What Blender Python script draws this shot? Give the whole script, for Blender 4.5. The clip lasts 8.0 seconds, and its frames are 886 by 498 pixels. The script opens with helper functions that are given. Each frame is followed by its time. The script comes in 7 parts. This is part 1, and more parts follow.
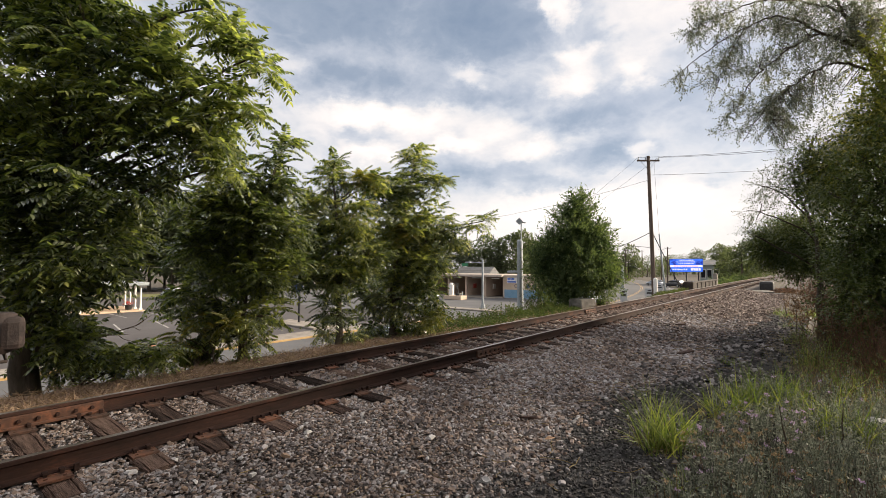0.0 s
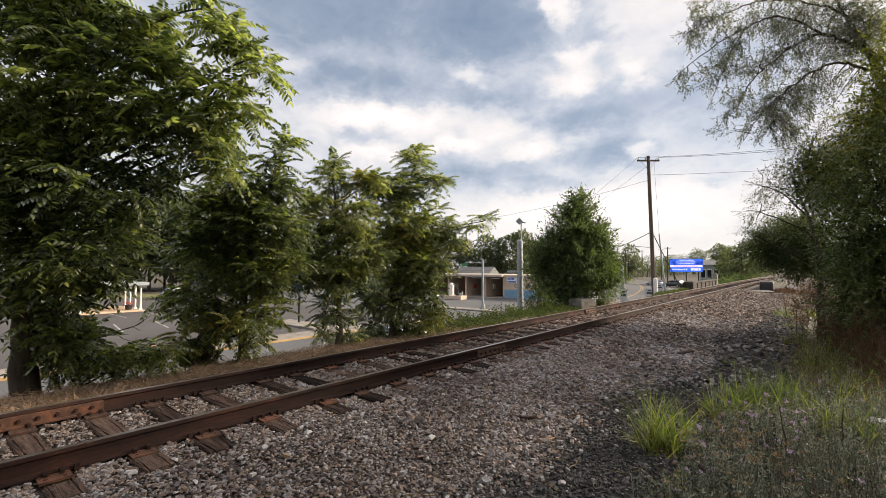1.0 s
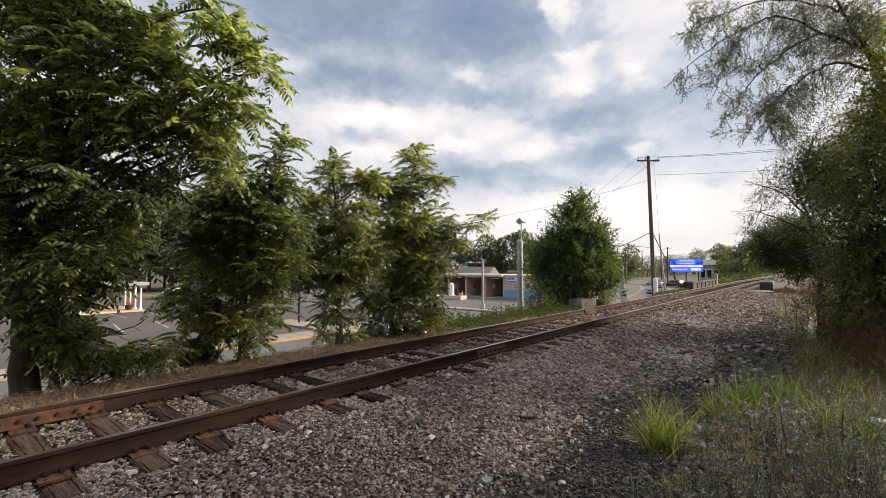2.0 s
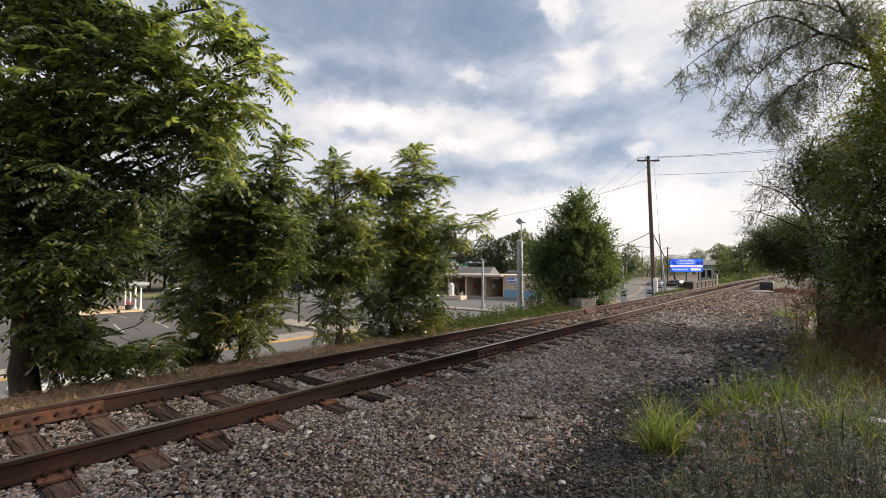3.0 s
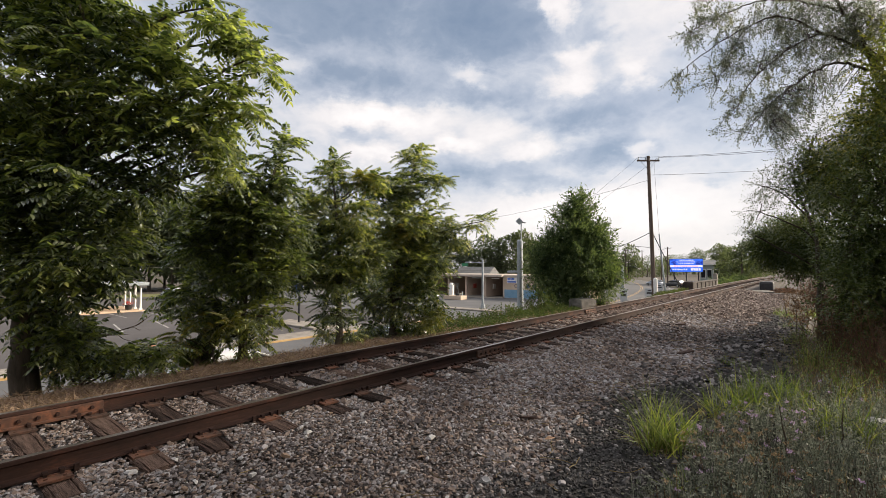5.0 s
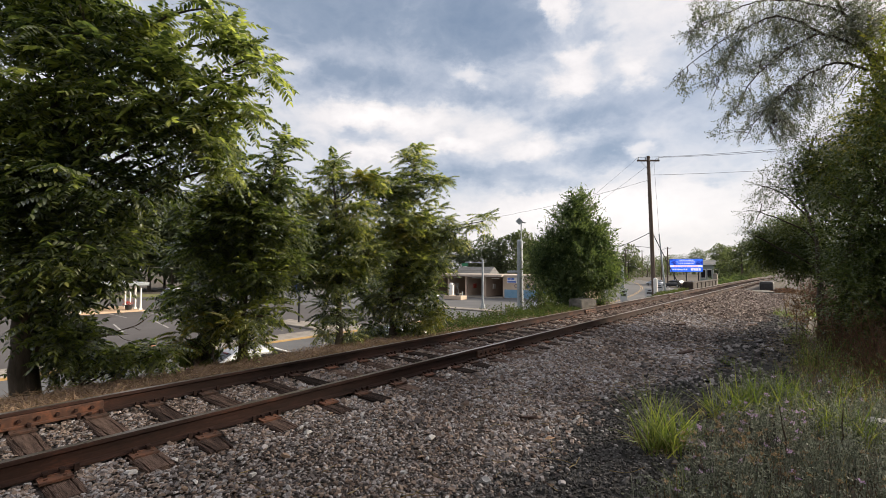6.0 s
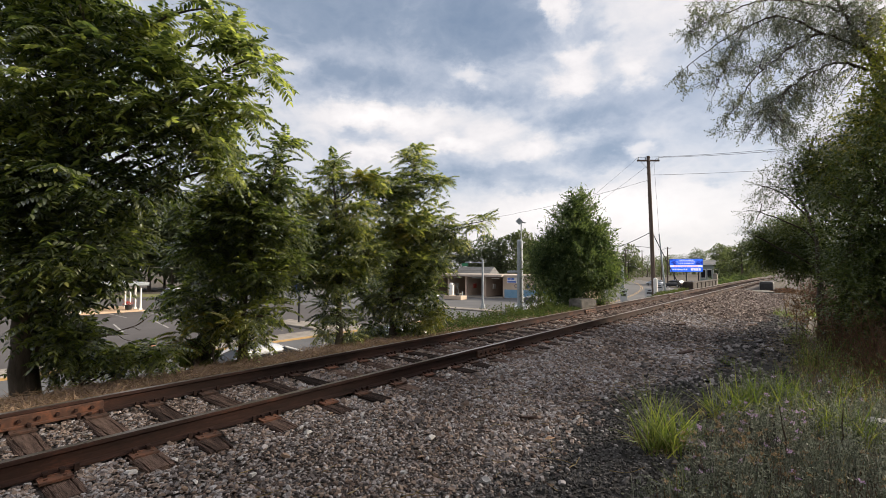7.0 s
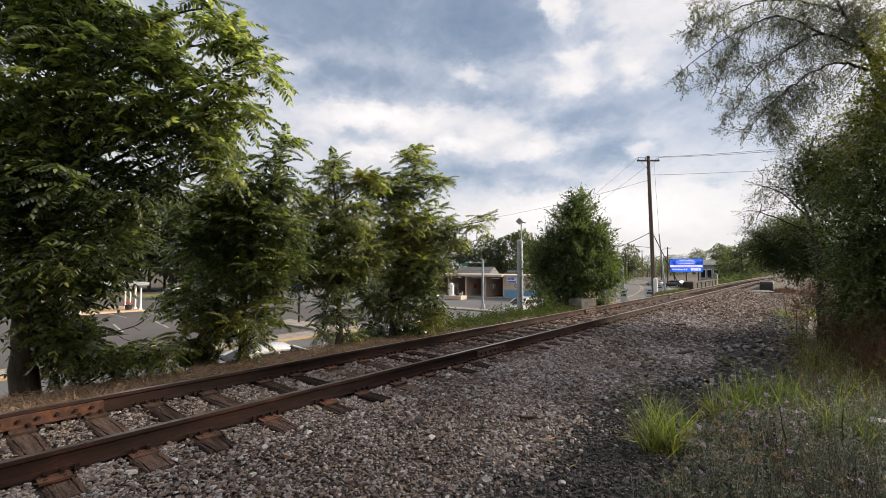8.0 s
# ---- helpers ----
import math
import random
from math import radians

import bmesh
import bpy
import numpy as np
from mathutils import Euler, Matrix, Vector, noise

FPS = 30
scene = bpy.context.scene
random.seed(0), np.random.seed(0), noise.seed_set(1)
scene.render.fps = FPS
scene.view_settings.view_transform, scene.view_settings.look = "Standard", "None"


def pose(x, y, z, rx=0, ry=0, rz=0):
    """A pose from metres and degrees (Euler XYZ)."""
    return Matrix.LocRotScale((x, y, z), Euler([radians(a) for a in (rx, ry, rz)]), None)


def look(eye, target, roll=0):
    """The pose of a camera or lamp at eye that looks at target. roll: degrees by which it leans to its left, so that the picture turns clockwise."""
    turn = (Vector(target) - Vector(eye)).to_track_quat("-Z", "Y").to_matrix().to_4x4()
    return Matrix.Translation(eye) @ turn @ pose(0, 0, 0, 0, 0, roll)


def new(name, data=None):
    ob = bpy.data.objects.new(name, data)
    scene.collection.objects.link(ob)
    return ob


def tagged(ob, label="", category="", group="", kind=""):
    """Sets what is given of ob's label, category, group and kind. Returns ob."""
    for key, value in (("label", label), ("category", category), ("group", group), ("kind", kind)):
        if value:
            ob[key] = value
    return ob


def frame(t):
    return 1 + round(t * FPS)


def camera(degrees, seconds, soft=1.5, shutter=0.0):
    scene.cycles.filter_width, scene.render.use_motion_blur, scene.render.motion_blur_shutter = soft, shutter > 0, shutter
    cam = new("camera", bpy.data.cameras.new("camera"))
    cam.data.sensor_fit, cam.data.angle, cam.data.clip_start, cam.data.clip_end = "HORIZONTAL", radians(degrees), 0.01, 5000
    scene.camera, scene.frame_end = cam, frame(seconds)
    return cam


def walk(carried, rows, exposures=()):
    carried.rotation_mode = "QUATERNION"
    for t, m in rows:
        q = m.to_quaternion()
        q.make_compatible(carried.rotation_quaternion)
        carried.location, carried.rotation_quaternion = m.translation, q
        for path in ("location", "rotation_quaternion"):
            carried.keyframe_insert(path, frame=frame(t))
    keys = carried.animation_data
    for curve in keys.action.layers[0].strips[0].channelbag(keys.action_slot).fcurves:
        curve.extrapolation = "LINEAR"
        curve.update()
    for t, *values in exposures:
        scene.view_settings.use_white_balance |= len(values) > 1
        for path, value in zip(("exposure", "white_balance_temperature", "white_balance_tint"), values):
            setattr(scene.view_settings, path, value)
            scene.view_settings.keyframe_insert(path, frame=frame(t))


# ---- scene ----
# ---- camera ----
EYE = (0.0, 0.0, 1.414)
cam = camera(90.0, 8.0, 0.5)
CAMERA_POSE = pose(*EYE, 92.45, 0, 39.8)
walk(cam, [(0.0, CAMERA_POSE), (8.0, CAMERA_POSE)], exposures=[(0.0, 1.54, 6560, 12), (0.6, 1.50, 6480, 12), (3.5, 1.44, 6380, 12), (8.0, 1.38, 6260, 12)])

# ---- world, sun ----
SUN_ELEVATION, SUN_AZIMUTH = 23.0, -38.0      # degrees; azimuth from +y towards -x


def maths(tree, op, a, b=None, clamp=False):
    n = tree.nodes.new("ShaderNodeMath")
    n.operation, n.use_clamp = op, clamp
    for i, v in enumerate((a, b)):
        if v is None:
            continue
        if isinstance(v, (int, float)):
            n.inputs[i].default_value = v
        else:
            tree.links.new(v, n.inputs[i])
    return n.outputs[0]


def mixed(tree, fac, a, b, blend="MIX"):
    n = tree.nodes.new("ShaderNodeMixRGB")
    n.blend_type = blend
    for i, v in enumerate((fac, a, b)):
        if isinstance(v, (int, float)):
            n.inputs[i].default_value = v
        elif isinstance(v, tuple):
            n.inputs[i].default_value = (*v, 1)
        else:
            tree.links.new(v, n.inputs[i])
    return n.outputs[0]


def ramp(tree, fac, stops):
    n = tree.nodes.new("ShaderNodeValToRGB")
    els = n.color_ramp.elements
    while len(els) < len(stops):
        els.new(0.5)
    for e, (p, c) in zip(els, stops):
        e.position, e.color = p, (*c, 1)
    tree.links.new(fac, n.inputs[0])
    return n.outputs[0]


def noise_tex(tree, vec, scale, detail=4.0, rough=0.55, distortion=0.0):
    n = tree.nodes.new("ShaderNodeTexNoise")
    n.inputs["Scale"].default_value = scale
    n.inputs["Detail"].default_value = detail
    n.inputs["Roughness"].default_value = rough
    n.inputs["Distortion"].default_value = distortion
    if vec is not None:
        tree.links.new(vec, n.inputs["Vector"])
    return n.outputs[0]


def make_world():
    world = bpy.data.worlds.new("cloudy_sky")
    scene.world = world
    world.use_nodes = True
    t = world.node_tree
    t.nodes.clear()
    sky = t.nodes.new("ShaderNodeTexSky")
    sky.sky_type = "NISHITA"
    sky.sun_disc = False
    sky.sun_elevation = radians(SUN_ELEVATION)
    sky.sun_rotation = radians(-SUN_AZIMUTH)
    blue = mixed(t, 1.0, sky.outputs[0], (0.10, 0.10, 0.10), "MULTIPLY")
    way = t.nodes.new("ShaderNodeTexCoord").outputs["Generated"]
    sep = t.nodes.new("ShaderNodeSeparateXYZ")
    t.links.new(way, sep.inputs[0])
    up = maths(t, "MAXIMUM", sep.outputs[2], 0.0)
    around = maths(t, "MULTIPLY", maths(t, "ARCTAN2", sep.outputs[0], sep.outputs[1]), 180 / math.pi)
    above = maths(t, "MULTIPLY", maths(t, "ARCSINE", sep.outputs[2]), 180 / math.pi)
    sheet = t.nodes.new("ShaderNodeCombineXYZ")
    t.links.new(maths(t, "MULTIPLY", around, 0.050), sheet.inputs[0])
    t.links.new(maths(t, "MULTIPLY", above, 0.078), sheet.inputs[1])
    deck = sheet.outputs[0]
    soft_cloud = noise_tex(t, deck, 1.3, 4.0, 0.5, 0.3)
    ragged = noise_tex(t, deck, 2.6, 9.0, 0.58, 0.5)
    puff = maths(t, "ABSOLUTE", maths(t, "SUBTRACT", noise_tex(t, deck, 4.5, 8.0, 0.55, 0.4), 0.5))
    field = maths(t, "ADD", 0.355, maths(t, "ADD", maths(t, "MULTIPLY", soft_cloud, 0.24), maths(t, "MULTIPLY", ragged, 0.28)))
    field = maths(t, "SUBTRACT", field, maths(t, "MULTIPLY", puff, 0.36))
    # cloud banks and breaks: bearing from +y, elevation, half width, half height (degrees), weight
    bearing = maths(t, "ADD", around, maths(t, "MULTIPLY", maths(t, "SUBTRACT", noise_tex(t, deck, 3.3, 8.0, 0.62), 0.5), 9.0))
    height = maths(t, "ADD", above, maths(t, "MULTIPLY", maths(t, "SUBTRACT", noise_tex(t, deck, 3.9, 8.0, 0.62), 0.5), 5.0))
    grey_banks = [(-53.3, 31.1, 27.9, 7.6, -0.3), (-32.7, 29.3, 10.7, 6.5, -0.24), (-58.7, 21.7, 11.2, 3.0, -0.08), (-46.0, 22.7, 12.6, 2.5, -0.12), (-34.9, 20.9, 8.7, 1.8, -0.12), (-20.7, 26.5, 2.9, 2.8, -0.14), (-18.2, 18.9, 8.9, 3.4, -0.16), (-24.9, 17.9, 7.9, 1.6, -0.12), (-19.2, 13.7, 5.9, 2.0, -0.24), (-34.2, 12.2, 8.6, 1.8, -0.2), (-26.4, 10.6, 8.0, 1.1, -0.16), (-50.3, 16.6, 4.0, 1.6, -0.12), (-41.9, 14.0, 4.4, 1.1, -0.1), (-29.5, 9.6, 4.2, 0.7, -0.1), (-4.5, 18.9, 9.5, 7.8, -0.17), (-8.1, 9.7, 2.8, 0.7, -0.12), (-34.2, 21.7, 7.5, 1.8, -0.09), (-50.4, 23.1, 9.0, 2.2, -0.12)]
    bright_breaks = [(-25.1, 30.0, 1.8, 2.7, 0.34), (-22.1, 24.9, 2.5, 1.8, 0.26), (-16.2, 22.6, 2.1, 2.0, 0.22), (-23.5, 21.9, 3.7, 1.6, 0.26), (-36.4, 24.0, 3.3, 1.5, 0.2), (-50.3, 18.9, 6.6, 1.7, 0.24), (-43.4, 18.5, 8.1, 2.4, 0.22), (-55.9, 17.8, 6.3, 2.6, 0.14), (-38.2, 15.6, 4.0, 1.1, 0.26), (-48.9, 14.4, 4.0, 1.5, 0.22), (-28.1, 14.8, 4.5, 1.4, 0.26), (-32.0, 17.0, 4.3, 1.3, 0.14), (-16.1, 13.7, 2.2, 1.0, 0.28), (-15.9, 7.0, 17.4, 4.0, 0.3), (-31.4, 6.1, 17.3, 3.3, 0.14), (-14.3, 27.6, 5.2, 3.7, 0.12), (-59.4, 24.2, 3.4, 1.3, 0.14)]
    # brighter sky added round the sun, outside the view
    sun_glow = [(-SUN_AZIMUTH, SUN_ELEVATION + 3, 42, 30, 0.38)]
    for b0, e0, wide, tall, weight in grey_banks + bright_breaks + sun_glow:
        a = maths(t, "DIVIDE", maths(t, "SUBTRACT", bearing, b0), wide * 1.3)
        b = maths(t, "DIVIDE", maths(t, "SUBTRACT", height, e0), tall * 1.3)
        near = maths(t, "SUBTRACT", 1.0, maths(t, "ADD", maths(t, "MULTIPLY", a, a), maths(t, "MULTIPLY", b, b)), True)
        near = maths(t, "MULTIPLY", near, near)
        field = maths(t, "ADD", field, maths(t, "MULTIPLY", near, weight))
    # unseen overhead sky is brightened to lift the light on the ground
    zenith = maths(t, "DIVIDE", maths(t, "SUBTRACT", height, 34.0), 40.0, True)
    field = maths(t, "ADD", field, maths(t, "MULTIPLY", zenith, 0.42))
    cloud = ramp(t, field, [
        (0.14, (0.20, 0.258, 0.342)), (0.34, (0.285, 0.338, 0.415)), (0.46, (0.42, 0.458, 0.52)),
        (0.55, (0.545, 0.565, 0.60)), (0.63, (0.665, 0.655, 0.655)), (0.74, (0.775, 0.735, 0.705)), (1.0, (0.93, 0.875, 0.825))])
    cover = maths(t, "ADD", 0.72, maths(t, "MULTIPLY", field, 0.25), True)
    both = mixed(t, cover, blue, cloud)
    haze = maths(t, "SUBTRACT", 1.0, maths(t, "DIVIDE", up, 0.20), True)
    both = mixed(t, maths(t, "MULTIPLY", maths(t, "MULTIPLY", haze, haze), 0.75), both, (0.765, 0.72, 0.68))
    bg = t.nodes.new("ShaderNodeBackground")
    t.links.new(both, bg.inputs[0])
    bg.inputs[1].default_value = 0.475
    out = t.nodes.new("ShaderNodeOutputWorld")
    t.links.new(bg.outputs[0], out.inputs[0])


make_world()
sun = new("sun", bpy.data.lights.new("sun", "SUN"))
sun.data.energy, sun.data.angle, sun.data.color = 3.3, radians(8), (1.0, 0.85, 0.64)
_az, _el = radians(SUN_AZIMUTH), radians(SUN_ELEVATION)
sun.matrix_world = look((0, 0, 60), (60 * math.sin(_az) * math.cos(_el), -60 * math.cos(_az) * math.cos(_el), 60 - 60 * math.sin(_el)))


# ---- materials ----
def material(name, stops, scale=3.0, rough=0.8, metal=0.0, fine=40.0, bump=0.3, bump_scale=60.0, island=0.0, each=0.0, dist=0.01,
             spec=0.5, stretch=None, fine_amount=0.35):
    """A surface with broad patches along the colour stops, fine grain, relief, and a shift from piece to piece."""
    m = bpy.data.materials.new(name)
    m.use_nodes = True
    t = m.node_tree
    b = t.nodes["Principled BSDF"]
    co = t.nodes.new("ShaderNodeTexCoord").outputs["Object"]
    if stretch:
        mp = t.nodes.new("ShaderNodeMapping")
        mp.inputs["Scale"].default_value = stretch
        t.links.new(co, mp.inputs[0])
        co = mp.outputs[0]
    f = noise_tex(t, co, scale, 5.0, 0.6)
    g = noise_tex(t, co, fine, 3.0, 0.6)
    fac = maths(t, "ADD", f, maths(t, "MULTIPLY", maths(t, "SUBTRACT", g, 0.5), fine_amount))
    if island:
        geo = t.nodes.new("ShaderNodeNewGeometry")
        fac = maths(t, "ADD", fac, maths(t, "MULTIPLY", maths(t, "SUBTRACT", geo.outputs["Random Per Island"], 0.5), island))
    if each:
        info = t.nodes.new("ShaderNodeObjectInfo")
        fac = maths(t, "ADD", fac, maths(t, "MULTIPLY", maths(t, "SUBTRACT", info.outputs["Random"], 0.5), each))
    n = len(stops)
    col = ramp(t, fac, [(0.25 + 0.5 * i / max(1, n - 1), c) for i, c in enumerate(stops)])
    t.links.new(col, b.inputs["Base Color"])
    b.inputs["Metallic"].default_value = metal
    b.inputs["Specular IOR Level"].default_value = spec
    t.links.new(maths(t, "ADD", rough - 0.12, maths(t, "MULTIPLY", g, 0.24), True), b.inputs["Roughness"])
    if bump:
        bp = t.nodes.new("ShaderNodeBump")
        bp.inputs["Strength"].default_value = bump
        bp.inputs["Distance"].default_value = dist
        t.links.new(noise_tex(t, co, bump_scale, 4.0, 0.6), bp.inputs["Height"])
        t.links.new(bp.outputs[0], b.inputs["Normal"])
    return m


def leaf_material(name, stops, through_light=0.45, gloss=0.25, rough=0.45, each=0.25, tint=(1.2, 1.28, 0.62)):
    """Foliage: colour by leaf and by clump, light passing through, slight gloss."""
    m = bpy.data.materials.new(name)
    m.use_nodes = True
    t = m.node_tree
    t.nodes.clear()
    geo = t.nodes.new("ShaderNodeNewGeometry")
    co = t.nodes.new("ShaderNodeTexCoord").outputs["Object"]
    f = noise_tex(t, co, 1.1, 3.0)
    fac = maths(t, "ADD", maths(t, "MULTIPLY", geo.outputs["Random Per Island"], 0.55), maths(t, "MULTIPLY", f, 0.5))
    if each:
        info = t.nodes.new("ShaderNodeObjectInfo")
        fac = maths(t, "ADD", fac, maths(t, "MULTIPLY", maths(t, "SUBTRACT", info.outputs["Random"], 0.5), each))
    n = len(stops)
    col = ramp(t, fac, [(0.15 + 0.7 * i / max(1, n - 1), c) for i, c in enumerate(stops)])
    d = t.nodes.new("ShaderNodeBsdfDiffuse")
    t.links.new(col, d.inputs[0])
    tr = t.nodes.new("ShaderNodeBsdfTranslucent")
    t.links.new(mixed(t, 1.0, col, tint, "MULTIPLY"), tr.inputs[0])
    mx = t.nodes.new("ShaderNodeMixShader")
    mx.inputs[0].default_value = through_light
    t.links.new(d.outputs[0], mx.inputs[1])
    t.links.new(tr.outputs[0], mx.inputs[2])
    gl = t.nodes.new("ShaderNodeBsdfGlossy")
    gl.inputs["Roughness"].default_value = rough
    gl.inputs[0].default_value = (0.9, 0.95, 0.9, 1)
    fr = t.nodes.new("ShaderNodeFresnel")
    fr.inputs[0].default_value = 1.4
    mg = t.nodes.new("ShaderNodeMixShader")
    t.links.new(maths(t, "MULTIPLY", fr.outputs[0], gloss), mg.inputs[0])
    t.links.new(mx.outputs[0], mg.inputs[1])
    t.links.new(gl.outputs[0], mg.inputs[2])
    out = t.nodes.new("ShaderNodeOutputMaterial")
    t.links.new(mg.outputs[0], out.inputs[0])
    return m


def glow(name, colour, strength):
    m = bpy.data.materials.new(name)
    m.use_nodes = True
    b = m.node_tree.nodes["Principled BSDF"]
    b.inputs["Base Color"].default_value = (*[c * 0.3 for c in colour], 1)
    b.inputs["Emission Color"].default_value = (*colour, 1)
    b.inputs["Emission Strength"].default_value = strength
    return m


def glossy_paint(name, colour, rough=0.25, metal=0.0):
    m = material(name, [tuple(c * 0.9 for c in colour), colour], 2.0, rough, metal, 30.0, 0.0, fine_amount=0.15)
    m.node_tree.nodes["Principled BSDF"].inputs["Coat Weight"].default_value = 0.6
    return m


M = {}
M["soil"] = material("dry_soil", [(0.08, 0.053, 0.041), (0.185, 0.125, 0.096), (0.31, 0.222, 0.172)], 2.5, 0.95, 0, 38, 1.0, 30, dist=0.05, fine_amount=0.9)
M["cinder"] = material("black_cinder", [(0.015, 0.0148, 0.016), (0.029, 0.028, 0.029), (0.06, 0.057, 0.056)], 1.7, 0.9, 0, 90, 1.0, 110, dist=0.015, fine_amount=1.0)
M["turf"] = material("weedy_turf", [(0.022, 0.019, 0.014), (0.048, 0.039, 0.028), (0.095, 0.074, 0.052)], 1.2, 0.95, 0, 60, 0.4, 90, dist=0.02, fine_amount=0.7)
M["mown_grass"] = material("mown_grass", [(0.05, 0.06, 0.02), (0.10, 0.11, 0.035), (0.17, 0.16, 0.06)], 0.4, 0.95, 0, 12, 0.5, 30, dist=0.03)
# bed colour kept near black to paint shade into the gaps between stones
M["gravel"] = material("gap_shade_ballast_bed", [(0.014, 0.011, 0.0105), (0.034, 0.027, 0.025), (0.085, 0.068, 0.062)], 7.0, 0.9, 0, 55, 1.0, 60, dist=0.02, fine_amount=1.6)
M["stone"] = material("crushed_stone", [(0.044, 0.037, 0.037), (0.105, 0.089, 0.087), (0.150, 0.131, 0.130), (0.195, 0.183, 0.189), (0.32, 0.307, 0.315)], 0.5, 0.85, 0, 120, 0.35, 70, island=0.62, dist=0.004)
M["brown_stone"] = material("rust_stained_stone", [(0.055, 0.038, 0.031), (0.125, 0.088, 0.071), (0.185, 0.143, 0.120), (0.27, 0.22, 0.195)], 0.5, 0.88, 0, 120, 0.35, 70, island=0.62, dist=0.004)
M["pale_stone"] = material("pale_bluish_stone", [(0.26, 0.26, 0.27), (0.36, 0.36, 0.37), (0.5, 0.49, 0.48)], 3.0, 0.85, 0, 120, 0.3, 90, island=0.6, dist=0.004)
M["tan_stone"] = material("tan_brown_stone", [(0.10, 0.065, 0.045), (0.17, 0.115, 0.08), (0.25, 0.18, 0.13)], 3.0, 0.85, 0, 120, 0.3, 90, island=0.6, dist=0.004)
M["dark_stone"] = material("cinder_stone", [(0.009, 0.0087, 0.0094), (0.020, 0.0194, 0.0208), (0.085, 0.083, 0.085)], 0.8, 0.85, 0, 120, 0.25, 90, island=0.8, dist=0.004)
M["rust"] = material("rusty_rail_steel", [(0.012, 0.0078, 0.0068), (0.023, 0.0134, 0.0112), (0.038, 0.0198, 0.0155), (0.10, 0.043, 0.027)], 4.0, 0.78, 0.0, 80, 0.25, 120, dist=0.002, stretch=(1, 0.3, 1), spec=0.15)
M["orange_rust"] = material("orange_rust", [(0.030, 0.017, 0.012), (0.080, 0.035, 0.021), (0.19, 0.070, 0.033)], 9.0, 0.85, 0.05, 90, 0.4, 120, each=0.35, dist=0.002)
M["plate_rust"] = material("dark_plate_rust", [(0.026, 0.0165, 0.0128), (0.060, 0.030, 0.020), (0.14, 0.057, 0.031)], 9.0, 0.85, 0.05, 90, 0.4, 120, each=0.3, dist=0.002)
M["tan_leaf"] = material("dry_tan_leaf", [(0.24, 0.13, 0.075), (0.40, 0.25, 0.15), (0.50, 0.36, 0.24)], 20.0, 0.7, 0, 60, 0.2, 60)
M["worn_steel"] = material("worn_rail_top", [(0.22, 0.19, 0.18), (0.42, 0.385, 0.36)], 3.0, 0.36, 0.85, 50, 0.05, 100, dist=0.001, stretch=(6, 0.2, 1))
M["tie"] = material("weathered_tie_timber", [(0.013, 0.009, 0.0078), (0.034, 0.0225, 0.0195), (0.074, 0.049, 0.041), (0.14, 0.097, 0.08)], 3.0, 0.9, 0, 30, 1.0, 22, each=0.45, dist=0.014, stretch=(0.5, 9, 5), fine_amount=0.8, spec=0.15)
M["asphalt"] = material("worn_asphalt", [(0.062, 0.063, 0.068), (0.084, 0.086, 0.092), (0.11, 0.113, 0.119)], 0.35, 0.85, 0, 25, 0.3, 80, dist=0.004)
M["lot"] = material("car_park_asphalt", [(0.046, 0.042, 0.043), (0.060, 0.055, 0.057), (0.076, 0.071, 0.073)], 0.25, 0.85, 0, 20, 0.3, 80, dist=0.004)
M["concrete"] = material("weathered_concrete", [(0.13, 0.113, 0.098), (0.22, 0.20, 0.175), (0.31, 0.285, 0.255)], 1.6, 0.9, 0, 30, 0.5, 40, dist=0.01)
M["old_concrete"] = material("dark_mossy_concrete", [(0.011, 0.009, 0.0075), (0.027, 0.021, 0.017), (0.06, 0.048, 0.038)], 1.8, 0.92, 0, 25, 0.7, 30, dist=0.015)
M["grey_concrete"] = material("stained_grey_concrete", [(0.07, 0.066, 0.06), (0.14, 0.132, 0.12), (0.22, 0.21, 0.19)], 2.0, 0.92, 0, 30, 0.7, 30, dist=0.015)
M["white_line"] = material("worn_white_road_paint", [(0.17, 0.165, 0.16), (0.30, 0.295, 0.285), (0.42, 0.41, 0.395)], 4.0, 0.7, 0, 40, 0.1, 60)
M["yellow_line"] = material("worn_yellow_paint", [(0.24, 0.15, 0.06), (0.32, 0.21, 0.085), (0.36, 0.26, 0.13)], 3.0, 0.7, 0, 40, 0.1, 60)
M["bark"] = material("grey_brown_bark", [(0.035, 0.028, 0.022), (0.085, 0.068, 0.052), (0.15, 0.125, 0.10)], 6.0, 0.95, 0, 40, 1.0, 30, dist=0.02, stretch=(1, 1, 0.25))
M["twig"] = material("dark_twig", [(0.03, 0.022, 0.016), (0.075, 0.055, 0.038)], 6.0, 0.9, 0, 40, 0.2, 40)
M["pole_wood"] = material("utility_pole_timber", [(0.045, 0.033, 0.027), (0.092, 0.068, 0.054), (0.15, 0.115, 0.092)], 3.0, 0.9, 0, 30, 0.6, 25, dist=0.01, stretch=(3, 3, 0.2))
M["galv"] = material("galvanised_steel", [(0.23, 0.26, 0.28), (0.34, 0.37, 0.39)], 3.0, 0.5, 0.4, 25, 0.1, 60)
M["white_metal"] = material("white_painted_metal", [(0.55, 0.55, 0.54), (0.78, 0.78, 0.76)], 2.0, 0.5, 0, 30, 0.05, 60)
M["pale_plate"] = material("pale_sign_plate", [(0.36, 0.38, 0.40), (0.46, 0.48, 0.50)], 2.0, 0.5, 0.1, 30, 0.05, 60)
M["sign_green"] = material("green_sign_paint", [(0.02, 0.16, 0.07), (0.03, 0.22, 0.10)], 3.0, 0.5, 0, 20, 0.0)
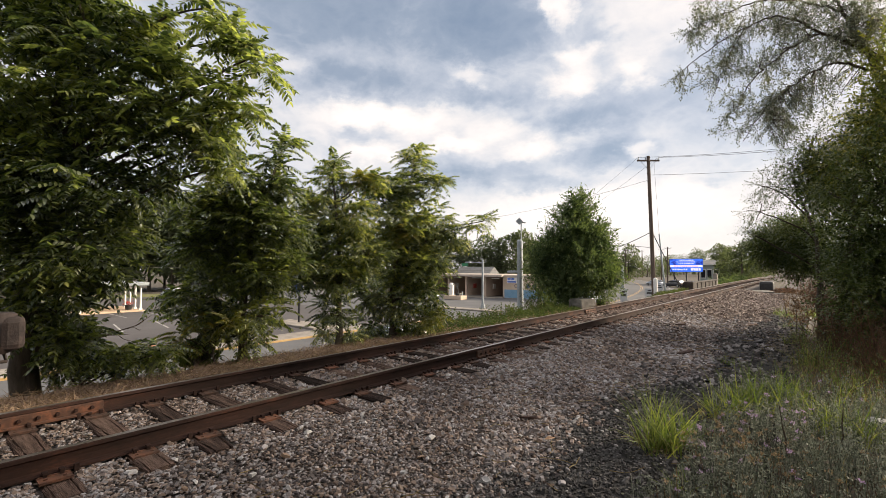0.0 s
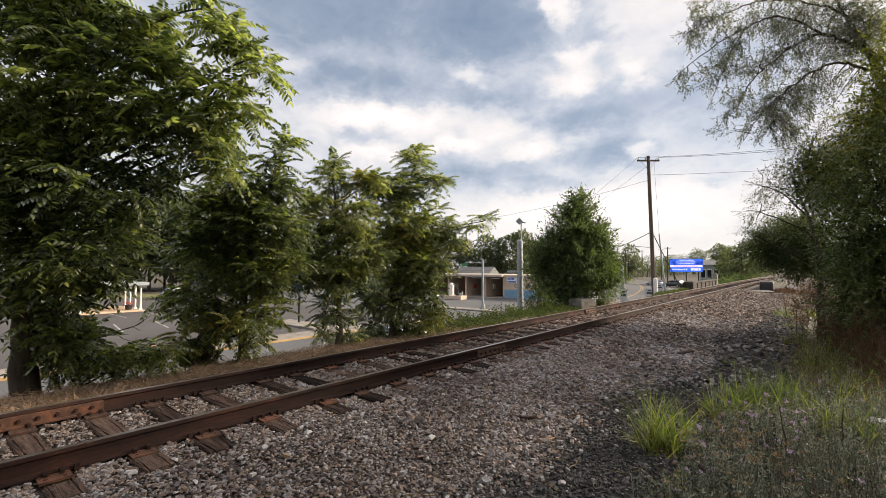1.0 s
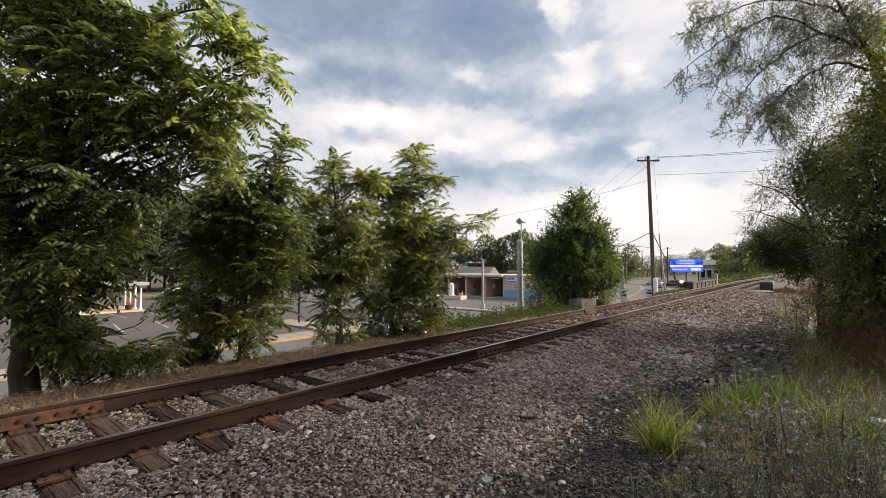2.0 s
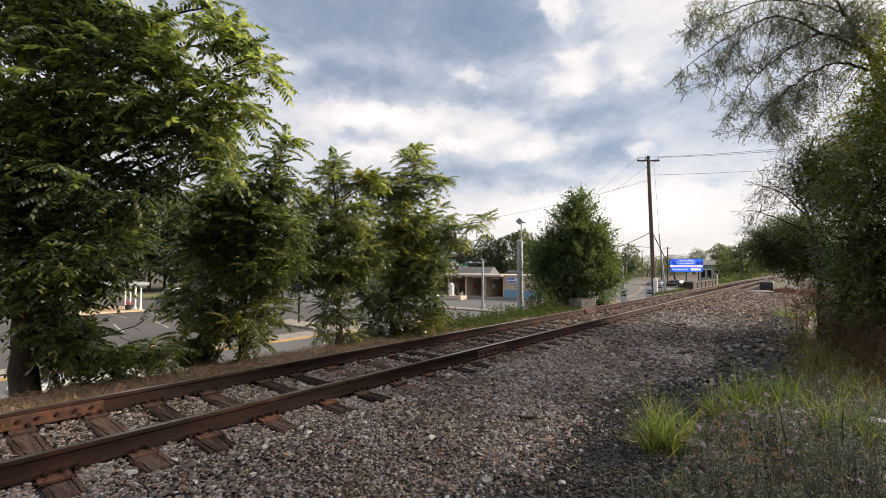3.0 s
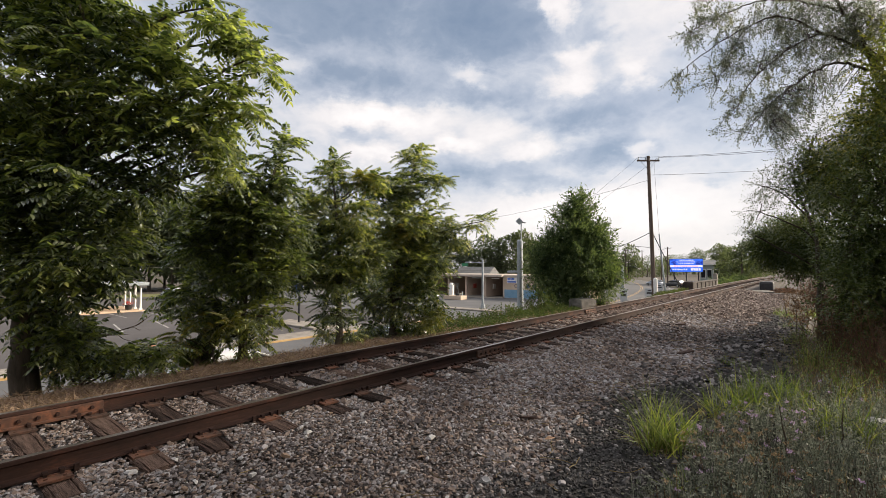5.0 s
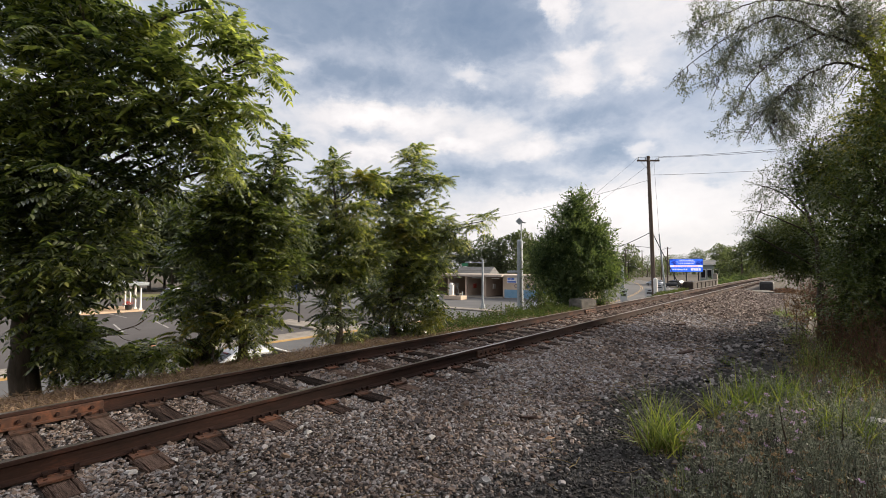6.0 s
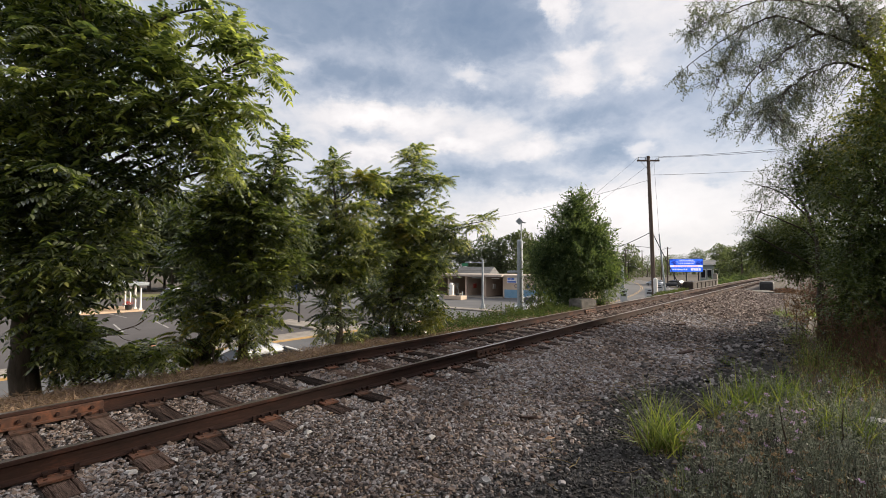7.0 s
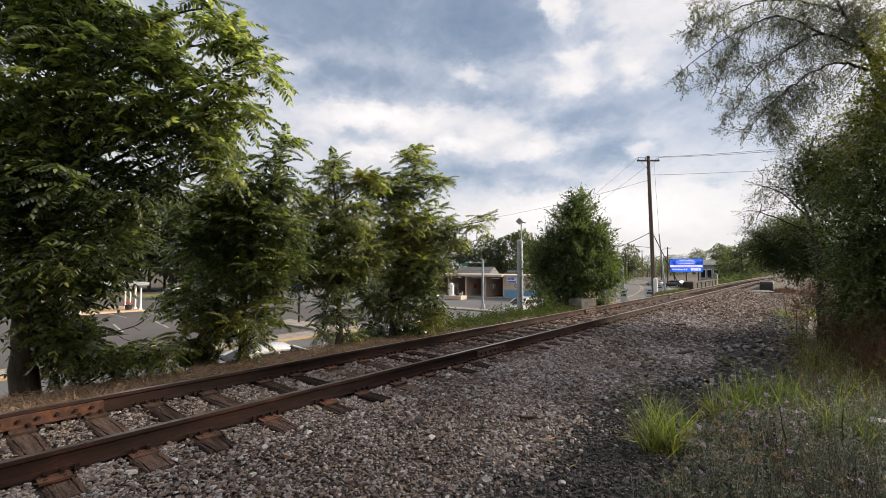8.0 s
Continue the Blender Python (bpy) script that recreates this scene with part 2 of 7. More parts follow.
M["dark_metal"] = material("dark_metal", [(0.02, 0.02, 0.022), (0.05, 0.05, 0.052)], 4.0, 0.5, 0.4, 30, 0.1, 60)
M["wire"] = material("black_cable", [(0.015, 0.015, 0.016), (0.03, 0.03, 0.03)], 4.0, 0.6, 0, 30, 0.0)
M["beige_wall"] = material("beige_painted_block", [(0.40, 0.31, 0.23), (0.47, 0.37, 0.28), (0.53, 0.43, 0.34)], 0.6, 0.85, 0, 18, 0.2, 25)
M["blue_band"] = material("blue_wall_paint", [(0.12, 0.24, 0.36), (0.19, 0.33, 0.46)], 0.8, 0.8, 0, 18, 0.2, 25)
M["fascia"] = material("pale_roof_fascia", [(0.34, 0.29, 0.25), (0.44, 0.38, 0.33)], 0.8, 0.7, 0, 20, 0.1, 30)
M["bay_wall"] = material("stained_bay_wall", [(0.40, 0.30, 0.23), (0.50, 0.39, 0.31)], 0.8, 0.85, 0, 20, 0.2, 30)
M["glass"] = material("dark_window_glass", [(0.010, 0.012, 0.014), (0.022, 0.025, 0.03)], 1.0, 0.12, 0, 20, 0.0, spec=0.12)
M["tyre"] = material("black_rubber", [(0.012, 0.012, 0.012), (0.03, 0.03, 0.03)], 6.0, 0.85, 0, 40, 0.2, 60)
M["rim"] = material("alloy_rim", [(0.35, 0.36, 0.37), (0.5, 0.5, 0.5)], 5.0, 0.35, 0.8, 30, 0.0)
M["red_lens"] = glow("red_lamp_lens", (0.25, 0.012, 0.01), 0.03)
M["clear_lens"] = material("clear_lamp_lens", [(0.6, 0.6, 0.6), (0.75, 0.75, 0.75)], 5.0, 0.15, 0, 30, 0.0)

LEAF = {}
LEAF["pinnate"] = leaf_material("compound_leaf", [(0.016, 0.026, 0.013), (0.056, 0.076, 0.033), (0.185, 0.212, 0.066), (0.40, 0.405, 0.13)], 0.64, 0.20, 0.42, tint=(1.16, 1.3, 0.74))
LEAF["young"] = leaf_material("young_compound_leaf", [(0.020, 0.034, 0.014), (0.062, 0.088, 0.031), (0.185, 0.215, 0.068), (0.46, 0.445, 0.14)], 0.56, 0.20, 0.42, tint=(1.2, 1.28, 0.7))
LEAF["yellowed"] = leaf_material("yellowing_leaf", [(0.07, 0.095, 0.022), (0.20, 0.20, 0.045), (0.37, 0.29, 0.06)], 0.45, 0.2)
LEAF["oval"] = leaf_material("dense_small_leaf", [(0.036, 0.060, 0.034), (0.082, 0.116, 0.058), (0.175, 0.215, 0.10)], 0.46, 0.02)
LEAF["willow"] = leaf_material("grey_green_leaf", [(0.066, 0.080, 0.058), (0.112, 0.128, 0.092), (0.175, 0.185, 0.135), (0.25, 0.245, 0.185)], 0.5, 0.15, tint=(1.1, 1.15, 0.8))
# thicket leaves: shade and sunlight are put into two leaf colours
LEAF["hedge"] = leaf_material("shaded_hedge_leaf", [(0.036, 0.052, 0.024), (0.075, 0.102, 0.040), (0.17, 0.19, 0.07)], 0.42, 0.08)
LEAF["sunny"] = leaf_material("leaf_coloured_as_sunlit", [(0.06, 0.075, 0.024), (0.15, 0.165, 0.05), (0.31, 0.29, 0.085)], 0.68, 0.08)
# distance haze is put into these paler, greyer greens
LEAF["far"] = leaf_material("hazed_distant_foliage", [(0.06, 0.076, 0.05), (0.098, 0.118, 0.074), (0.145, 0.165, 0.105)], 0.45, 0.05)
LEAF["grass"] = leaf_material("green_grass_blade", [(0.055, 0.085, 0.028), (0.13, 0.175, 0.05), (0.32, 0.345, 0.10)], 0.5, 0.04, tint=(1.15, 1.2, 0.68))
LEAF["edge"] = leaf_material("roadside_weed_leaf", [(0.028, 0.046, 0.02), (0.06, 0.085, 0.034), (0.13, 0.15, 0.06)], 0.4, 0.015)
LEAF["dry"] = leaf_material("dry_grass_blade", [(0.12, 0.09, 0.05), (0.22, 0.17, 0.09), (0.33, 0.26, 0.15)], 0.35, 0.1)
LEAF["weed"] = leaf_material("grey_green_weed", [(0.032, 0.039, 0.033), (0.125, 0.140, 0.118), (0.38, 0.392, 0.345)], 0.35, 0.03, tint=(1.0, 1.06, 0.9))
LEAF["litter"] = leaf_material("brown_leaf_litter", [(0.11, 0.070, 0.047), (0.24, 0.163, 0.112), (0.40, 0.30, 0.215)], 0.15, 0.05)
LEAF["flower"] = leaf_material("lilac_flower", [(0.36, 0.25, 0.44), (0.48, 0.35, 0.54), (0.60, 0.48, 0.64)], 0.4, 0.05, tint=(1.0, 1.0, 1.05))
LEAF["brownbrush"] = leaf_material("brown_dry_brush", [(0.07, 0.043, 0.033), (0.135, 0.083, 0.06), (0.23, 0.13, 0.08)], 0.25, 0.1)


# ---- mesh helpers ----
rng = np.random.default_rng(7)


def raw_mesh(name, v, f, smooth=False):
    v, f = np.asarray(v, dtype=np.float32), np.asarray(f, dtype=np.int32)
    me = bpy.data.meshes.new(name)
    me.vertices.add(len(v))
    me.vertices.foreach_set("co", v.ravel())
    me.loops.add(f.size)
    me.loops.foreach_set("vertex_index", f.ravel())
    me.polygons.add(len(f))
    me.polygons.foreach_set("loop_start", np.arange(0, f.size, f.shape[1], dtype=np.int32))
    me.polygons.foreach_set("use_smooth", np.full(len(f), smooth, dtype=bool))
    me.update(calc_edges=True)
    return me


def part(name, shape, mat, parent=None, label=""):
    """Links a bmesh or a mesh as one object, under its thing if one is given."""
    if isinstance(shape, bmesh.types.BMesh):
        me = bpy.data.meshes.new(name)
        shape.normal_update()
        shape.to_mesh(me)
        shape.free()
    else:
        me = shape
    mats = mat if isinstance(mat, (list, tuple)) else [mat]
    if not me.materials:
        for m in mats:
            me.materials.append(m)
    ob = new(name, me)
    if parent is not None:
        ob.parent = parent
    if label:
        ob["label"] = label
    return ob


def thing(name, label, category, group="", m=None, kind=""):
    ob = new(name)
    ob.empty_display_size = 0.2
    if m is not None:
        ob.matrix_basis = m
    return tagged(ob, label, category, group, kind)


def box(bm, x0, y0, z0, x1, y1, z1, bevel=0.0, taper=0.0):
    r = bmesh.ops.create_cube(bm, size=1.0)
    for v in r["verts"]:
        k = 1 - taper if v.co.z > 0 else 1
        v.co = Vector(((x0 + x1) / 2 + v.co.x * (x1 - x0) * k, (y0 + y1) / 2 + v.co.y * (y1 - y0) * k, (z0 + z1) / 2 + v.co.z * (z1 - z0)))
    if bevel:
        edges = list({e for v in r["verts"] for e in v.link_edges})
        bmesh.ops.bevel(bm, geom=edges, offset=bevel, segments=2, affect="EDGES", profile=0.6)
    return bm


def boxed(*args, **kw):
    return box(bmesh.new(), *args, **kw)


def tube(points, radii, sides=7, cap=True):
    """Vertices and quads of a round, tapering tube along points."""
    p = np.asarray(points, dtype=float)
    n = len(p)
    d = np.gradient(p, axis=0)
    d /= np.linalg.norm(d, axis=1)[:, None] + 1e-9
    ref = np.array([0.0, 0.0, 1.0]) if abs(d[:, 2]).mean() < 0.8 else np.array([1.0, 0.0, 0.0])
    a = np.cross(d, ref)
    a /= np.linalg.norm(a, axis=1)[:, None] + 1e-9
    b = np.cross(d, a)
    ang = np.arange(sides) * 2 * math.pi / sides
    r = np.broadcast_to(np.asarray(radii, dtype=float), (n,))
    v = p[:, None] + r[:, None, None] * (np.cos(ang)[None, :, None] * a[:, None] + np.sin(ang)[None, :, None] * b[:, None])
    i = np.arange(n - 1)[:, None] * sides
    j = np.arange(sides)[None]
    k = (j + 1) % sides
    f = np.stack([i + j, i + k, i + sides + k, i + sides + j], axis=-1).reshape(-1, 4)
    return v.reshape(-1, 3), f


class Batch:
    """Gathers pieces with equal-sided faces into one mesh."""

    def __init__(self):
        self.v, self.f, self.n = [], [], 0

    def add(self, v, f):
        self.v.append(np.asarray(v).reshape(-1, 3))
        self.f.append(np.asarray(f) + self.n)
        self.n += len(self.v[-1])
        return self

    def mesh(self, name, smooth=False):
        return raw_mesh(name, np.concatenate(self.v), np.concatenate(self.f), smooth)


def tube_mesh(name, points, radii, sides=8, smooth=True):
    return Batch().add(*tube(points, radii, sides)).mesh(name, smooth)


def cylinder(bm, x, y, z0, z1, r0, r1=None, seg=20):
    r1 = r0 if r1 is None else r1
    bmesh.ops.create_cone(bm, cap_ends=True, segments=seg, radius1=r0, radius2=r1, depth=z1 - z0,
                          matrix=Matrix.Translation((x, y, (z0 + z1) / 2)))
    return bm


def spun(n, along, upward):
    """Rotations whose first axis lies along a direction and whose third is near upward."""
    x = along / (np.linalg.norm(along, axis=1)[:, None] + 1e-9)
    y = np.cross(upward, x)
    y /= np.linalg.norm(y, axis=1)[:, None] + 1e-9
    z = np.cross(x, y)
    return np.stack([x, y, z], axis=2)


def scatter(tv, tf, places, turns, sizes):
    n, k = len(places), len(tv)
    v = np.einsum("nij,kj->nki", turns * np.asarray(sizes).reshape(-1, 1, 1), tv) + places[:, None]
    f = tf[None] + (np.arange(n) * k)[:, None, None]
    return v.reshape(-1, 3), f.reshape(-1, tf.shape[1])


def unit(n):
    u = rng.normal(size=(n, 3))
    return u / np.linalg.norm(u, axis=1)[:, None]


# leaf shapes, along +x, one unit long
def frond_shape(seed, pairs=8, droop=0.5, leaflet=0.225, width=0.088):
    r = np.random.default_rng(seed)
    droop *= r.uniform(0.5, 1.5)
    v, f = [], []

    def quad(*c):
        f.append([len(v) + i for i in range(4)])
        v.extend(c)

    def spine(x):
        return np.array([x * (1 - 0.12 * x), 0, 0.10 * x - droop * x * x])

    def blade(base, out, across, size, w):
        """One lance-shaped leaflet: two joined faces, folded down at the tip."""
        k = len(v)
        a, b = base + out * size * 0.30, base + out * size * 0.68 + np.array([0, 0, -0.012])
        v.extend([base, a - across * w * 0.5, a + across * w * 0.5, b - across * w * 0.40, b + across * w * 0.40, base + out * size + np.array([0, 0, -0.045])])
        f.append([k, k + 1, k + 3, k + 2])
        f.append([k + 2, k + 3, k + 5, k + 4])
    for i in range(2):
        a, b = spine(i / 2), spine((i + 1) / 2)
        w = np.array([0, 0.006, 0])
        quad(a - w, b - w, b + w, a + w)
    for i in range(pairs):
        x = 0.17 + 0.80 * i / (pairs - 1)
        size = leaflet * (0.70 + 0.40 * math.sin(math.pi * (0.15 + 0.75 * x)))
        for side in (-1, 1):
            out = np.array([0.34 + r.normal(0, 0.09), side, -0.38 - 0.15 * x + r.normal(0, 0.12)])
            out /= np.linalg.norm(out)
            across = np.array([1.0, -side * 0.36, r.normal(0.1, 0.25)])
            across /= np.linalg.norm(across)
            blade(spine(x), out, across * side, size, width)
    blade(spine(1.0), np.array([0.85, 0, -0.5]), np.array([0, 1.0, 0]), leaflet * 0.9, width)
    return np.array(v, dtype=float), np.array(f)


def leaf_shape(width=0.5, fold=0.1):
    v = np.array([[0, 0, 0], [0.45, -width / 2, fold], [1, 0, -0.06], [0.45, width / 2, fold]])
    return v, np.array([[0, 1, 2, 3]])


def spray_shape(n=9, width=0.09, length=0.22, seed=3):
    """A thin twig end with leaves set along it."""
    r = np.random.default_rng(seed)
    v, f = [], []
    for i in range(n):
        x = 0.08 + 0.92 * i / (n - 1)
        base = np.array([x, 0, -0.22 * x * x])
        a = r.uniform(0, 2 * math.pi)
        out = np.array([0.75, math.cos(a), math.sin(a) * 0.8 - 0.25])
        out /= np.linalg.norm(out)
        side = np.cross(out, [0, 0.3, 1.0])
        side /= np.linalg.norm(side)
        ln = length * r.uniform(0.7, 1.2)
        f.append([len(v) + k for k in range(4)])
        v.extend([base, base + out * ln * 0.45 - side * width / 2, base + out * ln, base + out * ln * 0.45 + side * width / 2])
    for i in range(2):
        a, b = np.array([i / 2, 0, -0.22 * (i / 2) ** 2]), np.array([(i + 1) / 2, 0, -0.22 * ((i + 1) / 2) ** 2])
        w = np.array([0, 0.006, 0])
        f.append([len(v) + k for k in range(4)])
        v.extend([a - w, b - w, b + w, a + w])
    return np.array(v), np.array(f)


FRONDS, SPRAY, LEAFLET = [frond_shape(s) for s in range(6)], spray_shape(), leaf_shape()


def whorls(centre, radius, shoots, per, size, flat=0.8, hollow=0.35):
    """Shoot tips in a lobe, and fronds that fan out from each one and hang."""
    u = unit(shoots)
    u[:, 2] = u[:, 2] * flat + 0.12
    r = radius * (hollow + (1 - hollow) * rng.random(shoots) ** 0.6)
    tips = np.array(centre) + u * r[:, None]
    n = shoots * per
    at = np.repeat(tips, per, axis=0)
    az = rng.uniform(0, 2 * math.pi, shoots).repeat(per) + np.tile(np.arange(per) * 2 * math.pi / per, shoots) + rng.normal(0, 0.25, n)
    el = rng.normal(0.16, 0.34, n)
    d = np.stack([np.cos(az) * np.cos(el), np.sin(az) * np.cos(el), np.sin(el)], axis=1) + np.repeat(u, per, axis=0) * 0.55
    turns = spun(n, d, np.array([[0, 0, 1.0]]) + rng.normal(0, 0.22, (n, 3)))
    return tips, at, turns, size * rng.uniform(0.7, 1.25, n)


def scatter_fronds(at, turns, sizes):
    b, which = Batch(), rng.integers(0, len(FRONDS), len(at))
    for i, shape in enumerate(FRONDS):
        sel = which == i
        if sel.any():
            b.add(*scatter(*shape, at[sel], turns[sel], sizes[sel]))
    return np.concatenate(b.v), np.concatenate(b.f)


def limb_path(a, b, n=7, sag=0.0, wander=0.06):
    a, b = np.array(a, float), np.array(b, float)
    s = np.linspace(0, 1, n)[:, None]
    length = np.linalg.norm(b - a)
    p = a + (b - a) * s
    for k in (1, 2):
        p += rng.normal(0, wander * length * 1.2 / k, (1, 3)) * np.sin(s * math.pi * k)
    if n > 5:
        p[1:-1] += rng.normal(0, 0.008 * length, (n - 2, 3))
    p[:, 2] += (np.sin(s[:, 0] * math.pi) * sag * length)
    return p


def trunk_point(path, height):
    i = int(np.argmin(abs(path[:, 2] - height)))
    return path[i]


def tree(name, label, trunk_path, trunk_radii, lobes, mode, leaf, leaf_size, density, per=8, group="", lobe_shape=1.0, twig_share=0.5, limbs=True, hollow=0.35, whips=0):
    """A tree: tapered trunk, a limb to each lobe of the crown, and the lobe's shoots with their leaves."""
    base = np.array(trunk_path[0], float)
    root = thing(name, label, "tree", group, Matrix.Translation(base))
    path = np.array(trunk_path, float) - base
    s = np.linspace(0, 1, 18)
    k = np.linspace(0, 1, len(path))
    fine = np.stack([np.interp(s, k, path[:, i]) for i in range(3)], axis=1)
    fine[1:-1] += rng.normal(0, 0.012, (16, 3))
    rad = np.interp(s, np.linspace(0, 1, len(trunk_radii)), trunk_radii) * rng.uniform(0.93, 1.07, 18)
    rad[0] *= 1.35
    rad[1] *= 1.1
    part("trunk", tube_mesh("trunk", fine, rad, 12), M["bark"], root)
    made = []
    for c in lobes:
        centre, radius = np.array(c[:3]) - base, c[3]
        wood = Batch()
        if limbs:
            start = trunk_point(fine, min(fine[-1, 2], max(0.25 * fine[-1, 2], centre[2] - 0.45 * np.linalg.norm(centre[:2]) - 0.2)))
            lp = limb_path(start, centre, 8, 0.08, 0.03)
            r0 = max(0.008, 0.010 + (0.003 if mode == "hang" else 0.008) * np.linalg.norm(centre - start))
            wood.add(*tube(lp, np.linspace(r0, 0.012, 8), 6))
        if mode == "frond":
            shoots = max(3, int(density * radius ** 2))
            tips, at, turns, sizes = whorls(centre, radius, shoots, per, leaf_size, hollow=hollow)
            v, f = scatter_fronds(at, turns, sizes)
            # filler leaves added inside the lobe to block light and darken it
            n = int(300 * radius ** 2)
            inner = centre + unit(n) * (radius * 0.8 * rng.random((n, 1)) ** 0.5)
            w, g = scatter(*LEAFLET, inner, spun(n, unit(n), unit(n)), leaf_size * rng.uniform(0.22, 0.4, n))
            v, f = np.concatenate([v, w]), np.concatenate([f, g + len(v)])
        else:
            shoots = max(6, int(density * radius ** 2))
            u = unit(shoots)
            r = radius * (hollow + (1 - hollow) * rng.random(shoots) ** 0.5)
            off = u * r[:, None]
            off[:, 2] *= lobe_shape
            at = centre + off
            tips = at[:: max(1, per)]
            d = u + rng.normal(0, 0.5, (shoots, 3)) + (np.array([[0, 0, -0.5]]) if mode == "hang" else np.array([[0, 0, 0.25]]) if mode == "up" else 0)
            turns = spun(shoots, d, np.array([[0, 0, 1.0]]) + rng.normal(0, 0.5, (shoots, 3)))
            sizes = leaf_size * rng.uniform(0.65, 1.3, shoots)
            shape = SPRAY if mode in ("hang", "spray", "up") else LEAFLET
            v, f = scatter(*shape, at, turns, sizes)
            if mode in ("up", "spray"):
                n = int((150 if leaf_size < 0.25 else 900 if leaf_size < 0.35 else 650 if mode == "up" else 180 if leaf_size > 0.8 else 420) * radius ** 2)
                inner = centre + unit(n) * (radius * 0.75 * rng.random((n, 1)) ** 0.5)
                w, g = scatter(*LEAFLET, inner, spun(n, unit(n), unit(n)), leaf_size * rng.uniform(0.2, 0.42, n))
                v, f = np.concatenate([v, w]), np.concatenate([f, g + len(v)])
        for k in range(int(whips * radius ** 1.5) if whips else 0):
            # long leafy shoots that stand out of the crown
            w = unit(1)[0] * [1, 1, 0.6] + [0.25, 0.2, 0.55]
            w /= np.linalg.norm(w)
            lp = limb_path(centre + w * radius * 0.5, centre + w * (radius + rng.uniform(0.2, 0.62)), 6, -0.05, 0.05)
            wood.add(*tube(lp, np.linspace(0.009, 0.002, 6), 4))
            q = np.sort(rng.random(22)) * 4.99
            at = lp[q.astype(int)] + (lp[q.astype(int) + 1] - lp[q.astype(int)]) * (q % 1)[:, None]
            lv, lf = scatter(*LEAFLET, at, spun(22, w + rng.normal(0, 0.75, (22, 3)), np.array([[0, 0, 1.0]]) + rng.normal(0, 0.5, (22, 3))), rng.uniform(0.10, 0.19, 22))
            v, f = np.concatenate([v, lv]), np.concatenate([f, lf + len(v)])
        for tip in tips[: int(len(tips) * twig_share) + 1]:
            wood.add(*tube(limb_path(centre, tip, 4, 0.04), [0.011, 0.008, 0.006, 0.003], 4))
        if wood.n:
            part("limb", wood.mesh("limb", True), M["twig"], root)
        made.append(part("foliage", raw_mesh("foliage", v, f), leaf if not isinstance(leaf, list) else leaf[len(made) % len(leaf)], root))
    return root, made


# ---- ground ----
LOW = -3.0                     # level of the street below the embankment
NEAR_RAIL, FAR_RAIL = -4.585, -6.09


def smooth(a, b, x):
    k = np.clip((x - a) / (b - a), 0, 1)
    return k * k * (3 - 2 * k)


def ground_height(x, y):
    x, y = np.asarray(x, float), np.asarray(y, float)
    wob = 0.25 * np.sin(y * 0.9) + 0.18 * np.sin(y * 2.3 + 1)
    narrow = 1.5 * smooth(22.0, 25.0, y) * (1 - 0.55 * smooth(28, 34, y))
    z = LOW + (LOW * -1 - 0.42) * smooth(-11.5 + wob * 0.6 + narrow, -8.75 + wob * 0.25 + narrow, x)
    z += 0.196 * smooth(-7.8, -6.9, x)
    z -= 0.266 * smooth(-4.15, -2.2, x)
    z += 0.55 * smooth(1.5, 6.0, x)
    return z


def make_ground():
    xs = np.concatenate([[-1500, -900, -500, -300, -200, -140, -100, -80, -60, -45, -34, -27, -22, -18, -15, -13], np.arange(-12, 3.01, 0.2), [3.5, 4, 5, 6, 8, 11, 16, 25, 40, 80, 200, 500, 1500]])
    ys = np.concatenate([[-1500, -500, -200, -80, -40, -20, -12, -8, -5, -3], np.arange(-2, 26, 0.25), np.arange(26, 90, 1.0), [95, 105, 120, 140, 170, 220, 300, 450, 800, 1600, 2500]])
    gx, gy = np.meshgrid(xs, ys)
    gz = ground_height(gx, gy)
    bumpy = (gx > -11.5) & (gx < 3) & (gy > -3) & (gy < 30)
    gz += np.where(bumpy, rng.normal(0, 0.012, gx.shape) * np.where((gx > -7.2) & (gx < -0.2), 0.3, 1.0), 0)
    v = np.stack([gx, gy, gz], axis=-1).reshape(-1, 3)
    ny, nx = gx.shape
    i = (np.arange(ny - 1)[:, None] * nx + np.arange(nx - 1)[None]).reshape(-1)
    f = np.stack([i, i + 1, i + nx + 1, i + nx], axis=1)
    me = raw_mesh("ground", v, f, True)
    c = v[f].mean(axis=1)
    edge = 0.35 * np.sin(c[:, 1] * 0.8) + 0.2 * np.sin(c[:, 1] * 2.1 + 2) + rng.normal(0, 0.12, len(c))
    idx = np.full(len(c), 0)
    idx[(c[:, 0] > -11.4) & (c[:, 0] < -7.05)] = 1
    idx[(c[:, 0] >= -7.05) & (c[:, 0] < -2.0 + edge)] = 2
    idx[(c[:, 0] >= -2.0 + edge) & (c[:, 0] < -0.75 + edge * 0.6) & (c[:, 1] < 24)] = 3
    idx[(c[:, 0] >= -2.0 + edge) & (c[:, 0] < -0.9) & (c[:, 1] >= 24)] = 2
    for m in ("turf", "soil", "gravel", "cinder"):
        me.materials.append(M[m])
    me.polygons.foreach_set("material_index", idx.astype(np.int32))
    ob = new("ground", me)
    tagged(ob, "railway embankment with dry soil, gravel, black cinders and weedy turf", "ground", kind="structure")


make_ground()


def road_edge(y, side):
    """Across-position of the street's middle line at y, shifted by side."""
    return -18.0 - 0.00165 * max(0.0, y - 40.0) ** 2 - 0.07 * max(0.0, y - 40) + side


def strip(name, y0, y1, a, b, z, step=3.0):
    n = int((y1 - y0) / step) + 2
    v, f = [], []
    for i in range(n):
        y = y0 + (y1 - y0) * i / (n - 1)
        v += [(road_edge(y, a), y, z), (road_edge(y, b), y, z)]
        if i:
            k = 2 * i
            f.append((k - 2, k - 1, k + 1, k))
    return raw_mesh(name, v, f)


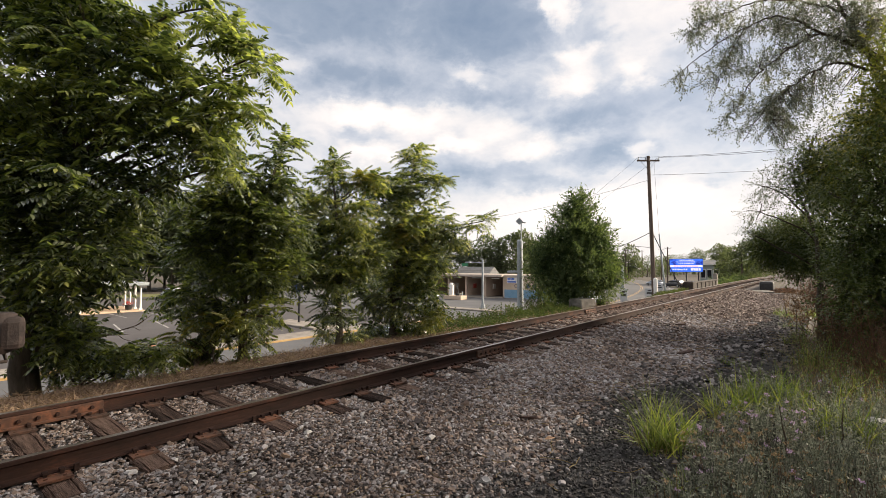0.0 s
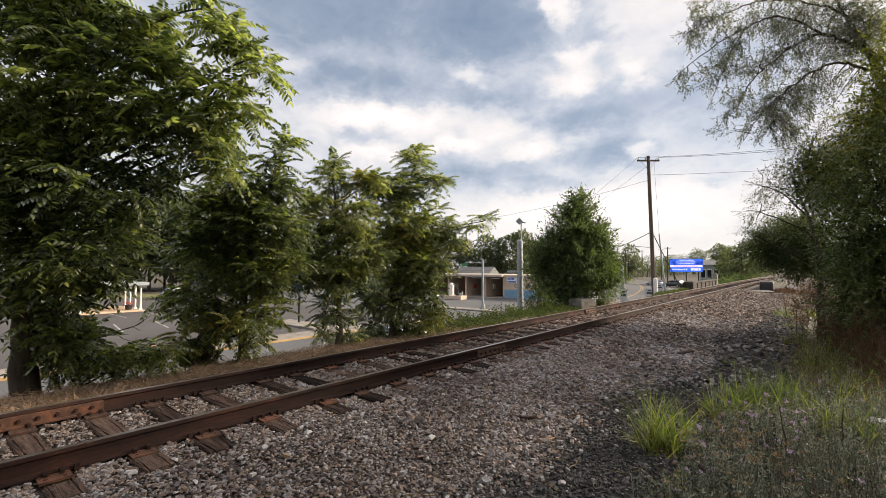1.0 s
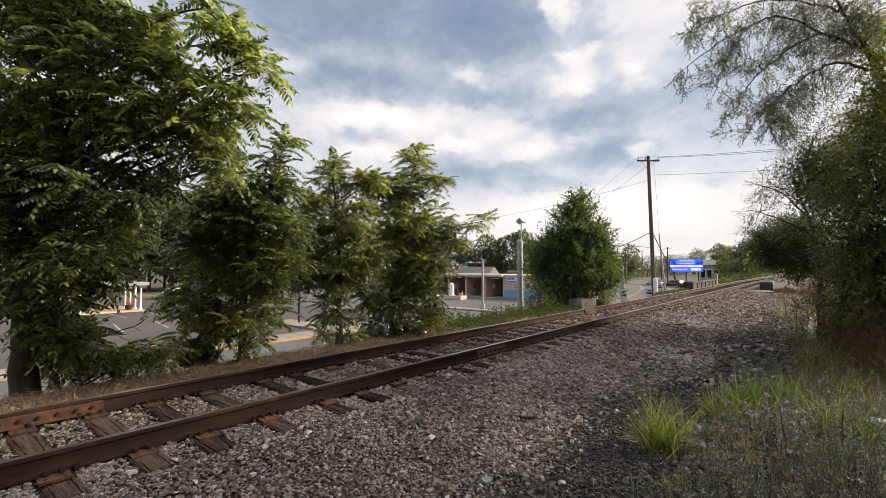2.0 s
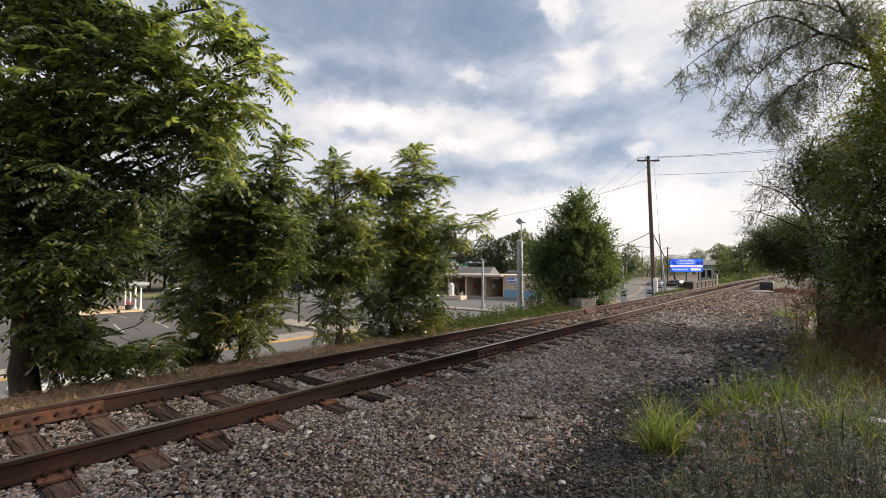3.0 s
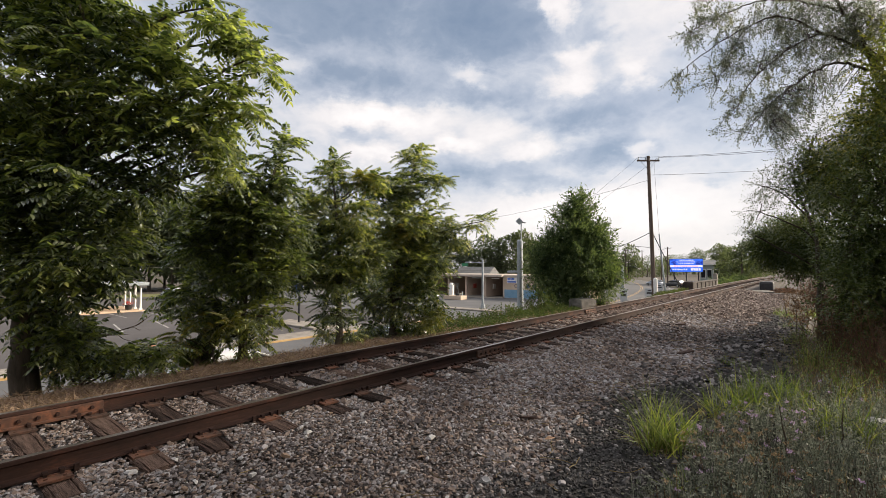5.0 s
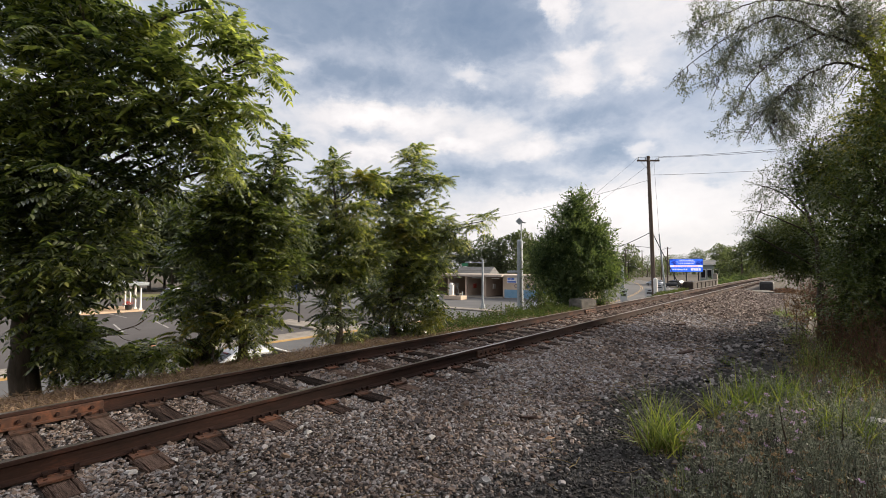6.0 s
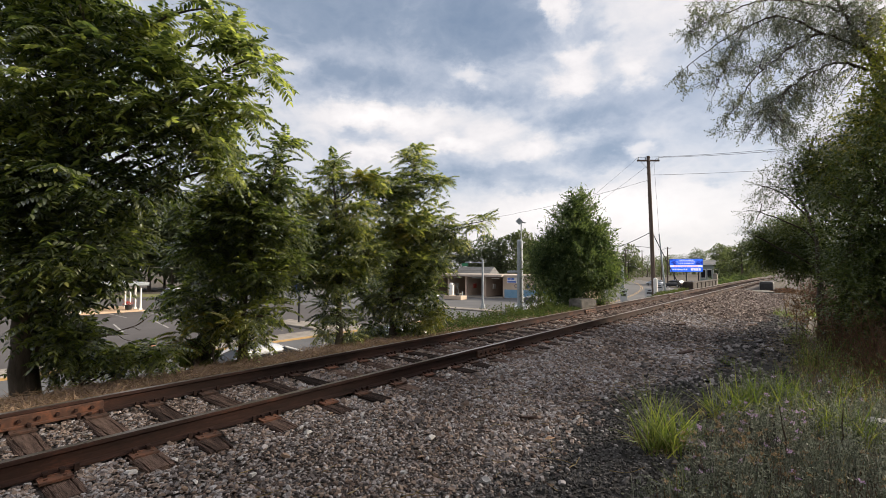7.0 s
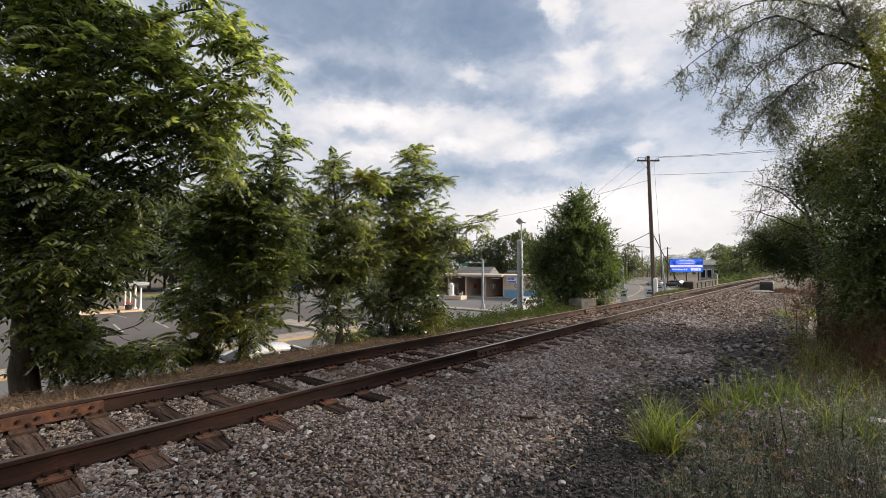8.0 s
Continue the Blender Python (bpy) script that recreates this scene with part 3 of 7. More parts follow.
def make_street():
    road = part("road", strip("road", -60, 190, -6.3, 6.3, LOW + 0.03), M["asphalt"])
    tagged(road, "worn grey asphalt street running along the embankment", "road", kind="structure")
    for side in (-0.16, 0.16):
        tagged(part("trim", strip("yellow_line", 56, 185, side - 0.06, side + 0.06, LOW + 0.036), M["yellow_line"]), "yellow centre line painted on asphalt", "road marking", kind="structure")
    for side in (-5.6, 5.6):
        tagged(part("trim", strip("edge_line", 44, 185, side - 0.07, side + 0.07, LOW + 0.036), M["white_line"]), "white edge line painted on asphalt", "road marking", kind="structure")
    lot = part("car_park_surface", raw_mesh("lot", [(-77, -40, LOW + 0.028), (-26.4, -40, LOW + 0.028), (-26.4, 30, LOW + 0.028), (-77, 30, LOW + 0.028)], [(0, 1, 2, 3)]), M["lot"])
    tagged(lot, "grey asphalt surface of an empty car park", "car park", kind="structure")
    apron = part("apron", raw_mesh("apron", [(-77, 30.01, LOW + 0.027), (-24.3, 30.01, LOW + 0.027), (-24.3, 56, LOW + 0.027), (-77, 56, LOW + 0.027)], [(0, 1, 2, 3)]), M["asphalt"])
    tagged(apron, "worn asphalt apron before a car wash", "pavement", kind="structure")
    side = part("side_road", raw_mesh("side_road", [(-24.3, 50, LOW + 0.026), (-11.4, 40, LOW + 0.026), (-11.6, 78, LOW + 0.026), (-24, 108, LOW + 0.026)], [(0, 1, 2, 3)]), M["asphalt"])
    tagged(side, "grey asphalt street turning off", "road", kind="structure")
    walkway = part("pavement", boxed(-26.4, -40, LOW, -24.42, 27, LOW + 0.15, bevel=0.02), M["concrete"])
    tagged(walkway, "pale concrete pavement beside the street", "pavement", kind="structure")
    curb = part("kerb", boxed(-24.44, -40, LOW, -24.30, 27, LOW + 0.13, bevel=0.02), M["yellow_line"])
    tagged(curb, "yellow-painted concrete kerb along the pavement", "kerb", kind="structure")
    lawn = part("lawn", raw_mesh("lawn", [(-86, -40, LOW + 0.02), (-77.02, -40, LOW + 0.02), (-77.02, 56, LOW + 0.02), (-86, 56, LOW + 0.02)], [(0, 1, 2, 3)]), M["mown_grass"])
    tagged(lawn, "strip of mown yellow-green lawn behind the car park", "lawn", kind="structure")
    # parking bays
    for y in np.arange(4.0, 24, 2.75):
        tagged(part("trim", raw_mesh("bay_line", [(-52, y, LOW + 0.034), (-46.5, y, LOW + 0.034), (-46.5, y + 0.1, LOW + 0.034), (-52, y + 0.1, LOW + 0.034)], [(0, 1, 2, 3)]), M["white_line"]), "white parking bay line on asphalt", "road marking", kind="structure")
    for y in (10.2, 13.0):
        tagged(part("trim", raw_mesh("bay_line", [(-42, y, LOW + 0.034), (-36.5, y - 0.8, LOW + 0.034), (-36.5, y - 0.68, LOW + 0.034), (-42, y + 0.12, LOW + 0.034)], [(0, 1, 2, 3)]), M["white_line"]), "white parking bay line on asphalt", "road marking", kind="structure")
    bm = boxed(-33.5, 18.4, LOW, -27.3, 20.4, LOW + 0.16, bevel=0.06)
    tagged(part("kerb", bm, M["concrete"]), "pale concrete kerbed island in the car park", "kerb", kind="structure")
    bm = boxed(-33, 36.9, LOW, -24.2, 38.3, LOW + 0.17, bevel=0.06)
    tagged(part("kerb", bm, M["concrete"]), "pale concrete kerbed island beside the street", "kerb", kind="structure")


make_street()


# ---- railway track ----
def rail_shape():
    half = [(0.0, 0.0), (0.030, -0.001), (0.0355, -0.008), (0.0365, -0.034), (0.011, -0.048), (0.0085, -0.09), (0.012, -0.138), (0.030, -0.150), (0.070, -0.157), (0.070, -0.168)]
    return [(x, z) for x, z in half[1:]] + [(-x, z) for x, z in reversed(half[1:])]


def make_rail(x, y0, y1, parent):
    sec = rail_shape()
    ys = [y0, y1]
    # the line bends gently to the right far off
    ys = list(np.concatenate([[y0], np.arange(0, 60, 4.0), np.arange(60, 260, 6.0)]))
    n = len(sec)
    v, f = [], []
    for y in ys:
        bend = 0.0011 * max(0, y - 55) ** 2
        for a, z in sec:
            v.append((x + a + bend, y, z))
    for j in range(len(ys) - 1):
        for i in range(n):
            k = (i + 1) % n
            f.append((j * n + i, j * n + k, (j + 1) * n + k, (j + 1) * n + i))
    me = raw_mesh("rail", v, f)
    me.materials.append(M["rust"])
    me.materials.append(M["worn_steel"])
    # the running surface is the face between the two top corners
    idx = np.zeros(len(f), dtype=np.int32)
    top = [i for i in range(n) if sec[i][1] > -0.0015 and sec[(i + 1) % n][1] > -0.0015]
    for j in range(len(ys) - 1):
        for i in top:
            idx[j * n + i] = 1
    me.polygons.foreach_set("material_index", idx)
    ob = new("rail", me)
    ob.parent = parent
    ob["label"] = "rusty brown steel rail with a worn top"
    return ob


def tie_mesh(seed, fine):
    """A split, weathered timber: worn top with long cracks, rounded arrises, darker ends."""
    r = random.Random(seed)
    bm = bmesh.new()
    w, h, ln = 0.23, 0.17, 2.46
    n = 16 if fine else 4
    cracks = [r.uniform(-0.075, -0.02), r.uniform(0.02, 0.075)] if fine else []
    k = 6 + 3 * len(cracks)
    for i in range(n + 1):
        x = -ln / 2 + ln * i / n
        end = i in (0, n)
        if end:
            x += r.uniform(-0.015, 0.015)
        e = 0.016 if end else 0.0
        row = [(-w / 2 + e, -h), (-w / 2 + e, -0.018), (-w / 2 + 0.016, -0.002 - r.random() * 0.006)]
        for j, c in enumerate(cracks):
            cracks[j] = c = max(-0.085, min(0.085, c + r.uniform(-0.012, 0.012)))
            deep = r.choice((0.004, 0.02, 0.035))
            row += [(c - 0.007, -0.001 - r.random() * 0.006), (c, -deep), (c + 0.007, -0.001 - r.random() * 0.006)]
        row += [(w / 2 - 0.016, -0.002 - r.random() * 0.006), (w / 2 - e, -0.018), (w / 2 - e, -h)]
        for a, z in row:
            bm.verts.new((x, a + r.uniform(-0.004, 0.004), z - (0.008 if end else 0)))
    bm.verts.ensure_lookup_table()
    for i in range(n):
        for j in range(k):
            a, b = i * k + j, i * k + (j + 1) % k
            bm.faces.new([bm.verts[q] for q in (a, a + k, b + k, b)])
    bm.faces.new([bm.verts[q] for q in range(k)])
    bm.faces.new([bm.verts[n * k + q] for q in reversed(range(k))])
    bmesh.ops.recalc_face_normals(bm, faces=bm.faces)
    me = bpy.data.meshes.new("tie")
    bm.to_mesh(me)
    bm.free()
    me.materials.append(M["tie"])
    return me


def plate_mesh():
    """A flat steel plate with square spike holes near both ends and low shoulders against the rail foot."""
    bm = bmesh.new()
    for x0, x1, spans in ((-0.195, -0.152, ((-0.1, 0.1),)), (-0.152, -0.126, ((-0.1, -0.070), (-0.044, 0.044), (0.070, 0.1))), (-0.126, 0.126, ((-0.1, 0.1),)),
                          (0.126, 0.152, ((-0.1, -0.070), (-0.044, 0.044), (0.070, 0.1))), (0.152, 0.195, ((-0.1, 0.1),))):
        for y0, y1 in spans:
            box(bm, x0, y0, -0.006, x1, y1, 0.013)
    for x in (-0.083, 0.083):
        box(bm, x - 0.008, -0.1, 0.0125, x + 0.008, 0.1, 0.021, taper=0.1)
    me = bpy.data.meshes.new("tie_plate")
    bm.to_mesh(me)
    bm.free()
    me.materials.append(M["plate_rust"])
    return me


def spike_mesh():
    bm = boxed(-0.013, -0.013, -0.03, 0.013, 0.013, 0.028)
    box(bm, -0.03, -0.018, 0.022, 0.02, 0.018, 0.042, bevel=0.006)
    me = bpy.data.meshes.new("spike")
    bm.to_mesh(me)
    bm.free()
    me.materials.append(M["rust"])
    return me


def anchor_mesh():
    bm = boxed(-0.085, -0.016, -0.03, 0.085, 0.016, -0.012, bevel=0.005)
    box(bm, 0.062, -0.018, -0.03, 0.09, 0.018, 0.03, bevel=0.006)
    box(bm, -0.09, -0.018, -0.03, -0.062, 0.018, 0.022, bevel=0.006)
    me = bpy.data.meshes.new("rail_anchor")
    bm.to_mesh(me)
    bm.free()
    me.materials.append(M["rust"])
    return me


def lay_ties():
    r = random.Random(5)
    near = [0.75, 1.33, 1.86, 2.48, 3.23, 3.74, 4.36, 5.02, 5.68, 6.15, 6.66]
    ys, y = [], near[0]
    while y > -8.3:
        y -= 0.58 * r.uniform(0.94, 1.06)
        ys.insert(0, y)
    ys += near
    y = near[-1]
    while y < 140:
        y += 0.56 * r.uniform(0.92, 1.08)
        ys.append(y)
    rows = []
    for y in ys:
        bend = 0.0011 * max(0, y - 55) ** 2
        rows.append((y, (NEAR_RAIL + FAR_RAIL) / 2 + bend + r.uniform(-0.06, 0.06), r.uniform(-2.2, 2.2), r.uniform(-0.016, 0.004), r.randrange(6)))
    return rows


TIES = lay_ties()


def make_track():
    track = thing("railway_track", "single railway track with rusty rails on weathered timber ties", "railway track", kind="structure")
    for x in (NEAR_RAIL, FAR_RAIL):
        make_rail(x, -60, 250, track)
    ties, plain_ties = [tie_mesh(s, True) for s in range(6)], [tie_mesh(s, False) for s in range(6)]
    plate, spike, anchor = plate_mesh(), spike_mesh(), anchor_mesh()
    r = random.Random(5)
    mid = (NEAR_RAIL + FAR_RAIL) / 2
    for y, x0, turn, drop, kind in TIES:
        ob = new("tie", ties[kind] if -1 < y < 16 else plain_ties[kind])
        ob.parent = track
        ob.matrix_basis = pose(x0, y, -0.184 + drop, r.uniform(-0.8, 0.8), r.uniform(-0.3, 0.3), turn)
        if y > 45 or y < -3:
            continue
        for x in (NEAR_RAIL, FAR_RAIL):
            p = new("tie_plate", plate)
            p.parent = track
            p.matrix_basis = pose(x, y, -0.181, 0, 0, r.uniform(-2, 2))
            if y < 22:
                for dx in (-0.085, 0.085):
                    for dy in (-0.05, 0.05):
                        if r.random() < 0.86:
                            s = new("spike", spike)
                            s.parent = track
                            s.matrix_basis = pose(x + dx, y + dy, -0.178 + r.uniform(0, 0.012), 0, 0, 0 if dx > 0 else 180)
                for dy in (-0.14, 0.14):
                    if r.random() < 0.45:
                        s = new("rail_anchor", anchor)
                        s.parent = track
                        s.matrix_basis = pose(x, y + dy, -0.156)
    # joint bars, with bolts
    for x, y, side in ((NEAR_RAIL, 6.85, 1), (NEAR_RAIL, 6.85, -1), (FAR_RAIL, 0.95, 1), (FAR_RAIL, 0.95, -1), (FAR_RAIL, 15.4, 1), (NEAR_RAIL, 19.6, 1), (NEAR_RAIL, 31.5, 1), (FAR_RAIL, 27.0, 1)):
        bm = bmesh.new()
        a, b = (0.013, 0.056) if side > 0 else (-0.056, -0.013)
        box(bm, x + min(a, b), y - 0.46, -0.140, x + max(a, b) - 0.006 * (side > 0), y + 0.46, -0.042, bevel=0.008)
        box(bm, x + (0.03 if side > 0 else -0.088), y - 0.46, -0.158, x + (0.088 if side > 0 else -0.03), y + 0.46, -0.134, bevel=0.005)
        j = part("joint_bar", bm, M["orange_rust" if y < 2 else "plate_rust"], track, "orange-rusted joint bar bolted across a rail joint")
        for q in (-0.36, -0.22, -0.075, 0.075, 0.22, 0.36):
            bb = bmesh.new()
            bmesh.ops.create_cone(bb, cap_ends=True, segments=10, radius1=0.021, radius2=0.017, depth=0.022, matrix=Matrix.Translation((x + side * (0.058 if side > 0 else 0.066), y + q, -0.095)) @ Matrix.Rotation(radians(90), 4, "Y"))
            part("bolt", bb, M["rust"], j)
    return track


make_track()


# ---- ballast ----
def stone_shapes(n=16):
    """Worn angular stones: a wide girdle, a smaller uneven top, flat facets."""
    out = []
    for s in range(n):
        r = np.random.default_rng(100 + s)
        turn = np.arange(6) * math.pi / 3 + r.normal(0, 0.22, 6)
        reach = r.uniform(0.80, 1.15, 6)
        girdle = np.stack([np.cos(turn) * reach * 0.5, np.sin(turn) * reach * 0.5, r.normal(-0.10, 0.05, 6)], axis=1)
        shrink = r.uniform(0.55, 0.82)
        top = np.stack([np.cos(turn) * reach * 0.5 * shrink, np.sin(turn) * reach * 0.5 * shrink, 0.15 + r.normal(0, 0.03, 6)], axis=1)
        v = np.concatenate([girdle, top]) * [1.2, r.uniform(0.72, 0.95), r.uniform(0.8, 1.2)]
        f = [[i, (i + 1) % 6, 6 + (i + 1) % 6, 6 + i] for i in range(6)] + [[6, 7, 8, 9], [6, 9, 10, 11]]
        out.append((v, np.array(f)))
    return out


def pebble_shapes(n=10):
    """Stones seen from far: boxes with every corner moved."""
    out = []
    for s in range(n):
        r = np.random.default_rng(200 + s)
        v = np.array([[x, y, z] for z in (-1, 1) for y in (-1, 1) for x in (-1, 1)], float) * 0.5
        v *= [1.2, r.uniform(0.7, 1.0), r.uniform(0.4, 0.65)]
        v[4:, :2] *= r.uniform(0.55, 0.85)
        v += r.normal(0, 0.055, v.shape)
        out.append((v, np.array([[4, 5, 7, 6], [0, 1, 5, 4], [2, 6, 7, 3], [0, 4, 6, 2], [1, 3, 7, 5]])))
    return out


def chip_shapes(n=8):
    """Small sharp crumbs, four-sided and pointed."""
    out = []
    for s in range(n):
        r = np.random.default_rng(300 + s)
        v = np.array([[1, 0.9, -0.3], [-1, 1, -0.3], [-1, -0.8, -0.3], [1, -1, -0.3], [0, 0, 0.6]], float) * 0.5 + r.normal(0, 0.14, (5, 3))
        out.append((v * [1.2, 0.9, 0.8], np.array([[0, 1, 4], [1, 2, 4], [2, 3, 4], [3, 0, 4]])))
    return out


STONES, PEBBLES, CHIPS = stone_shapes(), pebble_shapes(), chip_shapes()


def scatter_stones(name, label, x, y, sizes, mat, lift, shapes):
    z = ground_height(x, y) + sizes * rng.uniform(0.12, 0.34, len(x)) + lift + 0.003
    off = abs(x - (NEAR_RAIL + FAR_RAIL) / 2)
    z -= 0.011 * ((off < 1.32) & (y > 3))
    z += 0.026 * smooth(0.24, 0.09, np.minimum(abs(x - NEAR_RAIL), abs(x - FAR_RAIL)))
    places = np.stack([x, y, z], axis=1)
    batch = Batch()
    which = rng.integers(0, len(shapes), len(x))
    for i, (tv, tf) in enumerate(shapes):
        sel = which == i
        n = int(sel.sum())
        if not n:
            continue
        flat = np.array([[0, 0, 1.0]]) + rng.normal(0, 0.35, (n, 3))
        turns = spun(n, np.cross(flat, unit(n)), flat)
        batch.add(*scatter(tv, tf, places[sel], turns, sizes[sel]))
    ob = part(name, batch.mesh(name), mat)
    return tagged(ob, label, "gravel", kind="stuff")


def free_place(x, y):
    """True off the rails and, but for a few stray stones, off the ties."""
    ok = (abs(x - NEAR_RAIL) > 0.074) & (abs(x - FAR_RAIL) > 0.074)
    ty = np.array([t[0] for t in TIES])
    gap = abs(y[:, None] - ty[None]).min(axis=1) if len(y) else np.zeros(0)
    on_tie = (gap < 0.130) & (abs(x - (NEAR_RAIL + FAR_RAIL) / 2) < 1.25)
    return ok & (~on_tie | (rng.random(len(x)) < np.where(abs(x - (NEAR_RAIL + FAR_RAIL) / 2) < 0.65, 0.10, 0.02))) & (np.hypot(x, y) > 1.2)


def ballast_patch(n, x0, x1, y0, y1, size, spread, shapes, label="loose grey crushed-stone ballast around the ties", lift=0.0, edge=-2.45, mat="stone"):
    x, y = rng.uniform(x0, x1, n), rng.uniform(y0, y1, n)
    ok = free_place(x, y) & (x < edge + rng.normal(0, 0.2, n) + 0.3 * np.sin(y * 0.8))
    x, y = x[ok], y[ok]
    s = size * rng.lognormal(0, spread, len(x))
    scatter_stones("cinders" if mat == "dark_stone" else "ballast", label, x, y, s, M[mat], lift, shapes)


def make_ballast():
    far_label = "grey-brown crushed-stone ballast along the track"
    # outside the near rail
    ballast_patch(15500, -4.48, -1.8, 0.0, 3.6, 0.032, 0.25, STONES, edge=-2.42)
    ballast_patch(7000, -4.48, -1.8, 0.0, 3.6, 0.033, 0.25, STONES, mat="brown_stone", lift=0.002, edge=-2.42)
    ballast_patch(20000, -4.48, -1.6, 3.6, 9.0, 0.033, 0.25, PEBBLES, edge=-2.15)
    ballast_patch(10000, -4.48, -1.6, 3.6, 9.0, 0.034, 0.25, PEBBLES, mat="brown_stone", lift=0.002, edge=-2.15)
    ballast_patch(11000, -4.48, -1.5, 9.0, 19.0, 0.046, 0.28, PEBBLES, far_label, edge=-1.9)
    ballast_patch(8000, -4.48, -1.5, 9.0, 19.0, 0.046, 0.28, PEBBLES, far_label, edge=-1.9, mat="brown_stone")
    ballast_patch(9000, -4.48, -1.2, 19.0, 40.0, 0.066, 0.28, PEBBLES, far_label, edge=-1.2, mat="brown_stone")
    # between and behind the rails
    ballast_patch(5500, -6.9, -4.3, 0.0, 3.0, 0.034, 0.25, STONES)
    ballast_patch(7000, -6.9, -4.3, 0.0, 3.0, 0.034, 0.25, STONES, mat="brown_stone", lift=0.002)
    ballast_patch(6500, -6.9, -4.3, 3.0, 12.0, 0.041, 0.26, PEBBLES)
    ballast_patch(12000, -6.9, -4.3, 3.0, 12.0, 0.041, 0.26, PEBBLES, mat="brown_stone")
    ballast_patch(8000, -6.9, -4.3, 12.0, 30.0, 0.060, 0.28, PEBBLES, far_label, mat="brown_stone")
    ballast_patch(150, -4.3, -1.9, 0.0, 9.0, 0.052, 0.2, STONES, "larger grey crushed stones lying on the ballast", 0.008)
    ballast_patch(2600, -7.2, -2.0, -9.0, 0.0, 0.07, 0.3, PEBBLES, "loose grey crushed stone along the track", 0.006)
    # black cinders beside the ballast
    ballast_patch(16000, -2.5, -0.3, 1.2, 8.0, 0.020, 0.32, PEBBLES, "black cinders and small stones on the ground", 0.0, 0.5, "dark_stone")
    ballast_patch(5500, -2.6, -0.2, 8.0, 22.0, 0.042, 0.4, CHIPS, "black cinders and small stones on the ground", 0.0, 0.3, "dark_stone")
    ballast_patch(8000, -2.4, -0.5, 1.6, 9.0, 0.018, 0.4, CHIPS, "fine black cinders on the ground", 0.0, 0.4, "dark_stone")
    ballast_patch(800, -2.5, -0.6, 1.2, 10.0, 0.028, 0.35, STONES, "scattered pale stones on the black cinders", 0.004, 0.3)
    ballast_patch(1200, -2.7, -0.6, 8.0, 18.0, 0.045, 0.35, PEBBLES, "scattered pale stones on the black cinders", 0.004, 0.3)
    ballast_patch(110, -4.3, -2.0, 0.6, 8.0, 0.058, 0.24, STONES, "scattered pale bluish-white stones on the ballast", 0.014, -1.9, "pale_stone")
    ballast_patch(120, -6.9, -2.0, 1.0, 12.0, 0.052, 0.24, STONES, "scattered tan-brown stones on the ballast", 0.012, -1.9, "tan_stone")


make_ballast()

# ---- trees on the embankment ----
BIG_LOBES = [(-9.2, 0.91, 2.17, 0.62), (-9.35, 1.06, 2.76, 0.6), (-9.35, 1.12, 5.29, 0.94), (-8.39, 1.68, 4.9, 0.8), (-7.82, 2.43, 4.47, 0.41), (-7.05, 3.04, 5.02, 0.39), (-6.78, 3.31, 4.71, 0.27), (-6.6, 3.46, 4.52, 0.13), (-7.39, 2.56, 4.01, 0.56), (-7.03, 3.13, 3.95, 0.38), (-6.84, 3.31, 3.82, 0.14), (-8.97, 1.5, 4.04, 1.03), (-8.15, 2.19, 3.86, 0.71), (-7.45, 2.81, 3.28, 0.55), (-7.16, 3.07, 2.99, 0.21), (-9.41, 1.2, 2.79, 0.89), (-8.35, 1.83, 2.67, 0.82), (-8.42, 2.41, 2.81, 0.37), (-9.38, 1.04, 1.63, 0.78), (-8.46, 1.55, 1.45, 0.72), (-8.56, 1.96, 1.81, 0.39), (-9.6, 1.15, 0.83, 0.45), (-8.95, 1.45, 0.72, 0.5), (-8.86, 1.74, 0.22, 0.22), (-9.01, 1.6, 0.12, 0.25), (-10.28, 0.42, 3.86, 1.25), (-9.72, 0.99, 6.78, 1.38), (-7.21, 2.88, 5.52, 0.18), (-8.1, 2.38, 5.02, 0.42), (-7.9, 3.44, 3.74, 0.4)]
SECOND_LOBES = [(-8.36, 4.88, 3.95, 0.11), (-8.44, 4.83, 3.64, 0.26), (-8.54, 4.77, 3.17, 0.49), (-9.13, 4.29, 3.05, 0.65), (-9.51, 4.01, 2.41, 0.73), (-8.79, 4.49, 2.28, 0.72), (-9.63, 3.69, 1.70, 0.57), (-8.98, 4.25, 1.35, 0.71), (-8.41, 4.73, 1.35, 0.57), (-9.55, 3.67, 0.79, 0.39), (-9.08, 4.09, 0.39, 0.48), (-8.48, 4.58, 0.44, 0.45), (-9.95, 3.33, 0.90, 0.20), (-9.75, 3.60, 0.40, 0.22), (-9.26, 3.95, 0.10, 0.25), (-8.44, 4.92, 2.05, 0.56), (-8.83, 4.32, -0.01, 0.30)]
THIRD_LOBES = [(-9.07, 6.63, 4.03, 0.13), (-9.10, 6.63, 3.61, 0.45), (-8.48, 7.41, 3.65, 0.11), (-9.42, 6.40, 2.88, 0.59), (-8.65, 6.92, 2.73, 0.67), (-9.36, 6.37, 1.89, 0.70), (-9.65, 6.17, 1.20, 0.58), (-8.95, 6.75, 1.20, 0.67), (-9.08, 6.69, 0.37, 0.44), (-8.83, 6.93, -0.19, 0.25), (-9.26, 6.57, -0.12, 0.25), (-8.48, 7.24, 1.76, 0.59), (-8.54, 7.37, 3.48, 0.29)]
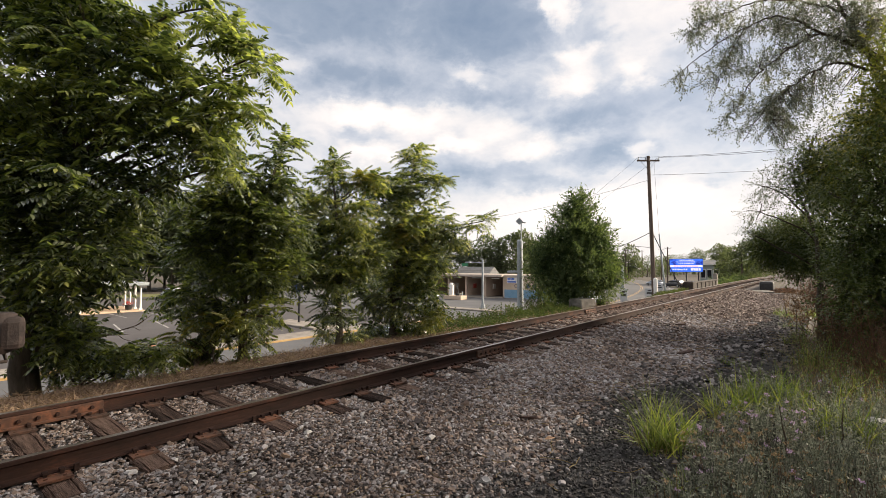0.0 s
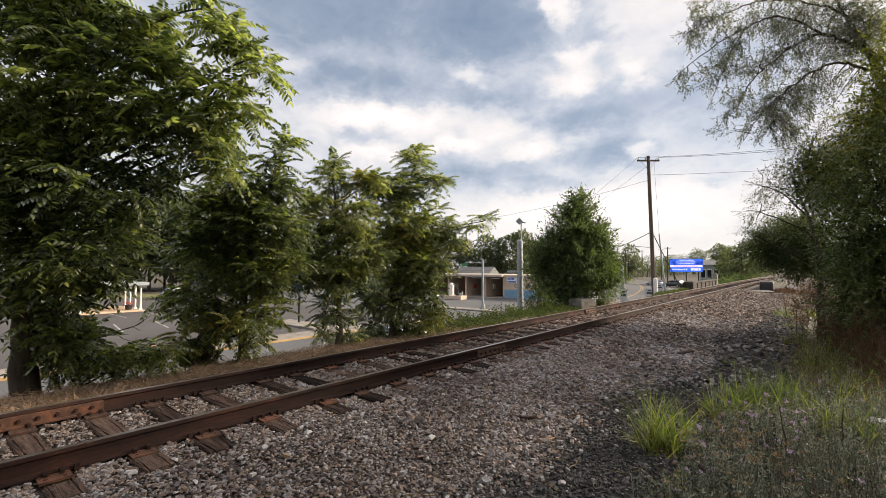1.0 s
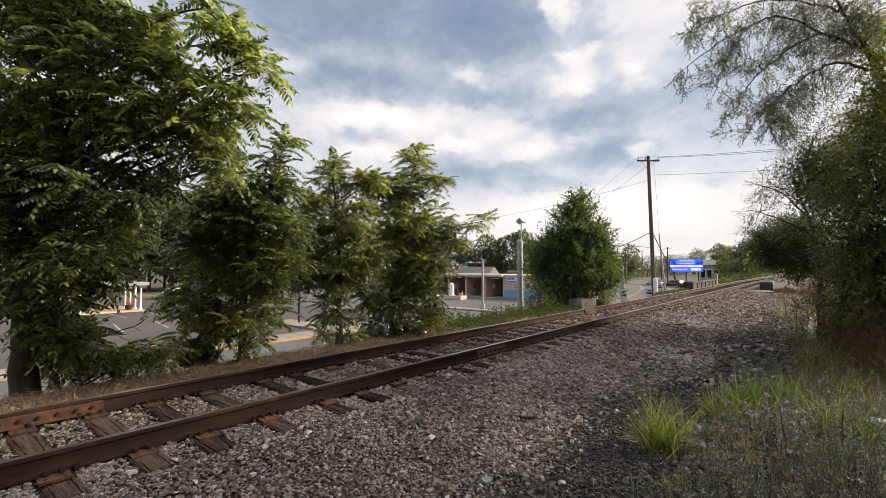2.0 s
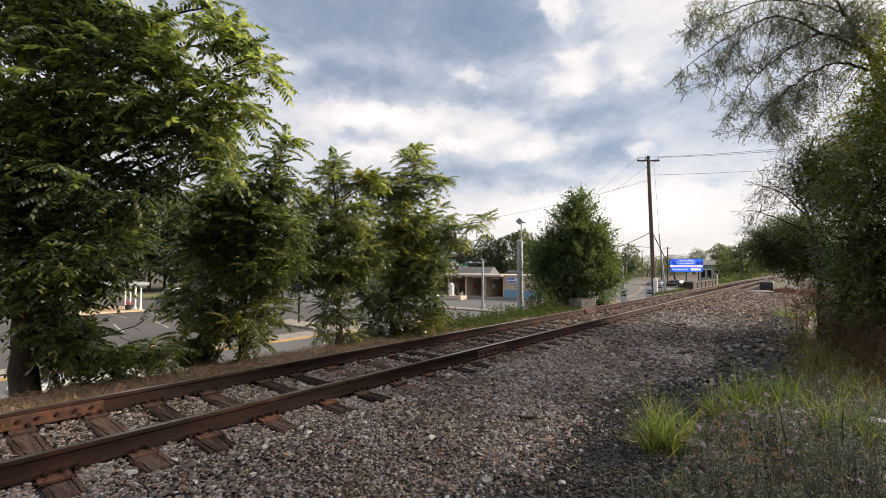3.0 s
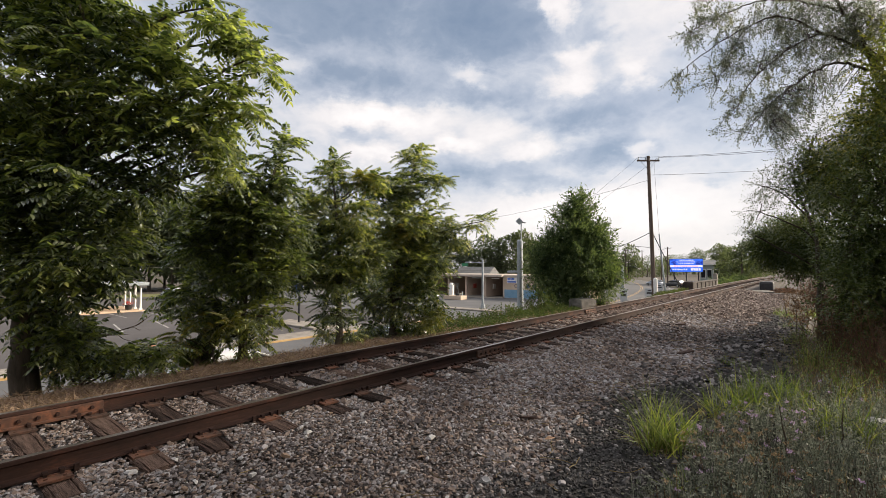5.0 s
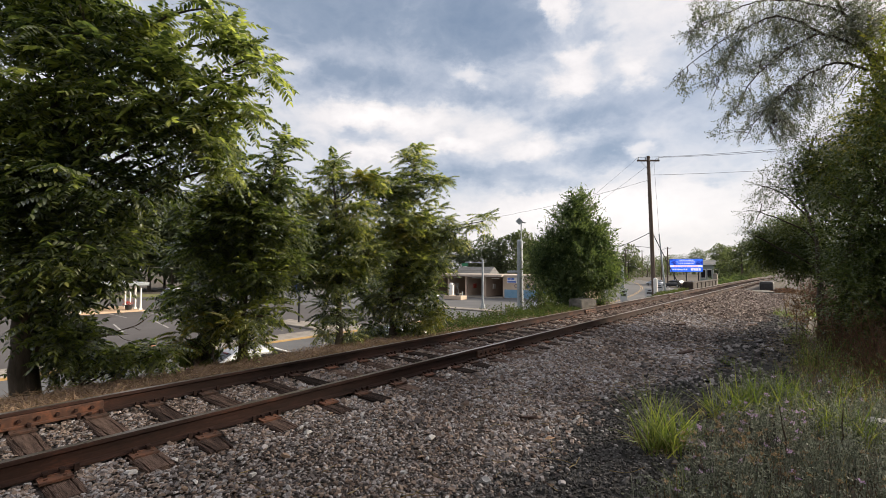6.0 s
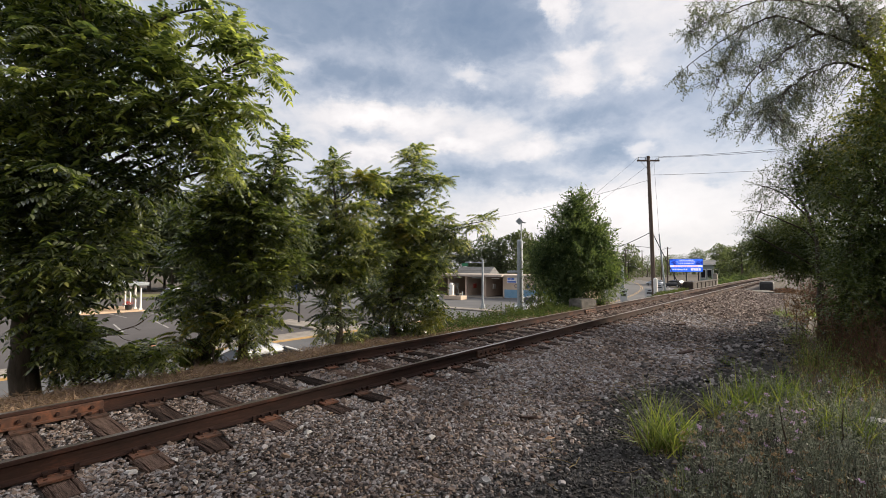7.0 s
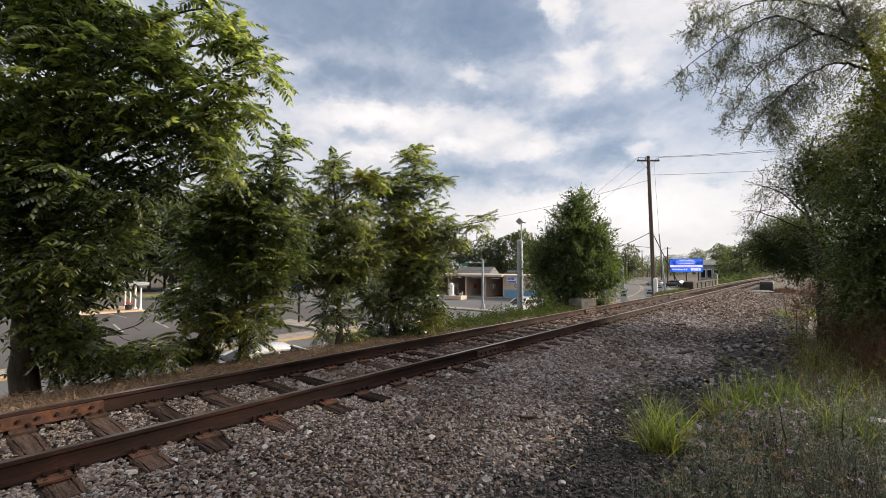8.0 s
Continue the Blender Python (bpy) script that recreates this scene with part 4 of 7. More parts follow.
FOURTH_LOBES = [(-8.42, 8.96, 4.65, 0.14), (-8.46, 8.95, 4.25, 0.38), (-7.05, 10.21, 2.72, 0.13), (-8.66, 8.82, 3.54, 0.66), (-8.03, 9.34, 3.73, 0.35), (-9.15, 8.42, 3.38, 0.54), (-8.79, 8.51, 2.57, 0.81), (-8.17, 9.02, 2.57, 0.68), (-7.73, 9.67, 2.28, 0.44), (-7.33, 9.98, 2.59, 0.22), (-8.58, 8.74, 1.48, 0.84), (-8.20, 9.06, 1.48, 0.62), (-8.96, 8.47, 0.55, 0.68), (-8.25, 9.07, 0.55, 0.59), (-9.44, 8.08, 0.55, 0.44), (-9.34, 8.20, -0.23, 0.40), (-8.69, 8.75, -0.30, 0.37), (-9.28, 7.75, -0.44, 0.24), (-8.24, 9.11, -0.10, 0.25)]
OVAL_LOBES = [(-8.4, 20.56, 4.78, 0.26), (-8.54, 20.48, 4.03, 0.65), (-8.92, 20.22, 3.11, 0.98), (-8.2, 20.86, 2.6, 0.92), (-9.54, 19.77, 2.03, 0.92), (-8.61, 20.57, 1.54, 1.3), (-7.72, 21.3, 1.25, 0.58), (-9.82, 19.59, 0.94, 0.71), (-8.79, 20.48, 0.4, 0.92), (-8.01, 21.12, 0.59, 0.71), (-9.49, 19.92, 0.18, 0.6), (-7.34, 21.58, 1.75, 0.22), (-9.19, 20.2, -0.5, 0.38), (-8.67, 20.64, -0.58, 0.33), (-10.17, 19.25, 1.81, 0.43), (-8.9, 20.18, 3.95, 0.36), (-7.33, 20.95, 0.75, 0.45), (-7.66, 20.8, 1.93, 0.5), (-10.18, 19.73, 1.4, 0.66), (-8.08, 20.68, 2.88, 0.7), (-9.4, 19.9, 2.25, 0.74), (-8.23, 19.97, 1.53, 0.95), (-8.93, 19.67, 0.74, 0.8), (-8.66, 20.44, 4.53, 0.38)]
SAPLING_LOBES = [(-9.08, 17.25, 0.26, 0.44), (-8.85, 17.47, -0.17, 0.39), (-9.32, 17.09, -0.29, 0.32), (-8.61, 17.68, -0.36, 0.29)]

swaying = []
big, leaves = tree("tree", "large compound-leaved tree in full dark-green leaf on the embankment", [(-9.60, 1.24, -1.10), (-9.58, 1.18, 0.65), (-9.35, 1.26, 2.70), (-8.87, 1.53, 4.93)], [0.19, 0.17, 0.13, 0.06], BIG_LOBES, "frond", LEAF["pinnate"], 0.46, 43, 8, hollow=0.12)
swaying += [(leaves[i], 0.02, i) for i in (5, 6, 8, 11)]
bare = Batch()
bare_base = np.array(big.matrix_basis.translation)
bare.add(*tube(np.array([(-9.30, 1.66, 0.10), (-9.24, 1.99, 0.22), (-9.12, 2.27, 0.33), (-9.00, 2.52, 0.42), (-8.89, 2.72, 0.59)]) - bare_base, [0.018, 0.014, 0.011, 0.008, 0.003], 6))
for a, b in (((-9.12, 2.27, 0.33), (-8.97, 2.45, 0.17)), ((-9.15, 2.16, 0.28), (-9.17, 2.47, 0.26)), ((-9.06, 2.41, 0.37), (-8.93, 2.58, 0.36)), ((-9.00, 2.52, 0.42), (-9.07, 2.67, 0.50))):
    bare.add(*tube(limb_path(np.array(a) - bare_base, np.array(b) - bare_base, 5, 0.05, 0.06), [0.007, 0.006, 0.005, 0.004, 0.002], 5))
part("dead_branch", bare.mesh("dead_branch", True), M["twig"], big, "bare dead branch")
second, leaves = tree("tree", "young compound-leaved tree with dark-green hanging fronds", [(-8.90, 4.36, -0.47), (-8.90, 4.34, 0.89), (-8.79, 4.49, 2.28), (-8.49, 4.80, 3.46)], [0.085, 0.07, 0.05, 0.02], SECOND_LOBES, "frond", LEAF["pinnate"], 0.42, 70, 7, hollow=0.15)
swaying += [(leaves[0], 0.02, 2)]
third, leaves = tree("tree", "young compound-leaved tree with green fronds beside the track", [(-8.90, 6.73, -0.48), (-8.97, 6.77, 0.78), (-8.93, 6.72, 2.17), (-9.08, 6.65, 3.44)], [0.085, 0.07, 0.045, 0.02], THIRD_LOBES, "frond", LEAF["young"], 0.40, 70, 7, hollow=0.15)
fourth, leaves = tree("tree", "young compound-leaved tree with yellowing lower fronds", [(-8.90, 8.53, -0.54), (-8.90, 8.52, 0.71), (-8.74, 8.57, 2.26), (-8.53, 8.90, 4.01)], [0.10, 0.08, 0.05, 0.02], FOURTH_LOBES, "frond", LEAF["young"], 0.40, 70, 7, hollow=0.15)
swaying += [(leaves[0], 0.03, 1), (leaves[2], 0.03, 4), (leaves[7], 0.04, 6)]
tree("tree", "dense rounded small-leaved green tree at the embankment edge", [(-9.20, 20.99, -0.62), (-8.84, 20.42, 0.72), (-8.65, 20.48, 2.62), (-8.43, 20.56, 4.52)], [0.13, 0.10, 0.07, 0.02], OVAL_LOBES, "up", LEAF["oval"], 0.51, 490, 45, hollow=0.3, whips=26)
tree("sapling", "small green sapling on the embankment slope", [(-9.40, 18.17, -0.74), (-8.97, 17.35, 0.07)], [0.03, 0.01], SAPLING_LOBES, "spray", LEAF["edge"], 0.4, 330, 20)

# ---- trees right of the track ----
OVERHANG_LOBES = [(-2.1, 11.04, 5.68, 0.33), (-1.91, 11.14, 6.67, 0.43), (-1.35, 11.6, 6.89, 0.61), (-1.54, 11.49, 5.93, 0.59), (-0.93, 11.99, 6.19, 0.64), (-1.3, 11.74, 5.17, 0.43), (-0.66, 12.27, 5.23, 0.54), (-1.54, 11.57, 4.47, 0.18), (-0.23, 12.55, 6.7, 0.77), (-0.97, 12.05, 4.47, 0.26), (-0.44, 12.5, 4.28, 0.33), (0.32, 12.72, 7.03, 0.75), (0.72, 12.83, 6.36, 0.67), (-1.68, 11.31, 7.14, 0.43), (-0.51, 12.28, 7.21, 0.57), (1.24, 13.1, 6.92, 0.73), (-0.08, 12.51, 4.91, 0.59), (-0.67, 12.18, 4.69, 0.61), (0.27, 12.69, 5.32, 0.48), (-0.15, 12.46, 5.86, 0.62), (0.73, 12.91, 6.52, 0.68)]
THICKET_LOBES = [(0.67, 13.46, 3.77, 0.61), (1.17, 12.55, 4.1, 0.71), (1.16, 12.08, 3.0, 1.04), (0.22, 13.77, 3.62, 0.66), (0.62, 13.3, 2.75, 0.60), (0.95, 12.1, 2.06, 0.9), (0.36, 14.2, 3.35, 0.46), (0.0, 14.0, 3.35, 0.44), (0.1, 13.9, 3.95, 0.40), (1.14, 12.18, 0.92, 0.99), (0.88, 12.7, 1.5, 0.66), (0.87, 12.51, 0.43, 0.69), (0.92, 12.6, 0.86, 0.7), (0.75, 14.4, 1.7, 0.5), (1.54, 12.79, 5.25, 0.57), (1.86, 12.61, 3.87, 1.43), (2.0, 12.6, 1.68, 1.39), (0.92, 14.1, 0.75, 0.34), (0.88, 13.32, 0.0, 0.39), (1.1, 12.47, -0.13, 0.45), (0.72, 14.8, 1.34, 0.28), (1.28, 12.9, 5.05, 0.55), (1.22, 12.95, 5.9, 0.5), (1.0, 13.2, 4.55, 0.42)]
LIGHT_LOBES = [(-1.01, 14.06, 2.87, 0.50), (-1.25, 13.89, 2.36, 0.26), (-0.65, 14.32, 3.53, 0.50), (-0.34, 13.91, 4.00, 0.51), (0.10, 13.60, 4.42, 0.59), (-0.93, 14.09, 3.53, 0.32), (0.59, 13.36, 4.40, 0.51)]
OVERHANG_LIMBS = []
OVERHANG_LIMBS.append([(1.09, 13.1, 6.02), (0.88, 12.99, 6.49), (0.66, 12.87, 7.03), (0.48, 12.77, 7.56), (0.21, 12.62, 8.24)])
OVERHANG_LIMBS.append([(1.09, 13.1, 5.98), (0.78, 12.94, 6.28), (0.26, 12.67, 6.57), (-0.39, 12.32, 6.19), (-0.96, 11.99, 5.59), (-1.26, 11.81, 4.92)])
OVERHANG_LIMBS.append([(1.03, 13.08, 5.67), (0.58, 12.85, 5.89), (-0.01, 12.54, 5.66), (-0.47, 12.29, 5.15), (-0.63, 12.2, 4.56)])
OVERHANG_LIMBS.append([(0.66, 12.87, 7.03), (0.04, 12.54, 7.31), (-0.7, 12.12, 7.44), (-1.51, 11.63, 7.16), (-2.18, 11.17, 6.74)])
OVERHANG_LIMBS.append([(0.45, 12.77, 6.48), (-0.37, 12.32, 7.04), (-1.03, 11.93, 6.84), (-1.71, 11.5, 6.37), (-2.35, 11.06, 5.75)])
OVERHANG_LIMBS.append([(-1.03, 11.93, 6.84), (-1.38, 11.72, 6.1), (-1.63, 11.57, 5.33)])
OVERHANG_LIMBS.append([(-0.26, 12.4, 5.47), (-0.76, 12.12, 4.89), (-1.12, 11.91, 4.27)])
OVERHANG_LIMBS.append([(0.21, 12.62, 8.24), (-0.38, 12.3, 8.21), (-1.09, 11.88, 7.9), (-1.91, 11.35, 7.32)])


def smooth_path(points, per=7):
    """A flowing line through the given points."""
    p = np.array(points, float)
    p = np.concatenate([[2 * p[0] - p[1]], p, [2 * p[-1] - p[-2]]])
    out = []
    for a, b, c, d in zip(p, p[1:], p[2:], p[3:]):
        for i in range(per):
            u = i / per
            out.append(0.5 * (2 * b + (c - a) * u + (2 * a - 5 * b + 4 * c - d) * u * u + (3 * b - a - 3 * c + d) * u ** 3))
    out.append(p[-2])
    return np.array(out)


def arching_tree(name, label, trunk_path, trunk_radii, limbs, lobes, leaf, twigs, sprays, size):
    """An open crown: long arching limbs, drooping twigs that reach into each lobe, small leaves along the twigs."""
    base = np.array(trunk_path[0], float)
    root = thing(name, label, "tree", "", Matrix.Translation(base))
    fine = smooth_path(np.array(trunk_path) - base, 6)
    part("trunk", tube_mesh("trunk", fine, np.interp(np.linspace(0, 1, len(fine)), np.linspace(0, 1, len(trunk_radii)), trunk_radii), 12), M["bark"], root)
    along = []
    for k, limb in enumerate(limbs):
        path = smooth_path(np.array(limb) - base, 7)
        path[1:-1] += rng.normal(0, 0.012, (len(path) - 2, 3))
        part("limb", tube_mesh("limb", path, np.linspace((0.06, 0.035, 0.032, 0.026, 0.026, 0.014, 0.016, 0.02)[k % 8], 0.005, len(path)), 7), M["twig"], root)
        along.append(path[2:])
    along = np.concatenate(along)
    made = []
    for c in lobes:
        centre, radius = np.array(c[:3]) - base, c[3]
        n = max(4, int(twigs * radius ** 2))
        u = unit(n)
        u[:, 2] *= 0.85
        ends = centre + u * (radius * 1.05 * rng.random((n, 1)) ** 0.5)
        wood, at, way = Batch(), [], []
        for e in ends:
            lead = np.linalg.norm(along - e - [0.12, 0.07, 0.12], axis=1) * rng.uniform(0.6, 1.6, len(along))
            start = along[int(np.argmin(lead))]
            length = np.linalg.norm(e - start)
            path = limb_path(start, e, 7, 0.12, 0.06)
            wood.add(*tube(path, np.linspace(0.005 + 0.004 * length, 0.0022, 7), 4))
            step = np.diff(path, axis=0)
            m = max(4, int(sprays * (0.5 + length)))
            q = 1 - 0.75 * rng.random(m) ** 1.5 * (1 if length > 0.4 else 0.6)
            i = np.clip((q * 6).astype(int), 0, 5)
            at.append(path[i] + step[i] * (q * 6 - i)[:, None])
            d = step[i] / (np.linalg.norm(step[i], axis=1)[:, None] + 1e-9)
            way.append(d * 0.7 + rng.normal(0, 0.8, (m, 3)) + [-0.05, 0, -0.25])
        at, way = np.concatenate(at), np.concatenate(way)
        n = len(at)
        v, f = scatter(*SPRAY, at, spun(n, way, np.array([[0, 0, 1.0]]) + rng.normal(0, 0.5, (n, 3))), size * rng.uniform(0.6, 1.35, n))
        part("twig", wood.mesh("twig", True), M["twig"], root)["kind"] = "stuff"
        made.append(part("foliage", raw_mesh("foliage", v, f), leaf, root))
    return root, made


overhang, leaves = arching_tree("tree", "tall open-crowned tree with drooping grey-green sprays", [(1.4, 12.4, -0.5), (1.46, 13.0, 2.33), (1.45, 13.2, 4.6), tuple(OVERHANG_LIMBS[0][0])], [0.16, 0.14, 0.11, 0.075], OVERHANG_LIMBS, OVERHANG_LOBES, LEAF["willow"], 116, 9, 0.20)
swaying += [(o, 0.07, i * 0.37) for i, o in enumerate(leaves)]
# the highest lobes take the leaf colour with sunlight painted in
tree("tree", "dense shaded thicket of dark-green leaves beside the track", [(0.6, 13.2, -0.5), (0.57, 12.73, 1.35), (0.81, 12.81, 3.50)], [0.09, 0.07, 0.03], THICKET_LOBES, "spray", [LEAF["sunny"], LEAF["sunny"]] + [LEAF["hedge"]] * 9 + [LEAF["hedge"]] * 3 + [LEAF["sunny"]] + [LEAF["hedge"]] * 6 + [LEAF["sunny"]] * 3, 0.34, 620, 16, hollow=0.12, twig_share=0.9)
tree("tree", "slender tree with sparse light-green leaves", [(0.1, 15.3, -0.5), (0.10, 14.37, 2.18), (-0.35, 14.17, 3.76)], [0.06, 0.04, 0.02], LIGHT_LOBES, "spray", LEAF["willow"], 0.20, 620, 26, twig_share=0.8, hollow=0.1)

DARK_LOBES = [(-0.65, 16.35, 2.15, 0.66), (-0.27, 16.04, 1.77, 0.61), (-0.98, 16.1, 1.85, 0.43), (-0.22, 15.5, 2.42, 0.46), (0.12, 15.15, 1.86, 0.48), (-1.16, 15.92, 2.23, 0.23), (0.62, 14.5, 1.45, 0.3)]
tree("tree", "low dense dark-green tree leaning over the track", [(0.2, 15.8, -0.5), (0.15, 15.75, 1.48), (-0.45, 16.00, 2.13)], [0.07, 0.05, 0.03], DARK_LOBES, "spray", LEAF["hedge"], 0.32, 2600, 60, hollow=0.1)
# unseen wood added beside and behind the camera to block sun and sky
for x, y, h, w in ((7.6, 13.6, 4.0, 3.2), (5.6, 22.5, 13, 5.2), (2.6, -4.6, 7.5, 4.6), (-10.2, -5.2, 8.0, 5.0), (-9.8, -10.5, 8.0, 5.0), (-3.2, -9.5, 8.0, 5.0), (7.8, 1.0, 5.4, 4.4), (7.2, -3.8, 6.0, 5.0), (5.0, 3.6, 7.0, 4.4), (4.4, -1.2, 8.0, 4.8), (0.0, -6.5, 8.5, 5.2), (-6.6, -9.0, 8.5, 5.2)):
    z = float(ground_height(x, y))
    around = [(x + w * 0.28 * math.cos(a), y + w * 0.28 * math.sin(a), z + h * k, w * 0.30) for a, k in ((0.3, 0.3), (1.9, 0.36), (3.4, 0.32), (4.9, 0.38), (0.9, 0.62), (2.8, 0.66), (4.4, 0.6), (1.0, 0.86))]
    tree("tree", "unseen dark-green broadleaved tree added to shade the scene", [(x, y, z - 0.1), (x, y, z + h * 0.5), (x, y, z + h * 0.85)], [0.12, 0.09, 0.03], around, "spray", LEAF["hedge"], 0.88, 26 if h < 7 or y > 0 else 18, 20, hollow=0.2, group="trees of the wood")

# high unseen crown, placed to keep direct sun off the near ballast
shade_crown = [(7.6 + 1.2 * math.cos(a), 14.5 + 1.2 * math.sin(a), z, 1.2) for a, z in ((0.4, 7.0), (2.5, 6.8), (4.4, 7.2), (1.4, 8.6), (3.5, 8.9), (5.4, 8.4))] + [(7.6, 14.5, 9.6, 1.0)]
tree("tree", "unseen tall tree with a high crown added to shade the ballast", [(7.6, 14.5, -0.1), (7.7, 14.4, 5.0), (7.6, 14.5, 9.0)], [0.18, 0.13, 0.04], shade_crown, "spray", LEAF["hedge"], 0.9, 60, 24, hollow=0.1, group="trees of the wood")

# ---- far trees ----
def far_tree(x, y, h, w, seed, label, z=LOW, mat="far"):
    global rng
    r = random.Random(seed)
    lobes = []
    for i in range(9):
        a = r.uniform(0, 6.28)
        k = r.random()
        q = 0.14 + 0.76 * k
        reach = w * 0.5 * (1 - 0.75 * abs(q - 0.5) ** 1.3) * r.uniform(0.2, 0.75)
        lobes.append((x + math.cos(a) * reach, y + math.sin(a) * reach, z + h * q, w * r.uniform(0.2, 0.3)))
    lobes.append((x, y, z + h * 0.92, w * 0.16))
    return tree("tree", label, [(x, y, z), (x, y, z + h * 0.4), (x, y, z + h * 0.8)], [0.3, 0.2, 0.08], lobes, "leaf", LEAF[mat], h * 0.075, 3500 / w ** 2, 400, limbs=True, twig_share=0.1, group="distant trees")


FAR = [(-126, 15, 13.1, 15.0), (-123, 23, 14.7, 15.0), (-108, 27, 11.8, 14.0), (-110, 36, 14.3, 15.0), (-97, 39, 12.6, 14.0), (-99, 48, 13.9, 15.0), (-86, 50, 12.7, 14.0), (-89, 61, 14.9, 14.0), (-78, 63, 13.7, 15.0), (-78, 76, 14.7, 15.0), (-74, 84, 12.5, 13.0), (-74, 97, 11.9, 12.0), (-73, 106, 12.6, 11.0), (-66, 104, 12.1, 10.0), (-62, 105, 13.0, 11.0), (-63, 115, 12.2, 8.0), (-60, 119, 11.8, 9.0), (-117, 6, 12.5, 16.0), (-97, 24, 16.0, 13.0), (-100, 30, 17.5, 13.0), (-94, 32, 17.0, 13.0), (-95, 37, 16.5, 13.0), (-91, 41, 16.0, 12.0), (-90, -2, 13.0, 14.0)]
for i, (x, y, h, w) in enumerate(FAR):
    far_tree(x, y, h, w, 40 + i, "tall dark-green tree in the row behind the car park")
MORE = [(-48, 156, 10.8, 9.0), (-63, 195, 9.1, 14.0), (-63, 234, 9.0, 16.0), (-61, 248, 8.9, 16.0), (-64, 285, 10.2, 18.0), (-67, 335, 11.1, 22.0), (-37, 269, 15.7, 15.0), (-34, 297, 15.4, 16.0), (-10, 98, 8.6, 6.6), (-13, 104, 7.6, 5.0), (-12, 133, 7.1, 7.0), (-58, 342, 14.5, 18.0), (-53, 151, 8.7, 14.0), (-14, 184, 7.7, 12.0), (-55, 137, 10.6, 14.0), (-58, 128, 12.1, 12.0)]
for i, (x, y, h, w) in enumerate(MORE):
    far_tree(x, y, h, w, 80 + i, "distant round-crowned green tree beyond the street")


# ---- small plants ----
def blade_shape(bend=0.35, segs=3):
    v, f = [], []
    for i in range(segs + 1):
        s = i / segs
        w = 0.5 * (1 - s ** 1.6)
        x = bend * s * s
        v += [(x, -w, s), (x, w, s)]
        if i:
            k = 2 * i
            f.append((k - 2, k - 1, k + 1, k))
    return np.array(v), np.array(f)


def grass(name, label, x, y, heights, width, mat, lean=0.35, bend=0.45, z=None):
    tv, tf = blade_shape(bend)
    n = len(x)
    az = rng.uniform(0, 6.283, n)
    z = ground_height(x, y) - 0.02 if z is None else z
    zax = np.stack([rng.normal(0, lean, n), rng.normal(0, lean, n), np.ones(n)], axis=1)
    zax /= np.linalg.norm(zax, axis=1)[:, None]
    xa = np.cross(np.stack([np.cos(az), np.sin(az), np.zeros(n)], axis=1), zax)
    xa /= np.linalg.norm(xa, axis=1)[:, None]
    ya = np.cross(zax, xa)
    h = np.asarray(heights)
    turns = np.stack([xa * h[:, None], ya * width, zax * h[:, None]], axis=2)
    v, f = scatter(tv, tf, np.stack([x, y, z], axis=1), turns, np.ones(n))
    return tagged(part(name, raw_mesh(name, v, f), mat), label, "grass", kind="stuff")


def tufts(centres, per, spread):
    c = np.repeat(np.array(centres, float)[:, :2], per, axis=0)
    o = rng.normal(0, spread, c.shape)
    return c[:, 0] + o[:, 0], c[:, 1] + o[:, 1]


def weed_patch(names, labels, x, y, heights, leaves, leaf_size, mats, flowers=0.0, spread=0.03, cat="weeds"):
    """Thin stems with small leaves along them, and flower heads on some."""
    z = ground_height(x, y)
    stems, lv, lf = Batch(), Batch(), Batch()
    for i in range(len(x)):
        a = np.array([x[i], y[i], z[i] - 0.02])
        b = a + [rng.normal(0, 0.2 * heights[i]), rng.normal(0, 0.2 * heights[i]), heights[i]]
        stems.add(*tube(limb_path(a, b, 4, 0, 0.03), [0.003, 0.0028, 0.002, 0.0012], 3))
        m = leaves
        s = rng.uniform(0.12, 1.0, m)
        pos = a + (b - a) * s[:, None] + rng.normal(0, spread, (m, 3)) * (1.3 - s)[:, None]
        lv.add(*scatter(*LEAFLET, pos, spun(m, unit(m) + [0, 0, 0.5], unit(m)), leaf_size * rng.uniform(0.6, 1.4, m)))
        if rng.random() < flowers * 0.9 * (1.0 if x[i] < -0.1 and 4.4 < y[i] < 6.6 else 0.12):
            m = 14
            head = b + rng.normal(0, 0.012, (m, 3)) * [1, 1, 0.6]
            lf.add(*scatter(*LEAFLET, head, spun(m, unit(m) + [0, 0, 0.6], unit(m)), rng.uniform(0.014, 0.028, m)))
    tagged(part(names[0], stems.mesh(names[0]), mats[0]), labels[0], cat, kind="stuff")
    tagged(part(names[1], lv.mesh(names[1]), mats[1]), labels[1], cat, kind="stuff")
    if flowers:
        tagged(part(names[2], lf.mesh(names[2]), mats[2]), labels[2], "flowers", kind="stuff")


